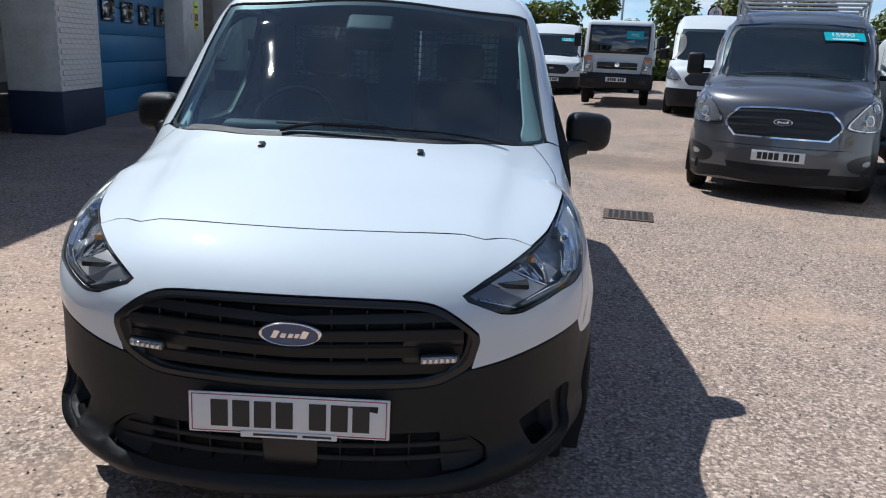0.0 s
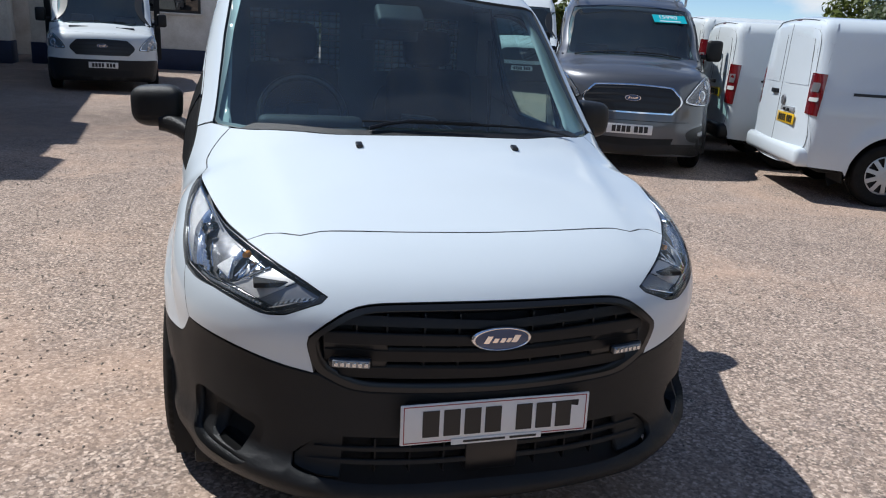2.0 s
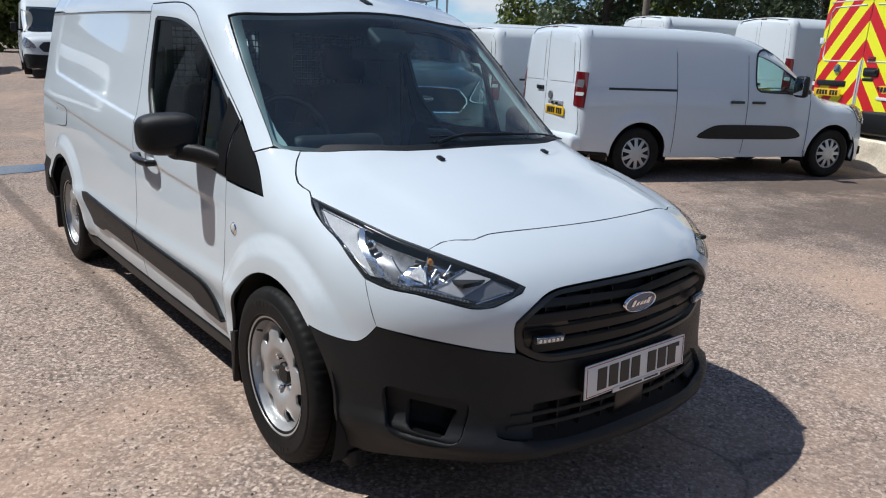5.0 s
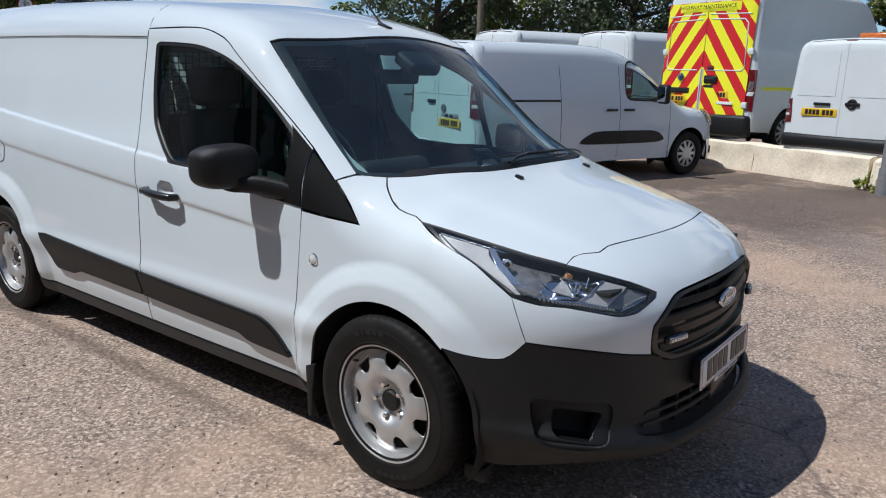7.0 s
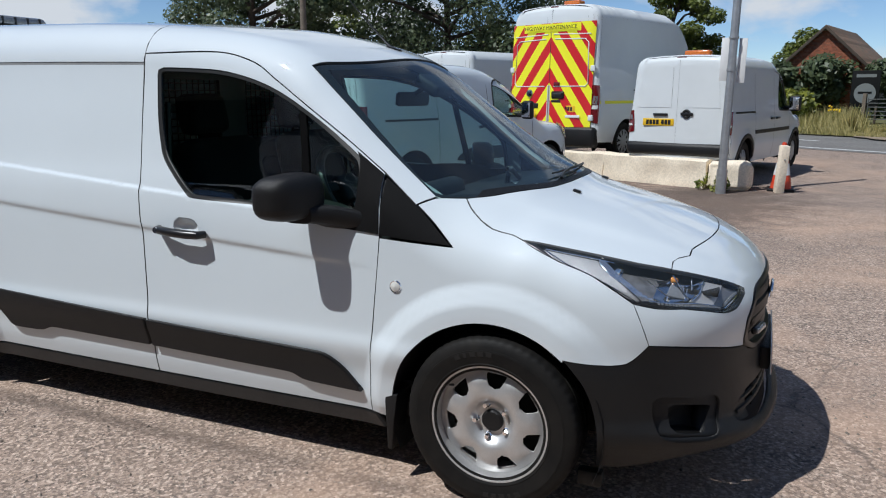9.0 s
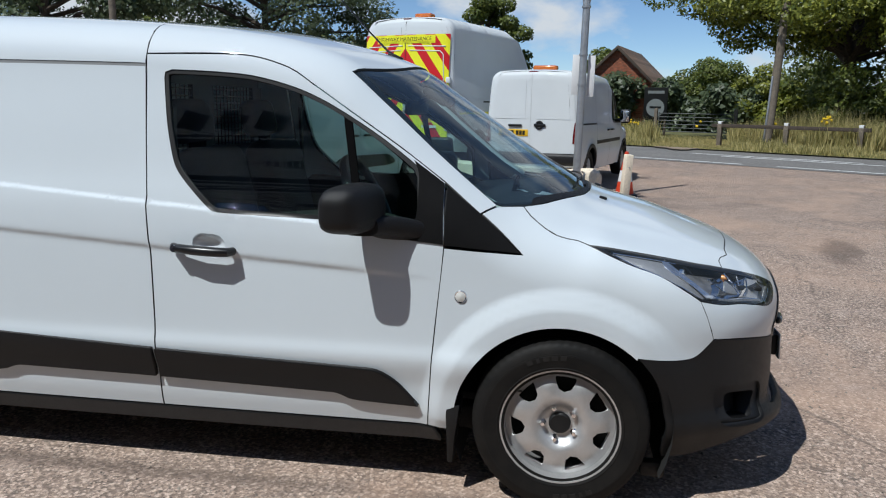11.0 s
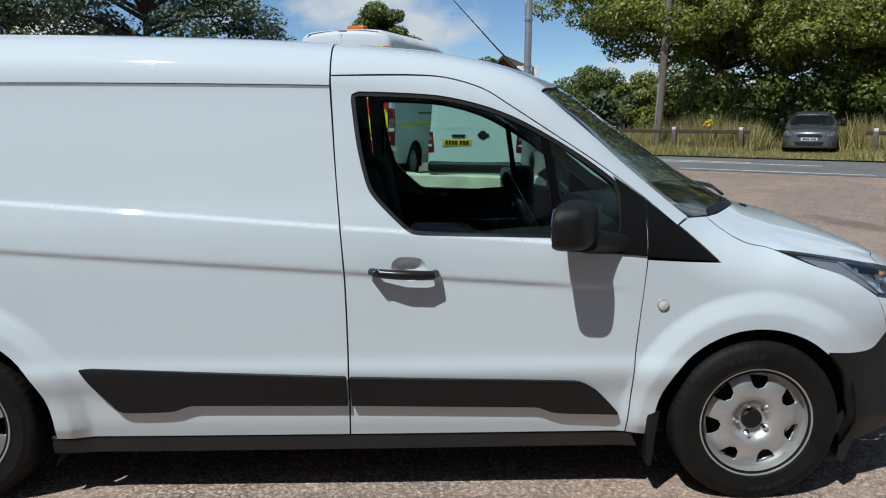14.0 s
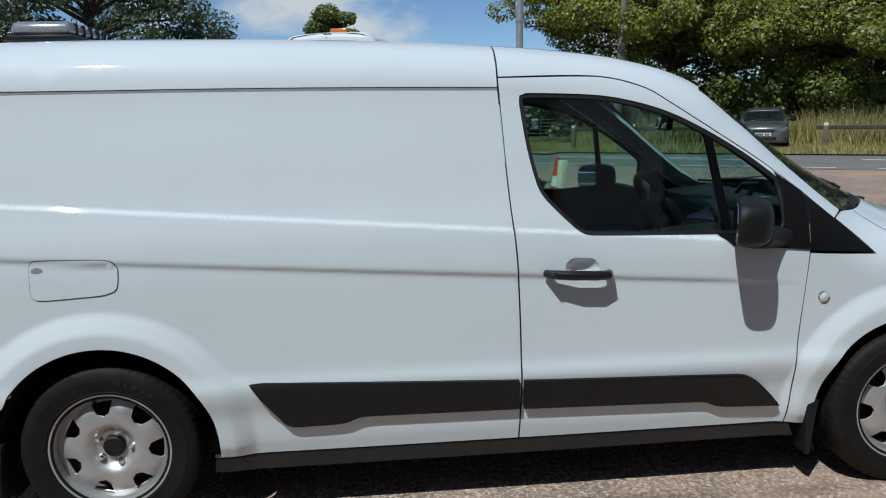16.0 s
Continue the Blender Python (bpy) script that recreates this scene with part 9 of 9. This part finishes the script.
hedge("hedge", [(36.5, -2.6), (34.6, -1.2), (33.5, 1.5), (33, 5.0)], 1.9, 1.0, 7000, 0.12, 25, "leaf", "green shrubs in front of the brick house")
hedge("weeds", [(8.5, -0.25), (8.75, -0.05), (9.0, 0.1)], 0.22, 0.2, 500, 0.035, 26, "leaf", "weeds growing at the post foot", "weeds")
hedge("weeds", [(9.35, 0.55), (9.55, 1.1), (9.8, 1.7)], 0.12, 0.12, 350, 0.03, 27, "leaf_grey", "weeds along the wall foot", "weeds")


TRACK = ((24.0, -4.3), (33.6, -6.0))


def grass_field(n0, n1, d0, d1, count, seed, h0, h1, name="tall_grass"):
    rng = np.random.default_rng(seed)
    n = n0 + (n1 - n0) * rng.random(count)
    d = d0 + (d1 - d0) * rng.random(count)
    tall = np.clip((n - 21.5) / 4.5, 0.12, 1) * (0.7 + 0.5 * np.sin(d * 0.9 + n) * np.sin(n * 1.7))
    tall = np.where(n < 24.5, 0.16 + 0.12 * np.sin(d * 1.3 + n * 2.1) ** 2, np.clip(tall, 0.3, 1.2) * 1.18)
    tall = np.where((abs(d - 3.2) < 1.7) & (n < 28.0), 0.10, tall)
    h = (h0 + (h1 - h0) * rng.random(count)) * np.clip(tall, 0.08, 1.4)
    x = ROAD_N.x * n + ROAD_D.x * d
    y = ROAD_N.y * n + ROAD_D.y * d
    # trodden short along the track to the gate
    q = np.clip((x - TRACK[0][0]) / (TRACK[1][0] - TRACK[0][0]), 0, 1)
    h = np.where(abs(y - TRACK[0][1] - q * (TRACK[1][1] - TRACK[0][1])) < 1.5, 0.05 + 0.1 * (h > 0.9), h)
    a = rng.random(count) * 2 * math.pi
    w = 0.012 + 0.018 * rng.random(count)
    lean = rng.normal(size=(count, 2)) * 0.22 * h[:, None]
    V = np.stack([np.stack([x - w * np.cos(a), y - w * np.sin(a), np.full(count, 0.04)], 1), np.stack([x + w * np.cos(a), y + w * np.sin(a), np.full(count, 0.04)], 1), np.stack([x + lean[:, 0], y + lean[:, 1], 0.05 + h], 1)], 1).reshape(-1, 3)
    me = bpy.data.meshes.new(name)
    me.vertices.add(len(V))
    me.vertices.foreach_set("co", V.ravel())
    me.loops.add(len(V))
    me.loops.foreach_set("vertex_index", np.arange(len(V)))
    me.polygons.add(count)
    me.polygons.foreach_set("loop_start", np.arange(0, len(V), 3))
    me.polygons.foreach_set("loop_total", np.full(count, 3))
    me.update()
    me.materials.append(M["grass"])
    return tagged(new(name, me), "tall dry straw-coloured verge grass", "grass", kind="stuff")


grass_field(22.0, 29.5, -24, 13.5, 125000, 31, 0.40, 1.22)
grass_field(22.5, 33, 13.5, 30, 16000, 32, 0.3, 0.7)
fl = bmesh.new()
rr = random.Random(5)
for i in range(7):
    p = Vector((25.46, -9.3, 0)) + ROAD_D * (0.0 if i < 3 else rr.uniform(1.5, 8.5)) + ROAD_N * rr.uniform(-0.3, 0.4)
    for k in range(4):
        b2 = bmesh.new()
        bmesh.ops.create_icosphere(b2, subdivisions=1, radius=0.05)
        bmesh.ops.translate(b2, vec=p + Vector((rr.uniform(-0.12, 0.12), rr.uniform(-0.12, 0.12), rr.uniform(0.95, 1.2) - (0.25 if i > 2 else 0))), verts=b2.verts)
        merge(fl, b2)
tagged(part("ragwort", fl, M["flower"], None), "yellow ragwort flower heads in the grass", "flowers", kind="stuff")


# ---- loose stones and the concrete apron ----
def gravel(count, seed):
    rng = np.random.default_rng(seed)
    x, y = rng.uniform(-6, 7, count), rng.uniform(-4.5, 7, count)
    keep = ~((np.abs(x) < 0.95) & (y > -0.9) & (y < 3.9) & (rng.random(count) < 0.6))
    x, y = x[keep], y[keep]
    n = len(x)
    s = 0.004 + 0.007 * rng.random(n) ** 2.5
    base = np.array([(1, 0, 0), (-0.5, 0.87, 0), (-0.5, -0.87, 0), (0, 0, 0.9)])
    a = rng.random(n) * 6.28
    c, si = np.cos(a), np.sin(a)
    V = np.zeros((n, 4, 3))
    for k in range(4):
        jit = 1 + 0.35 * rng.normal(size=n)
        bx, by, bz = base[k]
        V[:, k, 0] = x + s * jit * (c * bx - si * by)
        V[:, k, 1] = y + s * jit * (si * bx + c * by)
        V[:, k, 2] = s * bz
    F = np.array([(0, 1, 3), (1, 2, 3), (2, 0, 3)])
    faces = (F[None] + 4 * np.arange(n)[:, None, None]).reshape(-1, 3)
    ob = mesh_object("gravel", V.reshape(-1, 3), faces.tolist(), M["pebble"], None, smooth=False)
    return tagged(ob, "loose pale grit on the tarmac", "gravel", kind="stuff")


M["pebble"] = mat("pale grit", (0.29, 0.245, 0.205), 0.9, var=0.3, scale=30, island="mesh")
gravel(30000, 41)
blob("puddle", (-0.35, 7.1), 0.75, 0.34, 0.1, 0.006, M["water"], "shallow puddle on the tarmac", 8.0, rough=0.6, category="puddle")
